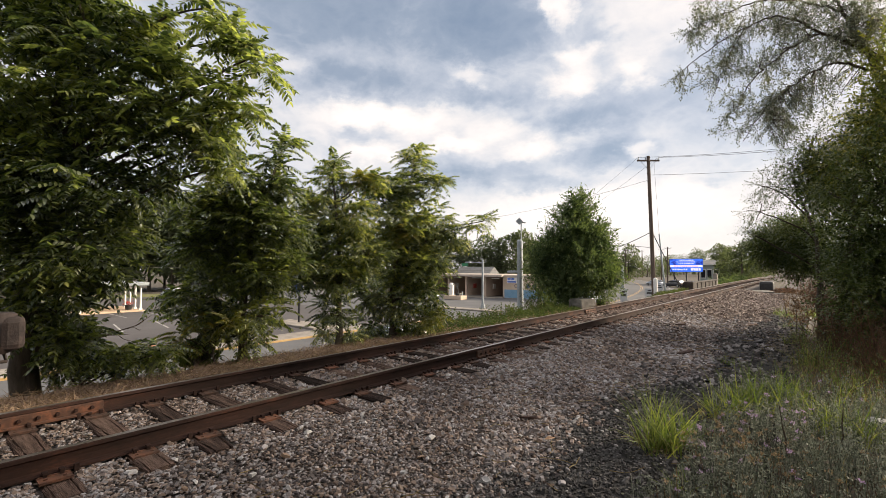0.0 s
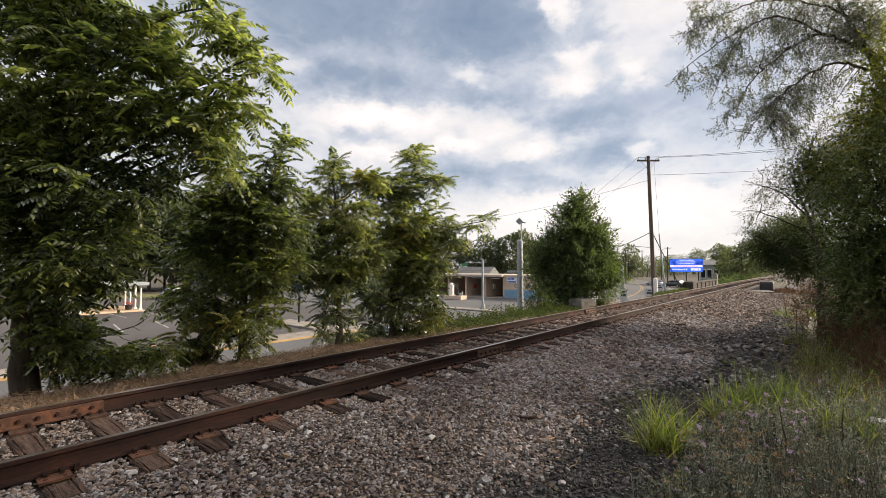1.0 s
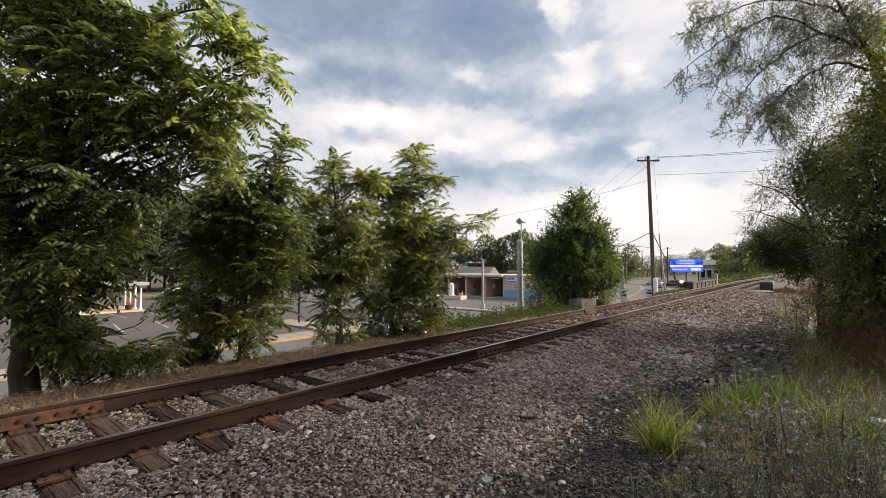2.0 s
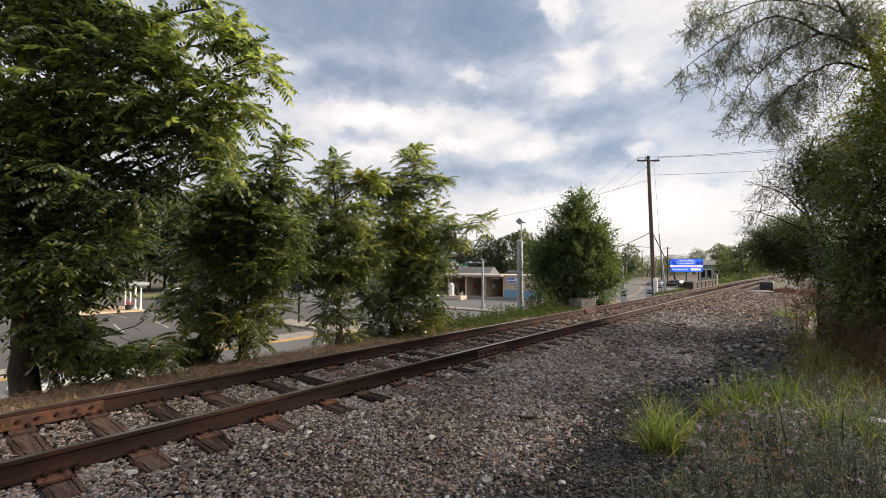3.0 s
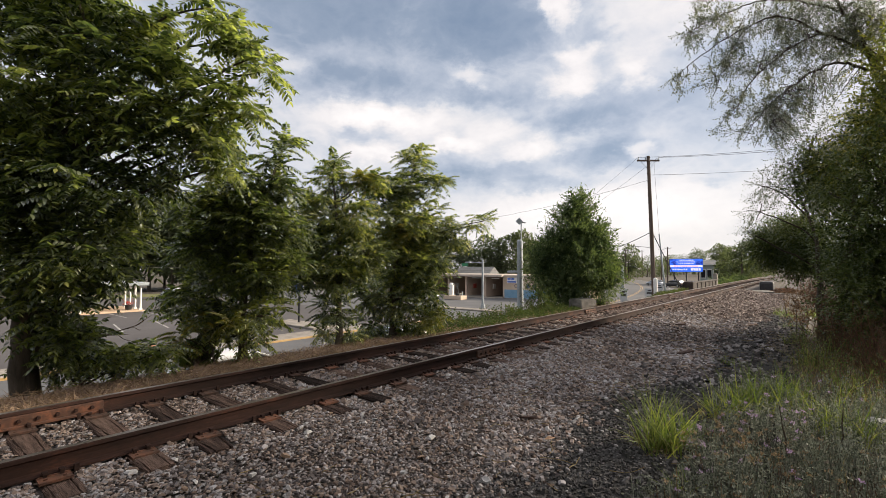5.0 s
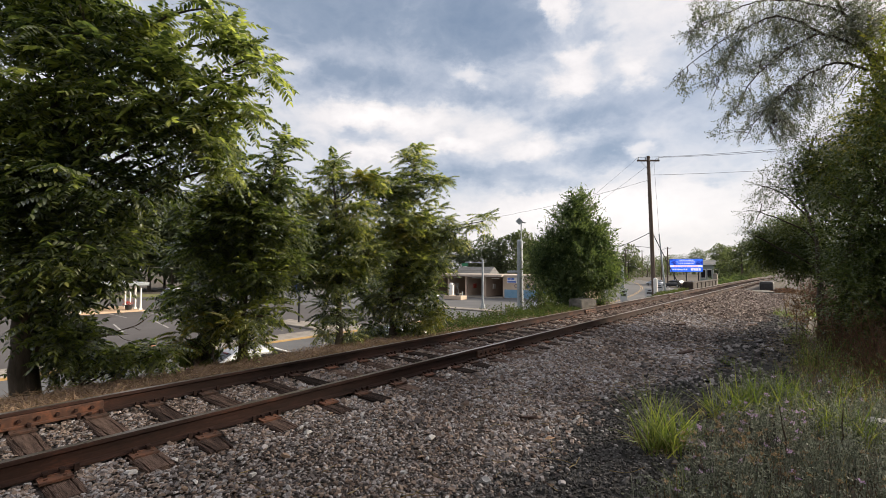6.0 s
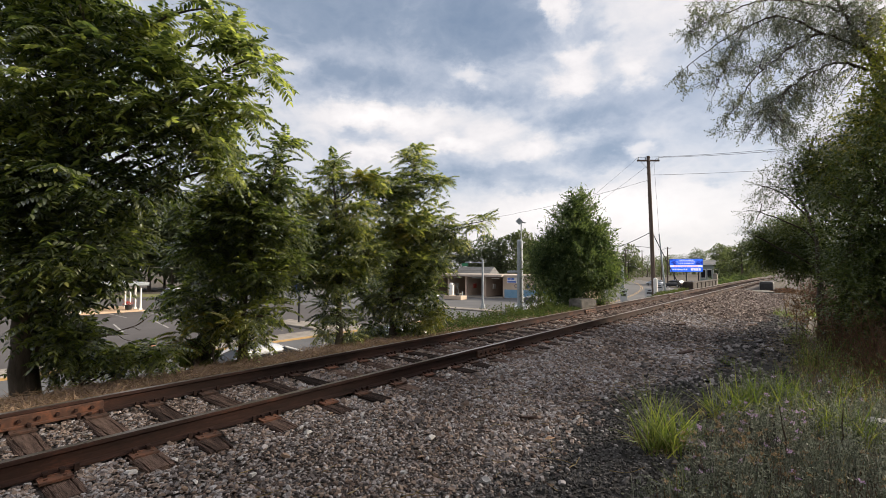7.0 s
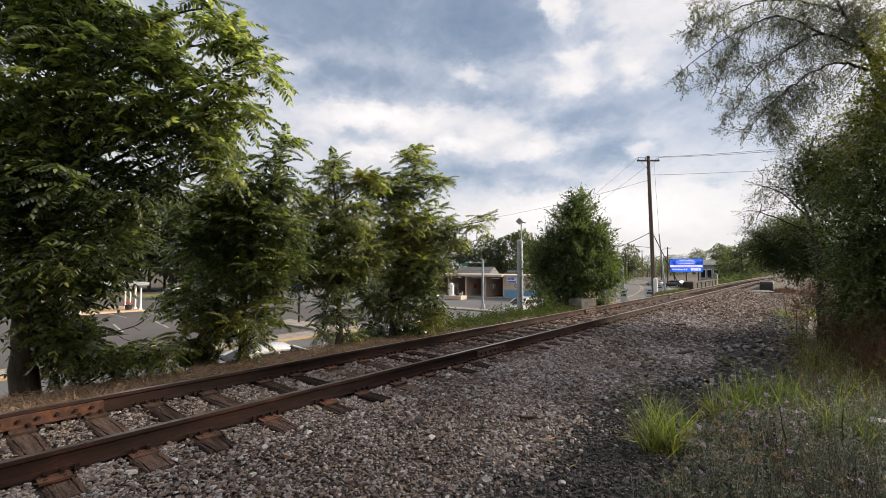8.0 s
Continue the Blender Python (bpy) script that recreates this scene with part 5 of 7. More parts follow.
def make_plants():
    n = 5200
    x, y = rng.uniform(-0.9, 6.5, n), rng.uniform(-8, 6.5, n)
    ok = (np.hypot(x, y) > 1.3) & ((y < 3.4) | (x > 1.6))
    x, y = x[ok], y[ok]
    grass("grass", "thin short grass and weeds on the ground beside the wood", x, y, rng.uniform(0.06, 0.26, len(x)), 0.01, LEAF["edge"], 0.5, 0.5)
    # arching green grass clumps right of the track
    for cx, cy, n, reach, low, high in ((-1.28, 5.10, 170, 0.09, 0.25, 0.68), (-1.12, 5.35, 90, 0.08, 0.2, 0.55), (-0.92, 6.6, 80, 0.10, 0.2, 0.56), (-0.72, 7.0, 120, 0.11, 0.25, 0.66), (-0.5, 7.5, 150, 0.12, 0.25, 0.72), (-0.28, 7.7, 90, 0.10, 0.2, 0.6),
                                         (0.05, 6.9, 90, 0.12, 0.2, 0.58), (0.25, 6.7, 70, 0.11, 0.2, 0.52), (0.42, 6.5, 50, 0.1, 0.15, 0.5), (0.0, 11.2, 110, 0.13, 0.25, 0.65), (0.35, 9.0, 50, 0.12, 0.2, 0.5), (-0.9, 4.2, 16, 0.05, 0.15, 0.3)):
        x, y = tufts([(cx, cy)], n, reach)
        grass("grass_clump", "clump of arching bright-green grass blades among weeds", x, y, rng.uniform(low, high, n), 0.013, LEAF["grass"], 0.36, 0.75)
        m = n * 4 // 5
        x, y = tufts([(cx - 0.03, cy - 0.04)], m, reach * 1.2)
        grass("dry_grass", "dry brown blades round the foot of a grass clump", x, y, rng.uniform(0.1, 0.3, m), 0.007, LEAF["dry"], 0.9, 0.7)
    n = 2200
    y = 3.6 + 12 * rng.random(n) ** 1.4
    x = -0.85 + 3.2 * rng.random(n) + 0.1 * np.sin(y * 3)
    grass("dry_grass", "dry straw-coloured grass on the verge", x, y, rng.uniform(0.1, 0.42, n), 0.004, LEAF["dry"], 0.6, 0.5)
    n = 900
    y = 6.5 + 9 * rng.random(n)
    x = -0.35 + 3.2 * rng.random(n)
    grass("dry_grass", "thin brown dead grass on the verge", x, y, rng.uniform(0.12, 0.45, n), 0.006, LEAF["litter"], 0.6, 0.5)
    x, y = tufts([(0.55, 8.3), (0.9, 8.9), (0.2, 9.6), (0.75, 10.2), (1.1, 7.6), (-0.1, 10.6)], 26, 0.10)
    grass("grass_tufts", "small green grass tufts among dead stalks", x, y, rng.uniform(0.15, 0.42, len(x)), 0.009, LEAF["grass"], 0.4, 0.55)
    n = 1300
    y = 7.0 + 8 * rng.random(n)
    x = -0.2 + 2.8 * rng.random(n)
    grass("dry_grass", "tall pale dry grass in front of the trees", x, y, rng.uniform(0.2, 0.6, n), 0.006, LEAF["dry"], 0.45, 0.5)
    # grey-green weeds with lilac flower heads
    n = 2300
    wy = 3.7 + 4.6 * rng.random(n) ** 1.1
    wx = -1.08 + 0.12 * np.sin(wy * 3.1) + 2.6 * rng.random(n)
    hh = rng.uniform(0.14, 0.44, n) * (0.55 + 0.45 * smooth(-1.1, -0.4, wx)) * (1 + 0.35 * np.sin(wx * 5 + 1) * np.sin(wy * 4))
    weed_patch(("weed_stems", "weeds", "wildflowers"), ("thin grey-green weed stems on the verge", "grey-green small-leaved weeds on the verge", "small lilac wildflowers among grey-green weeds"), wx, wy, hh, 26, 0.025, (LEAF["weed"], LEAF["weed"], LEAF["flower"]), 0.2)
    # brown seed heads low at the front
    n = 420
    wy = 3.5 + 2.2 * rng.random(n) ** 1.3
    wx = -0.95 + 2.3 * rng.random(n)
    weed_patch(("weed_stems", "weeds", "seed_heads"), ("thin brown weed stems on the verge", "dull olive weeds gone to seed on the verge", "small tan seed heads on dry weed stems"), wx, wy, rng.uniform(0.15, 0.36, n), 14, 0.022, (LEAF["brownbrush"], LEAF["weed"], LEAF["litter"]), 2.2)
    # brown dry stalks and dark low leaves under the trees
    n = 650
    wy = 7.6 + 7.5 * rng.random(n)
    wx = -0.15 + 2.6 * rng.random(n) - 0.03 * (wy - 8)
    weed_patch(("dry_stalks", "undergrowth"), ("dry brown stalks in front of the trees", "dark-green low leaves and dry brush under the trees"), wx, wy, rng.uniform(0.2, 0.75, n), 11, 0.04, (LEAF["brownbrush"], LEAF["hedge"]), 0, 0.05)
    # leafy weeds along the embankment edge
    n = 1150
    wy = 8.6 + 10.5 * rng.random(n)
    wx = rng.uniform(-9.7, -7.75, n) + 0.12 * np.sin(wy * 2.2)
    weed_patch(("weed_stems", "leafy_weeds"), ("thin weed stems on the embankment edge", "leafy green weeds along the embankment edge"), wx, wy, rng.uniform(0.12, 0.5, n) * (1 + 0.4 * np.sin(wy * 1.9)) * (1 - 0.72 * smooth(-8.9, -7.9, wx)), 20, 0.06, (LEAF["brownbrush"], LEAF["edge"]), 0, 0.06)
    n = 260
    wy = 27.5 + 13 * rng.random(n)
    wx = rng.uniform(-8.9, -7.6, n)
    weed_patch(("weed_stems", "leafy_weeds"), ("thin weed stems on the embankment edge", "leafy green weeds along the embankment edge"), wx, wy, rng.uniform(0.08, 0.26, n), 22, 0.07, (LEAF["brownbrush"], LEAF["edge"]), 0, 0.06)
    # stray yellow-green tufts further along
    x, y = tufts([(-1.1, 23.5), (-0.8, 22.0), (-0.35, 15.2), (-0.5, 14.2), (-0.1, 16.5), (-0.6, 18.0), (0.2, 11.4), (-1.3, 10.4)], 40, 0.11)
    tx, ty = tufts([(-1.05, 22.6), (-0.75, 21.4), (-0.1, 22.6), (0.1, 21.8)], 45, 0.14)
    grass("grass_tufts", "yellow-green grass tufts at the foot of dead saplings", tx, ty, rng.uniform(0.15, 0.45, len(tx)), 0.015, LEAF["grass"], 0.35, 0.5)
    grass("grass_tufts", "small yellow-green grass tufts on the gravel", x, y, rng.uniform(0.08, 0.35, len(x)), 0.008, LEAF["grass"], 0.5, 0.6)
    # brown dead grass along the foot of the wood further on
    n = 1600
    y = 19 + 27 * rng.random(n)
    x = -0.9 + 2.4 * rng.random(n) - 0.03 * (y - 19)
    grass("dry_grass", "brown dead grass along the foot of the wood", x, y, rng.uniform(0.1, 0.45, n), 0.016, LEAF["brownbrush"], 0.6, 0.5)
    # embankment shoulder behind the far rail
    n = 9000
    y = -3 + 45 * rng.random(n) ** 1.8
    x = rng.uniform(-9.3, -7.3, n)
    grass("dry_grass", "short dry grass and litter on the embankment shoulder", x, y, rng.uniform(0.02, 0.09, n), 0.007, LEAF["litter"], 1.3, 0.6)
    n = 11000
    y = -0.5 + 11 * rng.random(n) ** 1.35
    x = rng.uniform(-8.9, -6.7, n)
    grass("straw", "dry brown stalks lying on the embankment shoulder", x, y, rng.uniform(0.06, 0.24, n), 0.008, LEAF["litter"], 3.0, 0.3, ground_height(x, y) + 0.012)
    n = 3000
    y = -3 + 30 * rng.random(n) ** 1.8
    x = rng.uniform(-8.9, -6.75, n)
    grass("straw", "dry straw lying on the embankment shoulder", x, y, rng.uniform(0.06, 0.26, n), 0.004, LEAF["dry"], 3.0, 0.3, ground_height(x, y) + 0.012)


make_plants()


# ---- concrete beside the track ----
def make_parapets():
    wall = thing("parapet_wall", "dark weathered concrete parapet wall beside the track", "wall", "parapet walls", pose(-8.2, 43.5, -0.68))
    bm = boxed(-0.25, 0, -1.2, 0.25, 12.5, 0.78, bevel=0.04)
    part("wall", bm, M["old_concrete"], wall)
    part("end_post", boxed(-0.45, -1.0, -1.2, 0.40, 0.25, 0.92, bevel=0.12), M["old_concrete"], wall)
    part("coping", boxed(-0.33, 0.2, 0.76, 0.33, 12.6, 0.86, bevel=0.04), M["old_concrete"], wall, "pale worn concrete coping")
    part("end_post", boxed(-0.2, 12.7, -1.2, 0.2, 13.1, 1.5, bevel=0.05), M["concrete"], wall)
    for i in range(6):
        part("rib", boxed(0.24, 1.6 + i * 1.9, -1.0, 0.30, 1.85 + i * 1.9, 0.75, bevel=0.02), M["old_concrete"], wall)
    wall = thing("parapet_wall", "low dark concrete parapet with a rounded broken end", "wall", "parapet walls", pose(-2.75, 43.0, -0.5))
    part("wall", boxed(-0.25, 0.6, -0.6, 0.25, 24, 0.65, bevel=0.06), M["old_concrete"], wall)
    part("end_post", boxed(-0.5, -0.3, -0.6, 0.4, 0.9, 0.85, bevel=0.16), M["dark_metal"], wall, "dark rounded end block")
    part("coping", boxed(-0.32, 0.8, 0.64, 0.32, 24.2, 0.76, bevel=0.03), M["old_concrete"], wall, "pale worn concrete coping")
    slab = part("concrete_slab", boxed(-0.7, -0.5, -0.04, 0.7, 0.5, 0.07, bevel=0.02), M["grey_concrete"])
    slab.matrix_basis = pose(-3.0, 40.6, float(ground_height(-3.0, 40.6)) + 0.03, 3, 0, 20)
    tagged(slab, "flat grey concrete slab lying on the ballast", "slab")
    # boulder-like concrete lump
    bm = bmesh.new()
    bmesh.ops.create_cube(bm, size=1.0)
    bmesh.ops.subdivide_edges(bm, edges=bm.edges[:], cuts=4, use_grid_fill=True)
    for v in bm.verts:
        p = v.co.normalized() * 0.62
        v.co = v.co.lerp(p, 0.35)
        v.co += Vector((noise.noise(v.co * 3.1), noise.noise(v.co * 3.1 + Vector((7, 0, 0))), noise.noise(v.co * 3.1 + Vector((0, 9, 0))))) * 0.06
        v.co = Vector((v.co.x * 0.8, v.co.y * 0.9, v.co.z * 0.72))
    rock = part("concrete_block", bm, M["grey_concrete"])
    rock.matrix_basis = pose(-8.1, 19.6, float(ground_height(-8.1, 19.6)) + 0.09, 0, 0, -22)
    tagged(rock, "grey broken concrete block on the embankment edge", "block")


make_parapets()


# ---- poles and wires ----
def wire(name, label, a, b, sag, radius, cat="cable"):
    s = np.linspace(0, 1, 17)
    p = np.array(a)[None] * (1 - s)[:, None] + np.array(b)[None] * s[:, None]
    p[:, 2] -= sag * 4 * s * (1 - s)
    return tagged(part(name, tube_mesh(name, p, radius, 5), M["wire"]), label, cat)


def utility_pole(x, y, z0, z1, r, lean, arm, label, mat="pole_wood"):
    ob = thing("utility_pole", label, "utility pole", "utility poles", pose(x, y, z0))
    h = z1 - z0
    part("pole", tube_mesh("pole", [(0, 0, -0.5), (lean * 0.5, 0, h * 0.5), (lean, 0, h)], [r, r * 0.88, r * 0.72], 12), M[mat], ob)
    if arm:
        d = Vector((0.768, 0.64, 0))
        c = Vector((lean, 0, h - 0.35))
        v = []
        bm = bmesh.new()
        box(bm, -arm / 2, -0.06, -0.06, arm / 2, 0.06, 0.06, bevel=0.01)
        bmesh.ops.transform(bm, matrix=Matrix.Translation(c) @ Matrix.Rotation(radians(40), 4, "Z"), verts=bm.verts)
        ca = part("crossarm", bm, M["pole_wood"], ob)
        for q in (-0.45, -0.12, 0.45):
            bb = bmesh.new()
            cylinder(bb, 0, 0, 0.05, 0.24, 0.045, 0.03, 10)
            cylinder(bb, 0, 0, 0.11, 0.15, 0.07, 0.07, 10)
            bmesh.ops.transform(bb, matrix=Matrix.Translation(c + d * q * arm), verts=bb.verts)
            part("insulator", bb, M["galv"], ca)
        for q in (-1, 1):
            part("brace", tube_mesh("brace", [c + d * q * arm * 0.33 + Vector((0, 0, -0.06)), c + Vector((0, 0, -0.75))], 0.018, 5), M["galv"], ob)
    return ob


POLE = (-9.5, 37.07)
utility_pole(*POLE, -1.3, 10.25, 0.17, -0.25, 1.75, "tall brown timber utility pole with a crossarm")
guard = thing("guard_post", "white plastic marker post at the foot of a pole", "post", "", pose(-9.28, 36.6, -1.2))
bm = bmesh.new()
cylinder(bm, 0, 0, -0.3, 1.75, 0.15, 0.15, 16)
cylinder(bm, 0, 0, 1.75, 1.85, 0.15, 0.09, 16)
part("post", bm, M["white_metal"], guard)
TOP = np.array([POLE[0] - 0.25, POLE[1], 9.95])
ARM = np.array([0.768, 0.64, 0.0])
for q in (-0.8, 0.8):
    wire("power_line", "thin black overhead power line", TOP + ARM * q + [0, 0, 0.2], TOP + ARM * q + [26, 16, 3.5], 0.9, 0.014)
    wire("power_line", "thin black overhead power line", TOP + ARM * q + [0, 0, 0.2], (-70 + q, 120, 8), 1.4, 0.010)
wire("power_line", "thin black overhead power line", TOP + [0, 0, -1.2], TOP + [26, 16, 0.9], 0.6, 0.012)
wire("telephone_cable", "black overhead telephone cable", (POLE[0] - 0.1, POLE[1], 4.25), (-24.5, 60, 3.4), 0.5, 0.03)
wire("telephone_cable", "black overhead telephone cable", (POLE[0] - 0.1, POLE[1], 3.0), (-26, 66, 4.6), -0.2, 0.022)
wire("guy_wire", "dark guy wire slanting down to the ground", (POLE[0] - 0.1, POLE[1], 4.3), (-8.35, 41.3, -0.6), 0.05, 0.035, "guy wire")
wire("power_line", "thin black overhead power line", TOP + [0, 0, -1.6], (-40, 30, 5.6), 1.2, 0.010)
wire("drop_wire", "thin service wire down the pole", TOP + [0.35, 0.3, -0.2], (POLE[0] + 0.5, POLE[1] + 0.4, 0.4), -0.05, 0.008)
utility_pole(-21.6, 92, LOW, 8.0, 0.17, -0.9, 0, "leaning grey utility pole beside the street", "galv")
utility_pole(-29.5, 128, LOW, 7.0, 0.2, 0.2, 2.0, "distant brown utility pole with a crossarm")
utility_pole(-43, 178, LOW, 8.5, 0.2, 0, 2.2, "distant brown utility pole with a crossarm")
utility_pole(-47, 150, LOW, 7.5, 0.2, 0.1, 2.0, "distant brown utility pole with a crossarm")
utility_pole(-60, 215, LOW, 9.5, 0.22, 0, 2.2, "distant brown utility pole with a crossarm")
for z, s in ((5.6, 0.6), (5.0, 0.5), (3.0, 0.7)):
    wire("power_line", "thin black overhead power line", (-92, -10, z), (-70, 105, z + 0.6), s, 0.03)
wire("power_line", "thin pale overhead line across the car park", (-60, -5, 2.0), (-75, 75, 1.4), 0.4, 0.02)
for z in (4.2, 3.6, 2.6, 2.2, 1.7):
    wire("power_line", "thin black overhead power line", (-75, 75, z - 0.5), (-24, 82, z), 0.5, 0.02)


def steel_pole():
    ob = thing("signal_pole", "thick galvanised steel signal pole with a sensor box on top", "pole", "", pose(-12.15, 21.1, LOW))
    bm = bmesh.new()
    cylinder(bm, 0, 0, 0, 0.06, 0.32, 0.32, 24)
    cylinder(bm, 0, 0, 0.05, 5.85, 0.18, 0.15, 24)
    cylinder(bm, 0, 0, 5.85, 5.95, 0.16, 0.10, 24)
    part("pole", bm, M["galv"], ob)
    bm = bmesh.new()
    cylinder(bm, 0.06, 0.05, 5.6, 6.85, 0.04, 0.035, 12)
    part("mast", bm, M["galv"], ob)
    bm = boxed(-0.14, -0.05, -0.14, 0.14, 0.05, 0.14, bevel=0.02)
    bmesh.ops.transform(bm, matrix=Matrix.Translation((-0.02, -0.02, 6.95)) @ Matrix.Rotation(radians(40), 4, "Z") @ Matrix.Rotation(radians(45), 4, "Y"), verts=bm.verts)
    part("sensor_box", bm, M["galv"], ob)
    part("bracket", tube_mesh("bracket", [(0.05, 0.05, 6.9), (0.24, 0.2, 6.86)], 0.03, 6), M["dark_metal"], ob)
    for z in (3.9, 4.7):
        part("clamp", cylinder(bmesh.new(), 0, 0, z, z + 0.1, 0.19, 0.19, 20), M["galv"], ob)
    part("light_bracket", boxed(-0.75, -0.12, 4.15, -0.15, 0.12, 4.27, bevel=0.03), M["galv"], ob)
    ob = thing("lamp_post", "slim pale steel lamp post on a kerbed island", "lamp post", "", pose(-26.3, 38.0, LOW + 0.17))
    bm = bmesh.new()
    cylinder(bm, 0, 0, 0, 0.5, 0.26, 0.22, 18)
    cylinder(bm, 0, 0, 0.5, 5.1, 0.13, 0.10, 18)
    part("pole", bm, M["galv"], ob)
    part("base", cylinder(bmesh.new(), 0, 0, -0.02, 0.08, 0.36, 0.34, 18), M["concrete"], ob)
    part("arm", tube_mesh("arm", [(0, 0, 4.75), (-0.5, -0.4, 4.82), (-0.95, -0.78, 4.84)], [0.06, 0.05, 0.04], 8), M["galv"], ob)
    part("lamp_head", boxed(-1.5, -1.05, 4.78, -0.9, -0.7, 4.9, bevel=0.05), M["galv"], ob)
    part("street_sign", boxed(-1.95, -1.02, 4.42, -1.15, -0.98, 4.74, bevel=0.01), M["sign_green"], ob, "green street name plate")


steel_pole()


def road_sign(x, y, h, w, hh, mat, label, z=LOW):
    ob = thing("road_sign", label, "sign", "", pose(x, y, z, 0, 0, 30))
    part("post", boxed(-0.03, -0.02, -0.1, 0.03, 0.02, h, bevel=0.008), M["galv"], ob)
    plate = part("plate", boxed(-w / 2, -0.045, h - hh, w / 2, -0.022, h + 0.03, bevel=0.01), mat, ob)
    part("legend", boxed(-w * 0.32, -0.052, h - hh * 0.62, w * 0.32, -0.046, h - hh * 0.42), M["dark_metal"], plate)
    part("legend", boxed(-w * 0.2, -0.052, h - hh * 0.3, w * 0.2, -0.046, h - hh * 0.16), M["dark_metal"], plate)
    return ob


road_sign(-15.3, 57.5, 1.9, 0.95, 1.0, M["pale_plate"], "square grey road sign on a steel post")
road_sign(-16.0, 65.0, 2.2, 0.9, 0.8, M["pale_plate"], "small grey road sign on a steel post")
road_sign(-16.6, 52.0, 2.0, 0.8, 1.3, M["pale_plate"], "grey notice board with dark lines beside the street")
mast = thing("steel_mast", "plain galvanised steel mast beside the street", "pole", "", pose(-16.75, 52.3, LOW))
part("mast", cylinder(cylinder(bmesh.new(), 0, 0, 0, 0.3, 0.28, 0.26, 18), 0, 0, 0.3, 4.6, 0.17, 0.14, 18), M["galv"], mast)
part("cap", cylinder(bmesh.new(), 0, 0, 4.6, 4.7, 0.15, 0.06, 18), M["galv"], mast)


# ---- LED billboard and buildings far off ----
def billboard():
    ob = thing("billboard", "large LED advertising billboard showing blue, white and red bars", "billboard", "", pose(-26.2, 134, LOW + 0.75, 0, 0, 12) @ Matrix.Scale(0.82, 4))
    blue, white, red, deep = glow("led_blue", (0.03, 0.14, 0.80), 0.46), glow("led_white", (0.80, 0.74, 0.92), 0.40), glow("led_red", (0.85, 0.16, 0.3), 0.42), glow("led_deep_blue", (0.01, 0.03, 0.30), 0.4)
    part("cabinet", boxed(-4.9, -0.1, 3.05, 4.9, 0.7, 7.55, bevel=0.05), M["dark_metal"], ob)
    sc = part("screen", boxed(-4.75, -0.16, 3.2, 4.75, -0.105, 7.42), blue, ob, "glowing blue LED screen")
    for z0, z1, x0, x1, m in ((4.75, 5.4, -4.7, 4.7, white), (3.62, 4.42, 1.3, 1.95, white), (3.62, 4.42, 2.1, 2.7, white), (3.62, 4.42, 2.85, 3.4, white), (3.62, 4.42, 3.55, 4.1, white)):
        part("bar", boxed(x0, -0.176, z0, x1, -0.162, z1), m, sc)
    r = random.Random(4)
    for z0, z1, x0, x1, m in ((6.85, 7.15, -1.9, 2.1, white), (6.35, 6.55, -2.8, 2.9, white), (5.85, 6.05, -2.2, 2.3, white), (4.93, 5.22, -3.4, 3.4, red), (3.75, 4.2, -4.0, 0.5, white)):
        x = x0
        while x < x1:
            w = r.uniform(0.22, 0.5)
            part("bar", boxed(x, -0.19, z0, min(x + w, x1), -0.178, z1), m, sc)
            x += w + 0.2
    for i in range(26):
        x = r.choice((-1, 1)) * r.uniform(2.9, 4.5)
        z = r.uniform(5.6, 7.2)
        part("dot", boxed(x - 0.2, -0.178, z - 0.2, x + 0.2, -0.164, z + 0.2), deep, sc)
    for x in (-3.5, 0, 3.5):
        part("support_post", boxed(x - 0.18, 0.1, -1.0, x + 0.18, 0.5, 3.1, bevel=0.02), M["dark_metal"], ob)


billboard()


def shed(x, y, w, d, h, rz, wall, roof, label, windows, name="building", rise=1.2):
    ob = thing(name, label, "building", "", pose(x, y, LOW, 0, 0, rz))
    part("wall", boxed(-w / 2, 0, 0, w / 2, d, h, bevel=0.03), wall, ob)
    bm = bmesh.new()
    e = 0.5
    pts = [(-w / 2 - e, -e, h), (w / 2 + e, -e, h), (w / 2 + e, d + e, h), (-w / 2 - e, d + e, h), (-w / 2 - e, d / 2, h + rise), (w / 2 + e, d / 2, h + rise)]
    vs = [bm.verts.new(p) for p in pts]
    for f in ((0, 1, 5, 4), (2, 3, 4, 5), (1, 2, 5), (3, 0, 4), (3, 2, 1, 0)):
        bm.faces.new([vs[i] for i in f])
    part("roof", bm, roof, ob)
    part("fascia", boxed(-w / 2 - e, -e - 0.06, h - 0.22, w / 2 + e, -e - 0.003, h + 0.12, bevel=0.01), M["white_metal"], ob)
    n = windows
    for i in range(n):
        cx = -w / 2 + w * (i + 0.5) / n
        ww = w / n * 0.34
        win = part("window", boxed(cx - ww - 0.1, -0.05, h * 0.28, cx + ww + 0.1, -0.003, h * 0.76, bevel=0.01), M["white_metal"], ob)
        part("pane", boxed(cx - ww, -0.075, h * 0.32, cx + ww, -0.053, h * 0.72), M["glass"], win)
    return ob


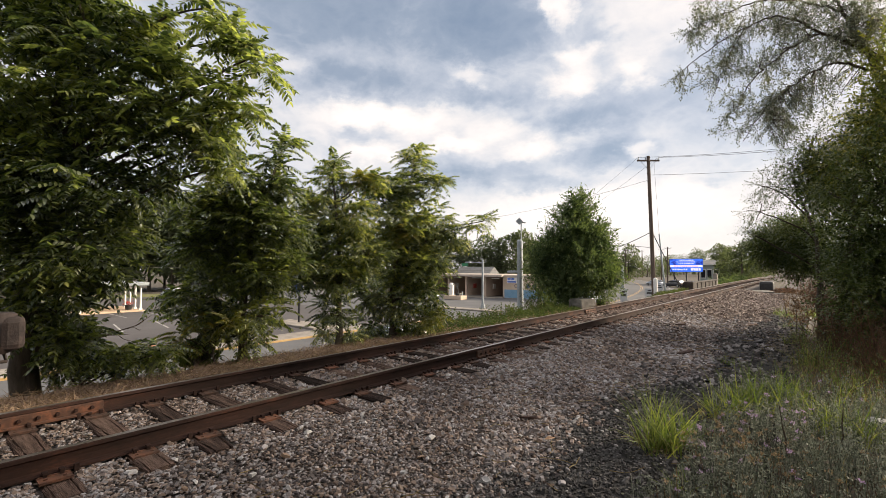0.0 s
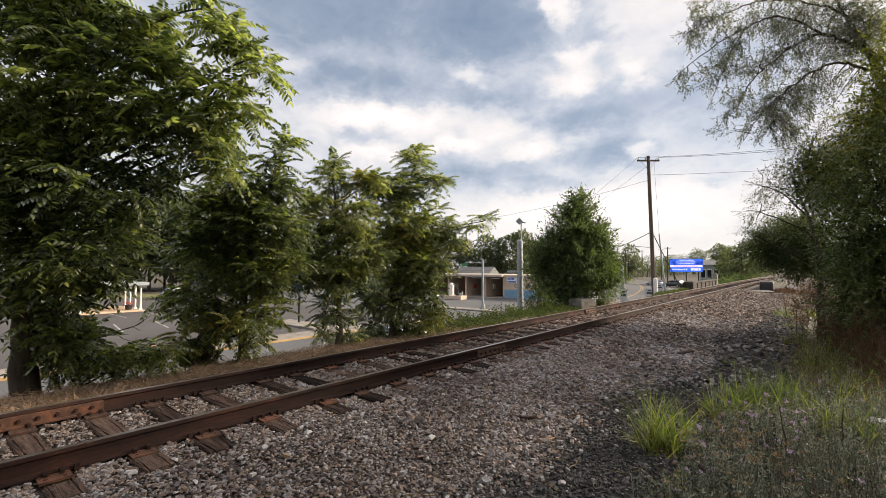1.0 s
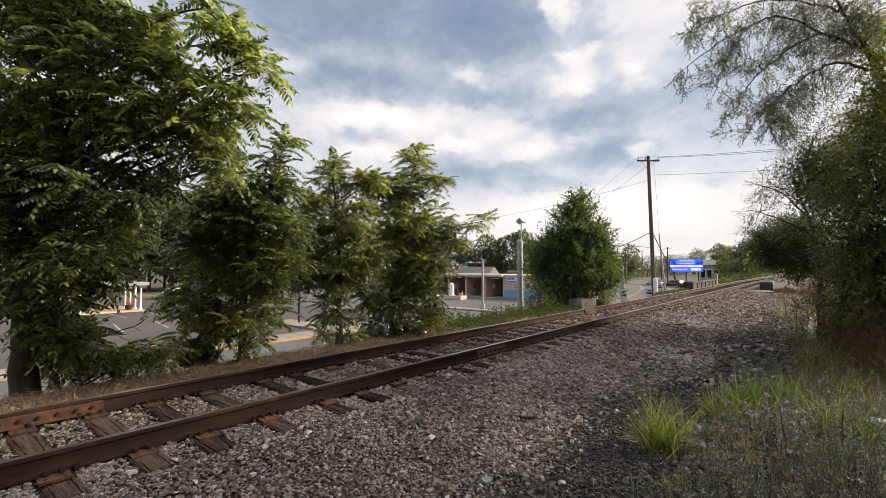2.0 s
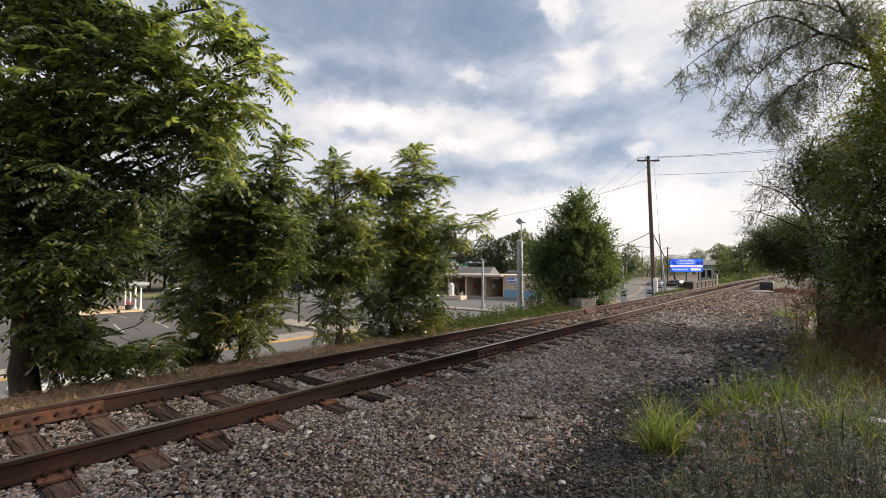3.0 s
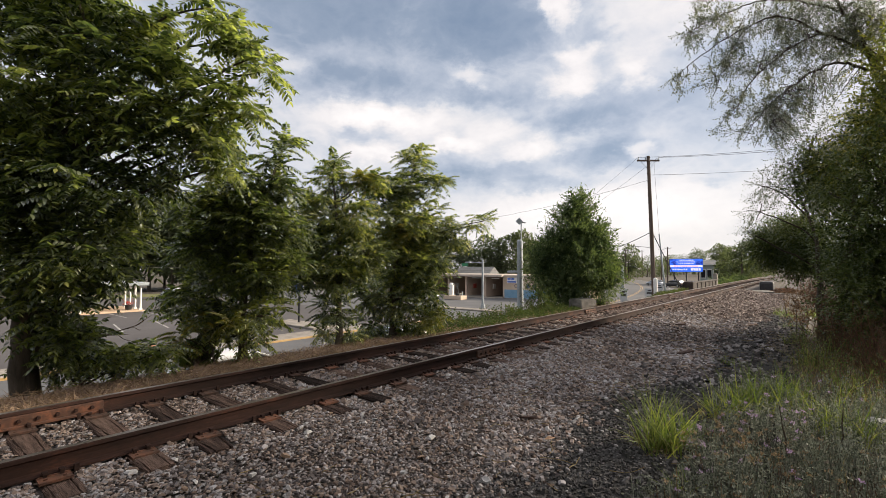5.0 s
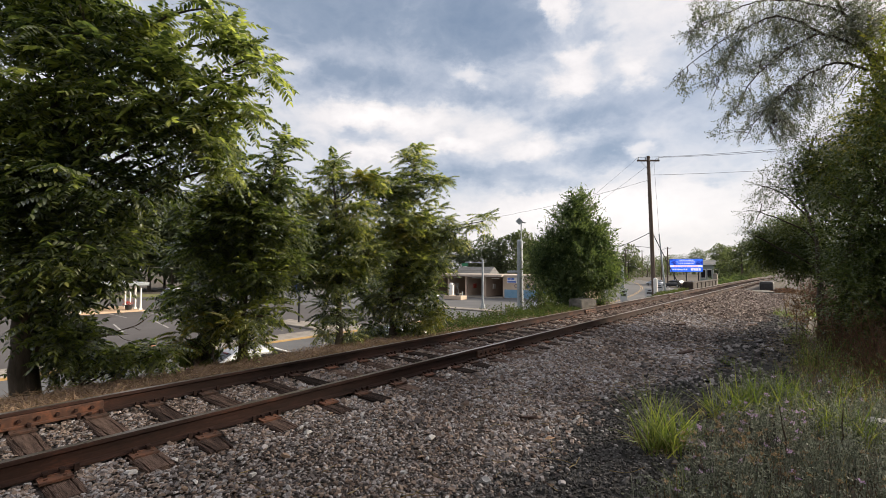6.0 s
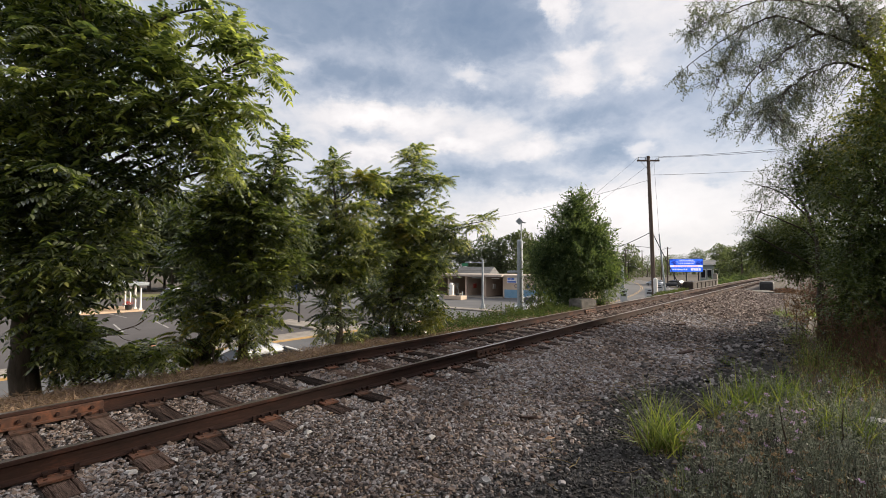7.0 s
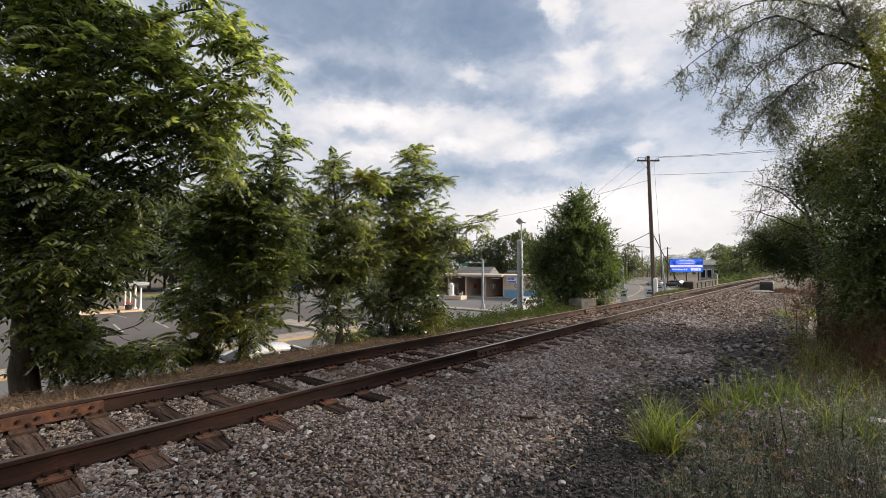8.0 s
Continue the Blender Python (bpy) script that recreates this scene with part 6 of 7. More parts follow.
GREEN_WALL = material("grey_green_siding", [(0.22, 0.27, 0.26), (0.30, 0.35, 0.34)], 1.0, 0.7, 0, 12, 0.1, 20)
GREY_ROOF = material("grey_roof", [(0.09, 0.095, 0.10), (0.15, 0.155, 0.16)], 0.8, 0.8, 0, 12, 0.2, 20)
WHITE_SIDING = material("white_siding", [(0.5, 0.5, 0.48), (0.66, 0.65, 0.62)], 1.0, 0.7, 0, 12, 0.1, 20)
shed(-20.5, 142, 7.5, 10, 5.4, 10, GREEN_WALL, GREY_ROOF, "low grey-green commercial building with a grey roof", 5)
shed(-64, 88, 8, 7, 3.0, 15, WHITE_SIDING, GREY_ROOF, "pale gabled house behind the car wash", 3, "house", 1.7)


# ---- car wash ----
def car_wash():
    ob = thing("car_wash", "low beige flat-roofed car wash with open bays and a blue band", "building", "", pose(0, 0, LOW))
    yf, d, h = 56.3, 8.5, 3.42
    piers = [-56.0, -52.7, -49.3, -45.75, -42.2, -38.5, -35.2]
    part("back_wall", boxed(-56, yf + d, 0, -24.0, yf + d + 0.25, h - 0.3), M["beige_wall"], ob)
    part("floor_slab", boxed(-56, yf - 2.6, 0.028, -35.2, yf + d, 0.07), M["concrete"], ob)
    for i, x in enumerate(piers):
        part("pier", boxed(x - 0.16, yf, 0.07, x + 0.16, yf + d - 0.003, h - 0.35, bevel=0.02), M["bay_wall"] if i < len(piers) - 1 else M["beige_wall"], ob)
    part("front_wall", boxed(-35.03, yf - 0.1, 0, -24.0, yf + 0.2, h - 0.35), M["beige_wall"], ob)
    part("blue_band", boxed(-35.02, yf - 0.106, 0.05, -24.0, yf - 0.101, 1.25), M["blue_band"], ob, "blue painted lower wall")
    part("side_wall", boxed(-24.25, yf + 0.205, 0, -24.0, yf + d, h - 0.35), M["beige_wall"], ob)
    for i in range(len(piers) - 1):
        a, b = piers[i] + 0.16, piers[i + 1] - 0.16
        part("bay_back", boxed(a, yf + d - 0.35, 0.07, b, yf + d - 0.05, h - 0.36), M["bay_wall"], ob)
        lamp = part("bay_light", boxed(a + 0.8, yf + 0.25, h - 0.62, b - 0.8, yf + 0.42, h - 0.5, bevel=0.02), M["white_metal"], ob)
        part("wash_hose", tube_mesh("hose", [(b - 0.12, yf + 3.0, 2.4), (b - 0.2, yf + 2.7, 1.6), (b - 0.14, yf + 2.5, 0.7), (b - 0.18, yf + 2.9, 1.3)], 0.03, 6), M["dark_metal"], ob)
        part("control_box", boxed(a + 0.003, yf + 1.8, 1.2, a + 0.22, yf + 2.4, 1.9, bevel=0.02), M["red_paint"] if i == 4 else M["white_metal"], ob, "red control box" if i == 4 else "")
    part("roof", boxed(-56.6, yf - 0.9, h - 0.34, -35.0, yf + d + 0.6, h, bevel=0.03), M["fascia"], ob)
    part("roof", boxed(-34.995, yf - 0.25, h - 0.34, -23.8, yf + d + 0.6, h - 0.06, bevel=0.03), M["fascia"], ob)
    sign = part("sign", boxed(-34.55, yf - 0.16, 2.2, -32.9, yf - 0.105, 3.0, bevel=0.02), M["white_metal"], ob, "small blue and white sign")
    for x0, x1, z0, z1 in ((-34.45, -33.9, 2.68, 2.95), (-33.8, -33.3, 2.68, 2.95), (-34.45, -33.0, 2.28, 2.55)):
        part("panel", boxed(x0, yf - 0.176, z0, x1, yf - 0.163, z1), M["sign_blue"], sign)
    for i, ch in enumerate("CA"):
        cu = bpy.data.curves.new("letter", "FONT")
        cu.body, cu.size, cu.extrude = ch, 0.75, 0.01
        me_ob = bpy.data.objects.new("tmp", cu)
        scene.collection.objects.link(me_ob)
        bpy.context.view_layer.update()
        me = bpy.data.meshes.new_from_object(me_ob.evaluated_get(bpy.context.evaluated_depsgraph_get()))
        bpy.data.objects.remove(me_ob)
        o = part("letter", me, M["letter"], ob)
        o.matrix_basis = pose(-33.35 + i * 0.62, yf - 0.115, 1.55, 90, 0, 0)
    for i in range(4):
        part("letter_bar", boxed(-31.4 + i * 1.0, yf - 0.12, 1.55, -30.85 + i * 1.0, yf - 0.103, 2.08), M["letter"], ob)
    # vacuum stand on its island
    v = thing("vacuum_stand", "pale vacuum stand on a beige kerbed island", "vacuum", "", pose(-39.2, 48.9, LOW + 0.03))
    part("island", boxed(-0.9, -0.7, 0, 2.2, 0.7, 0.55, bevel=0.05), M["beige_wall"], v)
    bm = bmesh.new()
    cylinder(bm, 0, 0, 0.55, 2.0, 0.38, 0.38, 18)
    cylinder(bm, 0, 0, 2.0, 2.3, 0.38, 0.16, 18)
    part("drum", bm, M["white_metal"], v)
    part("hose", tube_mesh("hose", [(0.3, 0, 2.0), (0.9, 0, 2.3), (1.2, 0, 1.4), (1.3, 0, 0.62)], 0.05, 7), M["dark_metal"], v)
    part("bin", boxed(1.0, -0.3, 0.55, 1.6, 0.3, 0.85, bevel=0.04), M["dark_metal"], v)
    part("post", boxed(1.9, -0.06, 0.55, 2.0, 0.06, 1.2, bevel=0.01), M["galv"], v)


M["red_paint"] = material("red_paint", [(0.35, 0.03, 0.02), (0.5, 0.05, 0.03)], 3.0, 0.5, 0, 20, 0.0)
M["sign_blue"] = material("sign_blue", [(0.06, 0.12, 0.42), (0.09, 0.17, 0.5)], 3.0, 0.5, 0, 20, 0.0)
M["letter"] = material("dark_blue_letter", [(0.06, 0.09, 0.14), (0.10, 0.13, 0.18)], 3.0, 0.6, 0, 20, 0.0)
car_wash()


# ---- porch in the car park ----
def porch():
    ob = thing("porch", "small porch with white columns on a beige slab", "porch", "", pose(-53.5, 14.2, LOW, 0, 0, 0))
    part("floor_slab", boxed(-6.5, -4.5, 0, 1.2, 1.2, 0.16, bevel=0.03), M["tan_slab"], ob)
    for x, y in ((0.8, 0.9), (-0.9, 0.9), (-2.6, 0.9), (-4.3, 0.9), (0.8, -4.0), (-4.3, -4.0)):
        bm = bmesh.new()
        box(bm, x - 0.14, y - 0.14, 0.16, x + 0.14, y + 0.14, 0.34, bevel=0.02)
        cylinder(bm, x, y, 0.34, 2.5, 0.10, 0.09, 16)
        box(bm, x - 0.13, y - 0.13, 2.5, x + 0.13, y + 0.13, 2.62, bevel=0.02)
        part("column", bm, M["white_metal"], ob)
    part("roof", boxed(-7, -5, 2.62, 1.3, 1.5, 2.95, bevel=0.05), M["galv"], ob)
    pot = thing("flower_pot", "dark planter with red flowers on the porch", "planter", "", pose(-53.9, 14.4, LOW + 0.16))
    part("pot", cylinder(bmesh.new(), 0, 0, 0, 0.5, 0.25, 0.36, 16), M["dark_metal"], pot)
    n = 120
    pos = rng.normal(0, 0.2, (n, 3)) * [1, 1, 0.6] + [0, 0, 0.65]
    part("flowers", raw_mesh("flowers", *scatter(*LEAFLET, pos, spun(n, unit(n), unit(n)), rng.uniform(0.08, 0.16, n))), M["red_paint"], pot)


M["tan_slab"] = material("tan_concrete", [(0.42, 0.30, 0.20), (0.52, 0.39, 0.28)], 1.0, 0.85, 0, 20, 0.1, 30)
porch()
post = thing("sign_post", "dark post with a white and blue sign on a kerbed island", "sign", "", pose(-31.0, 19.6, LOW + 0.16, 0, 0, 30))
part("post", boxed(-0.07, -0.07, 0, 0.07, 0.07, 3.4, bevel=0.01), M["dark_metal"], post)
plate = part("plate", boxed(-0.42, -0.13, 2.35, 0.42, -0.075, 3.65, bevel=0.02), M["white_metal"], post)
part("panel", boxed(-0.36, -0.145, 2.45, 0.36, -0.132, 3.0), M["sign_blue"], plate)
planter = thing("planter", "terracotta planter on the pavement", "planter", "", pose(-25.6, 7.9, LOW + 0.15))
part("pot", cylinder(bmesh.new(), 0, 0, 0, 0.42, 0.15, 0.2, 18), material("terracotta", [(0.40, 0.19, 0.12), (0.52, 0.27, 0.18)], 3.0, 0.85, 0, 30, 0.1, 40), planter)
n = 60
part("plant", raw_mesh("plant", *scatter(*LEAFLET, rng.normal(0, 0.08, (n, 3)) + [0, 0, 0.52], spun(n, unit(n) + [0, 0, 0.6], unit(n)), rng.uniform(0.1, 0.2, n))), LEAF["oval"], planter)


# ---- vehicles ----
def loft(sections, close=True):
    """A skin over cross-sections with equal numbers of points."""
    bm = bmesh.new()
    rings = [[bm.verts.new(p) for p in s] for s in sections]
    n = len(rings[0])
    for a, b in zip(rings, rings[1:]):
        for i in range(n):
            k = (i + 1) % n
            bm.faces.new((a[i], a[k], b[k], b[i]))
    bm.faces.new(list(reversed(rings[0])))
    bm.faces.new(rings[-1])
    bmesh.ops.recalc_face_normals(bm, faces=bm.faces)
    for f in bm.faces:
        f.smooth = True
    return bm


def ring(y, w, z0, z1, tuck=0.88, k=0.75):
    """A rounded cross-section of a car body at y: half width w, from z0 to z1."""
    zm = z0 + (z1 - z0) * 0.45
    half = [(w * 0.80, z0), (w * 0.95, z0 + 0.06), (w, zm), (w * 0.985, z1 - (z1 - z0) * 0.22), (w * tuck, z1 - 0.02), (w * k * 0.7, z1)]
    return [(x, y, z) for x, z in half] + [(-x, y, z) for x, z in reversed(half)]


def car(paint, label, m, tall=0.0):
    ob = thing("car", label, "car", "cars on the street", m)
    body = loft([ring(-2.28, 0.62, 0.42, 0.72), ring(-2.2, 0.80, 0.30, 0.93), ring(-1.9, 0.87, 0.22, 1.04 + tall * 0.4), ring(-1.2, 0.90, 0.20, 1.07 + tall * 0.4), ring(0.0, 0.90, 0.20, 1.06 + tall * 0.4), ring(0.9, 0.90, 0.20, 1.03 + tall * 0.3),
                 ring(1.4, 0.88, 0.21, 0.90 + tall * 0.3), ring(2.0, 0.83, 0.24, 0.80 + tall * 0.3), ring(2.25, 0.70, 0.32, 0.68 + tall * 0.2), ring(2.32, 0.52, 0.40, 0.58)])
    shell = part("body", body, paint, ob)
    z1 = 1.45 + tall

    def cab(y, w, z):
        return [(w * 1.12, y, z - 0.21), (w * 1.04, y, z - 0.09), (w * 0.84, y, z), (w * 0.4, y, z + 0.05), (-w * 0.4, y, z + 0.05), (-w * 0.84, y, z), (-w * 1.04, y, z - 0.09), (-w * 1.12, y, z - 0.21)]
    back = -1.75 if tall else -1.15
    roof = loft([cab(back - 0.05, 0.58, z1 - 0.09), cab(back + 0.25, 0.62, z1 - 0.02), cab(-0.35, 0.64, z1), cab(0.1, 0.62, z1 - 0.02), cab(0.32, 0.58, z1 - 0.08)])
    part("roof", roof, paint, ob)
    # glazed cabin between the body and the roof
    zb = 1.04 + tall * 0.45
    tail = -1.98 if tall else -1.95
    zt = z1 - 0.08
    panes = [("windshield", ((0.80, 1.12, zb), (-0.80, 1.12, zb), (-0.585, 0.28, zt), (0.585, 0.28, zt))),
             ("rear_window", ((-0.80, tail, zb), (0.80, tail, zb), (0.585, back, zt), (-0.585, back, zt)))]
    for q in (-1, 1):
        for y0, y1, y2, y3 in ((tail, -0.32, -0.36, back), (-0.32, 1.12, 0.28, -0.36)):
            panes.append(("side_window", ((q * 0.80, y0, zb), (q * 0.80, y1, zb), (q * 0.585, y2, zt), (q * 0.585, y3, zt))))
    inside = Vector((0, -0.4, zb))
    for name, corners in panes:
        bm = bmesh.new()
        face = bm.faces.new([bm.verts.new(p) for p in corners])
        face.normal_update()
        if face.normal.dot(face.calc_center_median() - inside) < 0:
            face.normal_flip()
        part(name, bm, M["glass"], ob, "dark tinted car glass")
    for s in (-1, 1):
        for (ya, za), (yb, zc), r in (((1.15, zb - 0.02), (0.28, z1 - 0.08), 0.05), ((-0.32, zb - 0.02), (-0.36, z1 - 0.08), 0.05), ((tail + 0.1, zb - 0.02), (back + 0.1, z1 - 0.08), 0.12)):
            part("pillar", tube_mesh("pillar", [(s * 0.81, ya, za), (s * 0.59, yb, zc)], r, 6), paint, ob)
        part("mirror", boxed(s * 0.93 - 0.09, 0.72, 0.93, s * 0.93 + 0.09, 0.84, 1.06, bevel=0.03), paint, ob)
        part("taillight", boxed(s * 0.62 - 0.16, -2.27, 0.66, s * 0.62 + 0.16, -2.16, 0.86, bevel=0.03), M["red_lens"], ob, "red tail lamp")
        part("headlight", boxed(s * 0.60 - 0.17, 2.10, 0.56, s * 0.60 + 0.17, 2.26, 0.70, bevel=0.04), M["clear_lens"], ob, "clear head lamp")
        for y in (-1.4, 1.42):
            bm = bmesh.new()
            bmesh.ops.create_cone(bm, cap_ends=True, segments=24, radius1=0.325, radius2=0.325, depth=0.21, matrix=Matrix.Translation((s * 0.80, y, 0.325)) @ Matrix.Rotation(radians(90), 4, "Y"))
            bmesh.ops.bevel(bm, geom=[e for e in bm.edges if len(e.link_faces) == 2 and e.calc_face_angle(0) > 1], offset=0.03, segments=2, affect="EDGES")
            wheel = part("wheel", bm, M["tyre"], ob, "black rubber tyre")
            bm = bmesh.new()
            bmesh.ops.create_cone(bm, cap_ends=True, segments=16, radius1=0.21, radius2=0.19, depth=0.03, matrix=Matrix.Translation((s * 0.905, y, 0.325)) @ Matrix.Rotation(radians(90 * s), 4, "Y"))
            part("rim", bm, M["rim"], wheel)
    part("bumper", boxed(-0.72, -2.32, 0.32, 0.72, -2.2, 0.52, bevel=0.05), paint, ob)
    part("brake_lamp", boxed(-0.16, back - 0.12, z1 - 0.13, 0.16, back - 0.05, z1 - 0.09, bevel=0.01), M["red_lens"], ob, "small red brake lamp")
    return ob


WHITE_PAINT = glossy_paint("white_car_paint", (0.50, 0.515, 0.54))
SILVER_PAINT = glossy_paint("silver_blue_car_paint", (0.42, 0.47, 0.55), 0.3, 0.3)
DARK_PAINT = glossy_paint("dark_grey_car_paint", (0.035, 0.037, 0.042))
STREET = LOW + 0.035
white_car = car(WHITE_PAINT, "white sedan driving along the street below the embankment", pose(-16.2, -7, STREET))
waiting_car = car(SILVER_PAINT, "silver-blue sedan waiting in the street behind trees", pose(-16.3, 15.8, STREET))
oncoming_car = car(WHITE_PAINT, "white tall hatchback driving along the street", pose(-21.0, 61, STREET, 0, 0, 180), 0.18)
following_car = car(SILVER_PAINT, "silver-blue sedan following along the street", pose(-21.0, 69, STREET, 0, 0, 180))
for i, (x, y, rz, pm, lab) in enumerate(((-24.5, 112, 70, DARK_PAINT, "dark grey parked car outside a shop"), (-21.5, 113, 70, DARK_PAINT, "dark parked hatchback outside a shop"), (-18.6, 116, 80, WHITE_PAINT, "white parked car outside a shop"),
                                         (-30.0, 118, 60, SILVER_PAINT, "silver parked car outside a shop"), (-70, 24, 95, WHITE_PAINT, "white car parked at the far side of the car park"), (-72, 33, 95, DARK_PAINT, "dark car parked at the far side of the car park"))):
    car(pm, lab, pose(x, y, LOW + 0.03, 0, 0, rz), 0.15 if i % 2 == 0 else 0.0)


def wagon():
    """The tail end of a freight wagon, just leaving."""
    ob = thing("freight_wagon", "rust-brown flat freight wagon with a coupler at its tail", "railway wagon", "", pose(0, 0, 0))
    mid = (NEAR_RAIL + FAR_RAIL) / 2
    steel = M["coupler"]
    # coupler head: shank, knuckle and guard arm
    bm = boxed(mid - 0.10, -1.0, 0.76, mid + 0.10, -0.18, 0.96, bevel=0.03)
    part("shank", bm, steel, ob)
    head = part("coupler", loft([[(mid - 0.15, -0.25, 0.74), (mid + 0.15, -0.25, 0.74), (mid + 0.15, -0.25, 1.0), (mid - 0.15, -0.25, 1.0)],
                                 [(mid - 0.20, -0.14, 0.70), (mid + 0.19, -0.14, 0.70), (mid + 0.19, -0.14, 1.03), (mid - 0.20, -0.14, 1.03)],
                                 [(mid - 0.21, -0.04, 0.71), (mid + 0.06, -0.04, 0.71), (mid + 0.06, -0.04, 1.02), (mid - 0.21, -0.04, 1.02)]]), steel, ob, "heavy rusty steel coupler head")
    part("knuckle", boxed(mid + 0.02, -0.16, 0.73, mid + 0.2, 0.0, 1.0, bevel=0.045), steel, head)
    part("guard_arm", boxed(mid - 0.24, -0.14, 0.74, mid - 0.12, 0.0, 0.98, bevel=0.03), steel, head)
    part("lock_lifter", tube_mesh("lifter", [(mid + 0.03, -0.12, 0.72), (mid + 0.05, -0.1, 0.62), (mid + 0.3, -0.5, 0.66)], 0.015, 6), steel, head)
    part("end_sill", boxed(mid - 1.45, -1.35, 0.72, mid + 1.45, -1.0, 1.12, bevel=0.03), M["rust"], ob)
    part("deck", boxed(mid - 1.5, -16.5, 1.12, mid + 1.5, -1.0, 1.24, bevel=0.02), M["tie"], ob)
    for x in (mid - 1.38, mid + 1.2):
        part("side_sill", boxed(x, -16.2, 0.75, x + 0.18, -1.36, 1.115, bevel=0.02), M["rust"], ob)
    part("centre_sill", boxed(mid - 0.3, -16.2, 0.6, mid + 0.3, -1.36, 1.115, bevel=0.02), M["rust"], ob)
    for yc in (-3.0, -14.3):
        for x in (mid - 0.98, mid + 0.86):
            part("side_frame", boxed(x, yc - 1.2, 0.32, x + 0.12, yc + 1.2, 0.62, bevel=0.06), M["rust"], ob)
        for dy in (-0.88, 0.88):
            for x in (NEAR_RAIL, FAR_RAIL):
                bm = bmesh.new()
                bmesh.ops.create_cone(bm, cap_ends=True, segments=28, radius1=0.42, radius2=0.42, depth=0.12, matrix=Matrix.Translation((x, yc + dy, 0.42)) @ Matrix.Rotation(radians(90), 4, "Y"))
                part("wheel", bm, M["rust"], ob)
            part("axle", tube_mesh("axle", [(FAR_RAIL, yc + dy, 0.42), (NEAR_RAIL, yc + dy, 0.42)], 0.08, 10), M["rust"], ob)
        part("bolster", boxed(mid - 1.2, yc - 0.25, 0.5, mid + 1.2, yc + 0.25, 0.61, bevel=0.03), M["rust"], ob)
    return ob


M["coupler"] = material("worn_coupler_steel", [(0.018, 0.013, 0.012), (0.045, 0.032, 0.029), (0.09, 0.064, 0.056)], 9.0, 0.7, 0.1, 50, 0.4, 60)
train = wagon()


# ---- shrubs and litter ----
SHRUB_LOBES = [(-9.68, 3.75, -0.28, 0.25), (-9.84, 3.63, -0.39, 0.18), (-9.53, 3.87, -0.20, 0.18), (-9.43, 3.97, -0.39, 0.15), (-9.65, 3.79, -0.46, 0.18)]
tree("shrub", "small rounded dark-green shrub on the embankment edge", [(-9.00, 3.51, -0.54), (-9.58, 3.71, -0.29)], [0.03, 0.015], SHRUB_LOBES, "leaf", LEAF["hedge"], 0.085, 15000, 120, hollow=0.1)
GOLD_LOBES = [(-9.31, 3.39, 0.08, 0.14), (-9.09, 3.56, 0.19, 0.14), (-9.37, 3.35, -0.05, 0.09), (-8.51, 3.92, 0.37, 0.14), (-8.51, 8.24, 2.08, 0.33), (-8.10, 8.57, 2.31, 0.30), (-8.54, 7.09, 3.58, 0.14), (-7.95, 9.08, 0.11, 0.21)]
tree("tree", "thin compound-leaved sapling with yellow and orange fronds", [(-9.00, 3.85, -0.51), (-9.10, 3.83, 0.02), (-9.11, 3.67, 0.26)], [0.02, 0.015, 0.01], GOLD_LOBES[:4], "frond", LEAF["yellowed"], 0.38, 150, 5)
for lobe in GOLD_LOBES[4:]:
    v, f = scatter_fronds(*whorls(lobe[:3], lobe[3], 9, 5, 0.4)[1:])
    o = part("foliage", raw_mesh("foliage", v - np.array(fourth.matrix_basis.translation), f), LEAF["yellowed"], fourth, "yellowing fronds")
LOW_LOBES = [(-9.38, 1.91, -0.10, 0.25), (-9.02, 2.21, -0.15, 0.21), (-9.71, 1.64, -0.19, 0.23), (-8.77, 2.55, -0.15, 0.17), (-8.70, 2.73, -0.07, 0.13), (-9.55, 1.75, 0.14, 0.25), (-8.93, 2.41, -0.05, 0.15)]
tree("shrub", "low shoots of a compound-leaved shrub along the embankment edge", [(-9.20, 1.81, -0.68), (-9.20, 1.80, -0.10)], [0.02, 0.01], LOW_LOBES, "frond", LEAF["pinnate"], 0.42, 190, 7)

for i, (x, y, r) in enumerate(((-8.9, 61, 0.7), (-8.6, 66, 0.6), (-8.7, 72, 0.7), (-8.3, 80, 0.6), (-8.8, 58.5, 0.55))):
    z = float(ground_height(x, y))
    tree("shrub", "yellow-green wild shrub beyond the parapet", [(x, y, z - 0.1), (x, y, z + r)], [0.05, 0.02], [(x, y, z + r * 0.8, r), (x + 0.5, y + r, z + r * 0.6, r * 0.8)], "spray", LEAF["oval"], 0.6, 75, 30, group="wild shrubs")


def dead_sapling(x, y, h, seed, leafy, label):
    r = np.random.default_rng(seed)
    z = float(ground_height(x, y))
    ob = thing("dead_sapling", label, "sapling", "dead saplings", pose(x, y, z))
    part("stem", tube_mesh("stem", limb_path((0, 0, -0.05), (r.normal(0, 0.08), r.normal(0, 0.08), h), 7, 0, 0.02), np.linspace(0.011 if h < 0.7 else 0.02, 0.004, 7), 6), M["twig"], ob)
    if leafy:
        n = 160
        pos = r.normal(0, 0.12, (n, 3)) * [1, 1, 1.6] + [0, 0, h * 0.85]
        part("dead_leaves", raw_mesh("dead_leaves", *scatter(*LEAFLET, pos, spun(n, unit(n) - [0, 0, 0.5], unit(n)), r.uniform(0.04, 0.11, n))), LEAF["brownbrush"], ob, "brown dead leaves")


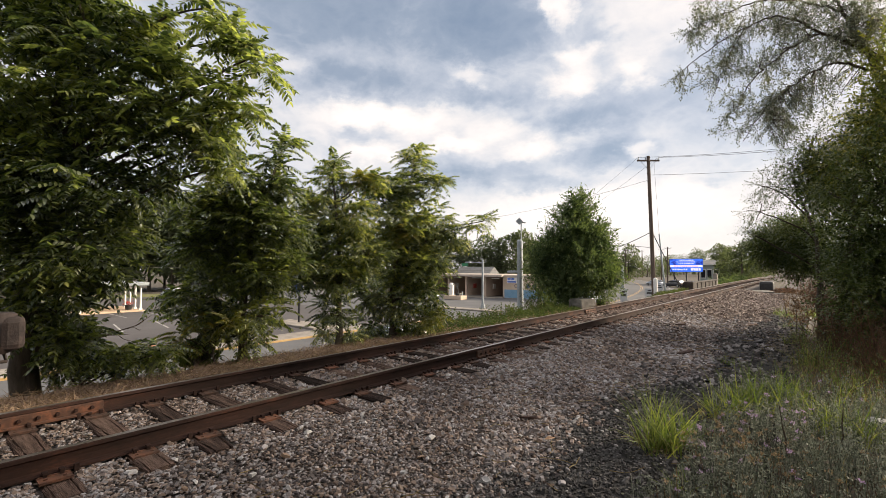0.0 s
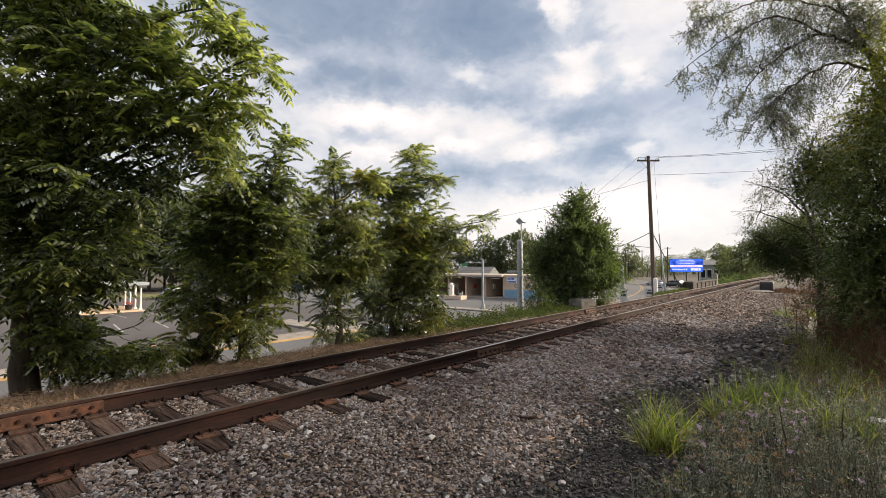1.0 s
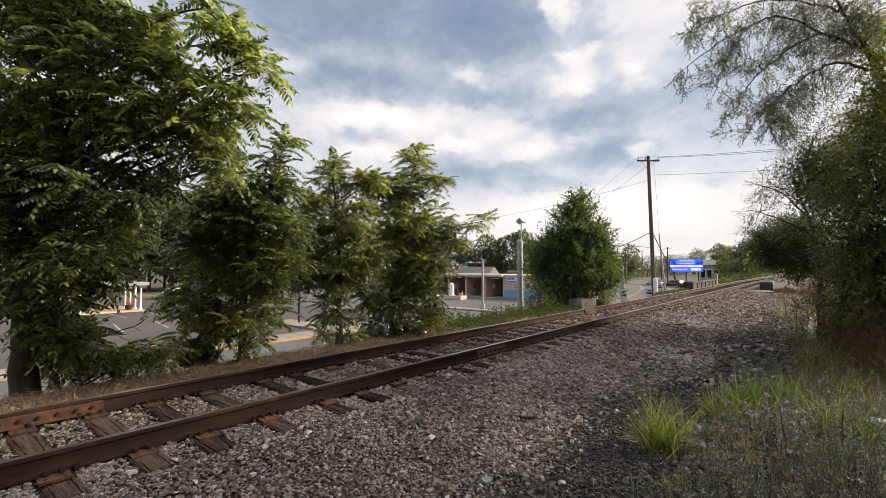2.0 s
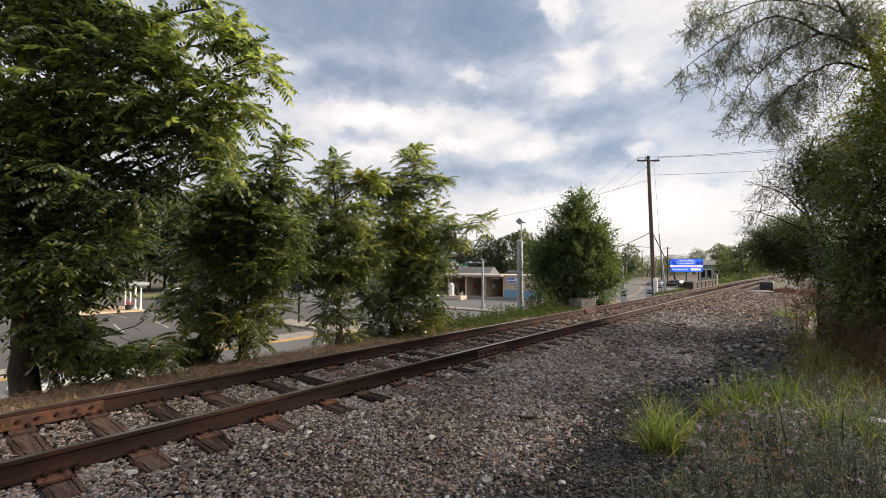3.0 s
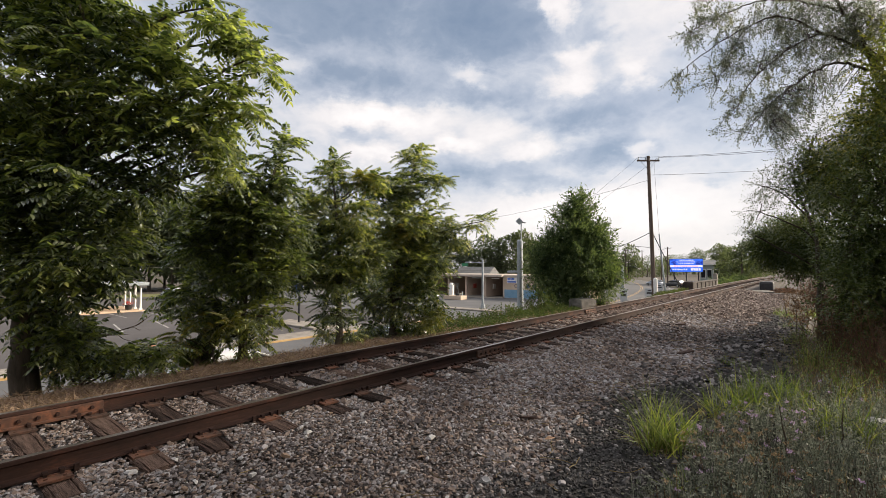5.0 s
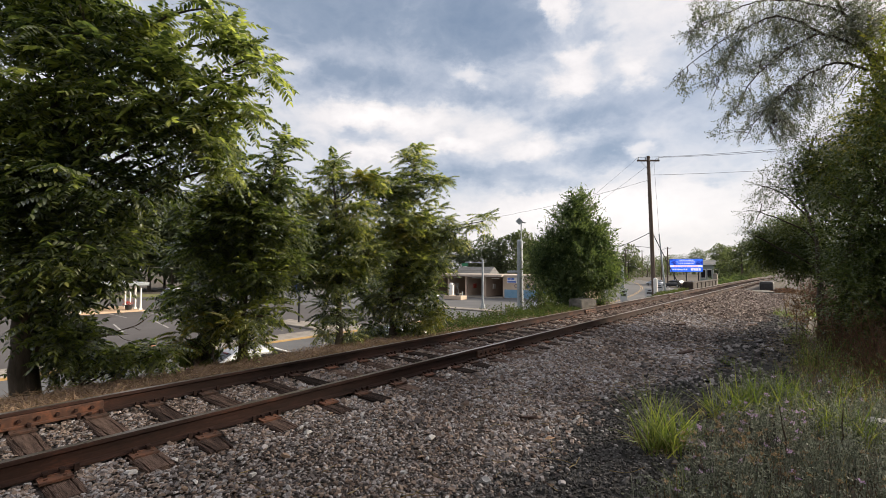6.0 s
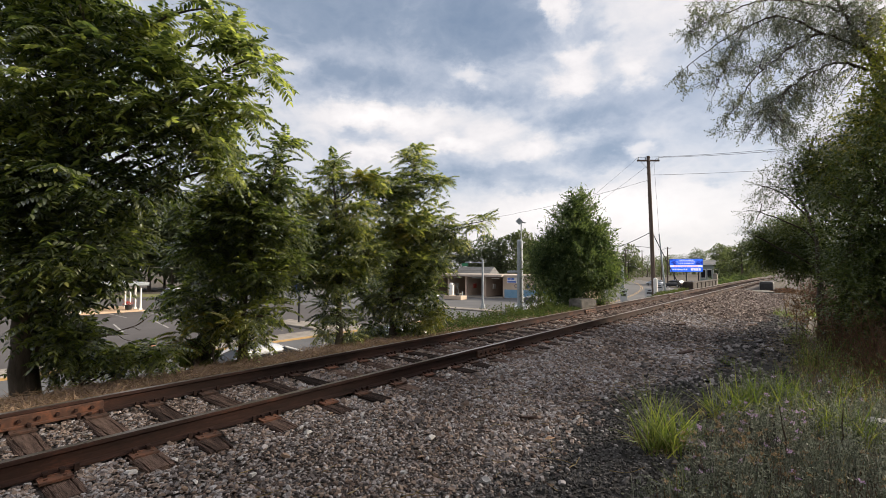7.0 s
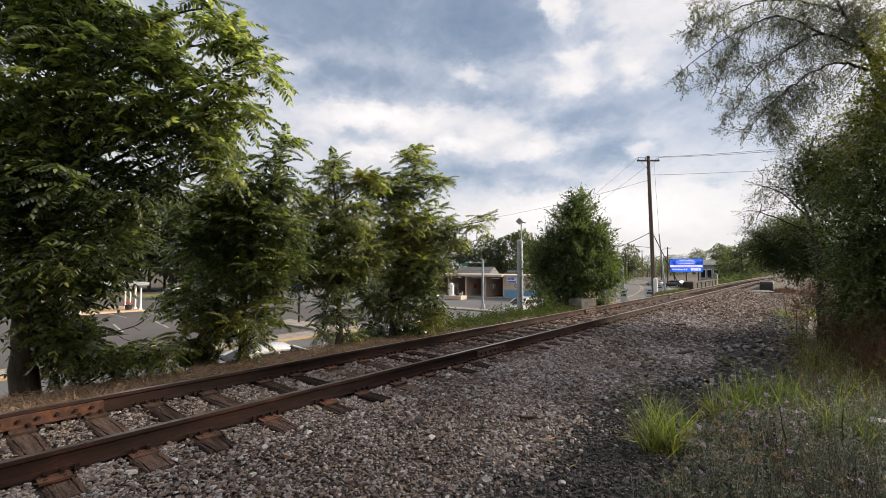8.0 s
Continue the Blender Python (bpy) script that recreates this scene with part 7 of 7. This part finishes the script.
for i, (x, y, h, lf) in enumerate(((-0.75, 20.8, 1.0, False), (-0.39, 16.5, 0.95, True), (-0.16, 20.4, 0.95, False), (-0.3, 16.9, 0.7, True), (0.2, 12.6, 0.8, True), (-0.2, 5.5, 0.55, False), (0.15, 5.9, 0.6, False))):
    dead_sapling(x, y, h, 60 + i, lf, "thin dead sapling with brown shrivelled leaves" if lf else "thin bare dead sapling stem on the verge")


def brush_pile():
    b = Batch()
    for i in range(130):
        a = rng.uniform(0, 6.283)
        c = np.array([-1.6 + rng.normal(0, 0.4), 43.6 + rng.normal(0, 1.0), 0.1])
        c[2] = ground_height(c[0], c[1]) + 0.05 + 0.16 * rng.random()
        d = np.array([math.cos(a), math.sin(a), rng.normal(0, 0.15)]) * rng.uniform(0.3, 0.8)
        b.add(*tube(limb_path(c - d, c + d, 4, 0, 0.05), 0.012, 4))
    tagged(part("brush_pile", b.mesh("brush_pile"), LEAF["brownbrush"]), "low pile of dead brown twigs beside the track", "brush", kind="stuff")
    # twigs and dry stalks lying on the ballast
    b = Batch()
    for i in range(170):
        y = 1.5 + 16 * rng.random() ** 1.5
        x = rng.uniform(-3.8, -0.6)
        if math.hypot(x, y) < 1.5:
            continue
        a = rng.uniform(0, 6.283)
        d = np.array([math.cos(a), math.sin(a), 0]) * rng.uniform(0.05, 0.2)
        c = np.array([x, y, float(ground_height(x, y)) + 0.045])
        b.add(*tube(limb_path(c - d, c + d, 4, 0, 0.05), 0.0035, 4))
    tagged(part("dry_twigs", b.mesh("dry_twigs"), LEAF["dry"]), "dry twigs and stalks strewn on the gravel", "twigs", kind="stuff")
    # old timber scraps
    for x, y, rz, ln, wide in ((-2.75, 4.85, 25, 0.3, 0.022), (-2.2, 11.0, 70, 0.5, 0.045), (-3.2, 15.0, 40, 0.45, 0.045), (-1.6, 17.5, 60, 0.6, 0.045)):
        w = part("timber_scrap", boxed(-ln / 2, -wide, 0, ln / 2, wide, wide, bevel=wide * 0.25), M["tie"])
        w.matrix_basis = pose(x, y, float(ground_height(x, y)) + 0.025, 4, -3, rz)
        tagged(w, "dark splintered timber scrap on the ballast", "timber", "timber scraps")


brush_pile()


def small_litter():
    leaf = part("dry_leaf", raw_mesh("dry_leaf", np.array([[-0.06, 0, 0.004], [0.0, -0.03, 0.016], [0.07, 0, 0.006], [0.0, 0.032, 0.02], [0.0, 0.0, 0.008]]), [(0, 1, 4), (1, 2, 4), (2, 3, 4), (3, 0, 4)]), M["tan_leaf"])
    leaf.matrix_basis = pose(-2.26, 4.53, float(ground_height(-2.26, 4.53)) + 0.036, 14, -10, 35)
    tagged(leaf, "curled orange-brown fallen leaf on the gravel", "leaf")
    for name, label, cat, mat, x, y, lift, size in (("plastic_scrap", "crumpled pale plastic scrap caught among weeds", "litter", M["pale_stone"], 0.52, 7.05, 0.16, (0.10, 0.08, 0.05)), ("rock", "dark jagged rock on the embankment edge", "rock", M["old_concrete"], -8.0, 21.9, 0.12, (0.30, 0.55, 0.2))):
        bm = bmesh.new()
        bmesh.ops.create_icosphere(bm, subdivisions=3, radius=1.0)
        for v in bm.verts:
            k = 1 + 0.45 * noise.noise(v.co * 2.3 + Vector((3, 1, size[0] * 40)))
            v.co = Vector((v.co.x * size[0] * k, v.co.y * size[1] * k, v.co.z * size[2] * k))
        ob = part(name, bm, mat)
        ob.matrix_basis = pose(x, y, float(ground_height(x, y)) + lift, 0, 0, 20)
        tagged(ob, label, cat)


small_litter()


def bramble(x, y, r, h, n, seed):
    """Arching bare twigs, brown and tangled."""
    g = np.random.default_rng(seed)
    z = float(ground_height(x, y))
    ob = thing("bramble", "tangle of bare brown twigs at the foot of the trees", "bush", "brambles", pose(x, y, z))
    b = Batch()
    for i in range(n):
        a = np.array([g.normal(0, r * 0.4), g.normal(0, r * 0.4), -0.05])
        d = np.array([g.normal(0, r), g.normal(0, r), h * g.uniform(0.5, 1.1)])
        b.add(*tube(limb_path(a, a + d, 6, 0.12, 0.08), np.linspace(0.007, 0.002, 6), 4))
        for k in range(3):
            q = a + d * g.uniform(0.35, 0.9)
            b.add(*tube(limb_path(q, q + g.normal(0, 0.22, 3), 4, 0, 0.08), np.linspace(0.004, 0.0012, 4), 3))
    part("brush", b.mesh("brush"), LEAF["brownbrush"], ob)


for i, (x, y, r, h, n) in enumerate(((0.40, 13.5, 0.24, 1.3, 60), (0.55, 11.9, 0.26, 1.1, 50), (0.55, 14.2, 0.28, 1.7, 80), (0.75, 13.0, 0.30, 1.6, 80), (0.95, 11.6, 0.32, 1.3, 70), (0.42, 15.6, 0.26, 1.6, 60), (1.0, 10.3, 0.30, 1.0, 50), (0.15, 24.0, 0.35, 1.4, 60), (0.1, 30.0, 0.5, 1.7, 60), (-0.2, 38.0, 0.6, 1.6, 60))):
    bramble(x, y, r, h, n, 90 + i)


# ---- what moves ----
def motions():
    for ob, reach, phase in swaying:
        rows = []
        for i in range(17):
            t = i * 0.5
            a = reach * (math.sin(1.1 * t + phase * 1.7) * 0.6 + math.sin(2.3 * t + phase * 3.1) * 0.4)
            b = reach * 0.5 * math.sin(1.7 * t + phase * 2.3 + 1)
            rows.append((t, pose(a, a * 0.4, b)))
        walk(ob, rows)
    walk(white_car, [(t, pose(-16.2, y, STREET)) for t, y in ((0.0, -7.2), (1.0, -3.4), (2.0, 0.3), (2.8, 3.0), (3.1, 4.0), (3.4, 4.85), (3.7, 5.65), (4.0, 6.35), (4.7, 7.4), (5.8, 8.4), (6.2, 8.67), (6.8, 8.93), (7.4, 9.12), (8.0, 9.3))])
    walk(oncoming_car, [(t, pose(-21.0, y, STREET, 0, 0, 180)) for t, y in ((0.0, 46.0), (1.5, 44.6), (3.0, 43.6), (4.7, 42.6), (5.8, 41.4), (6.4, 40.0), (7.0, 38.6), (8.0, 36.9))])
    walk(following_car, [(t, pose(-21.0, y, STREET, 0, 0, 180)) for t, y in ((0.0, 53.4), (2.0, 52.4), (4.0, 51.0), (5.0, 49.6), (6.0, 47.6), (7.0, 45.2), (8.0, 43.4))])
    walk(waiting_car, [(0.0, pose(-16.3, 15.8, STREET)), (8.0, pose(-16.3, 15.8, STREET))])
    walk(train, [(0.0, pose(0, 0.645, 0)), (0.1, pose(0, 0.29, 0)), (1.0, pose(0, -2.9, 0)), (8.0, pose(0, -27.8, 0))])


motions()
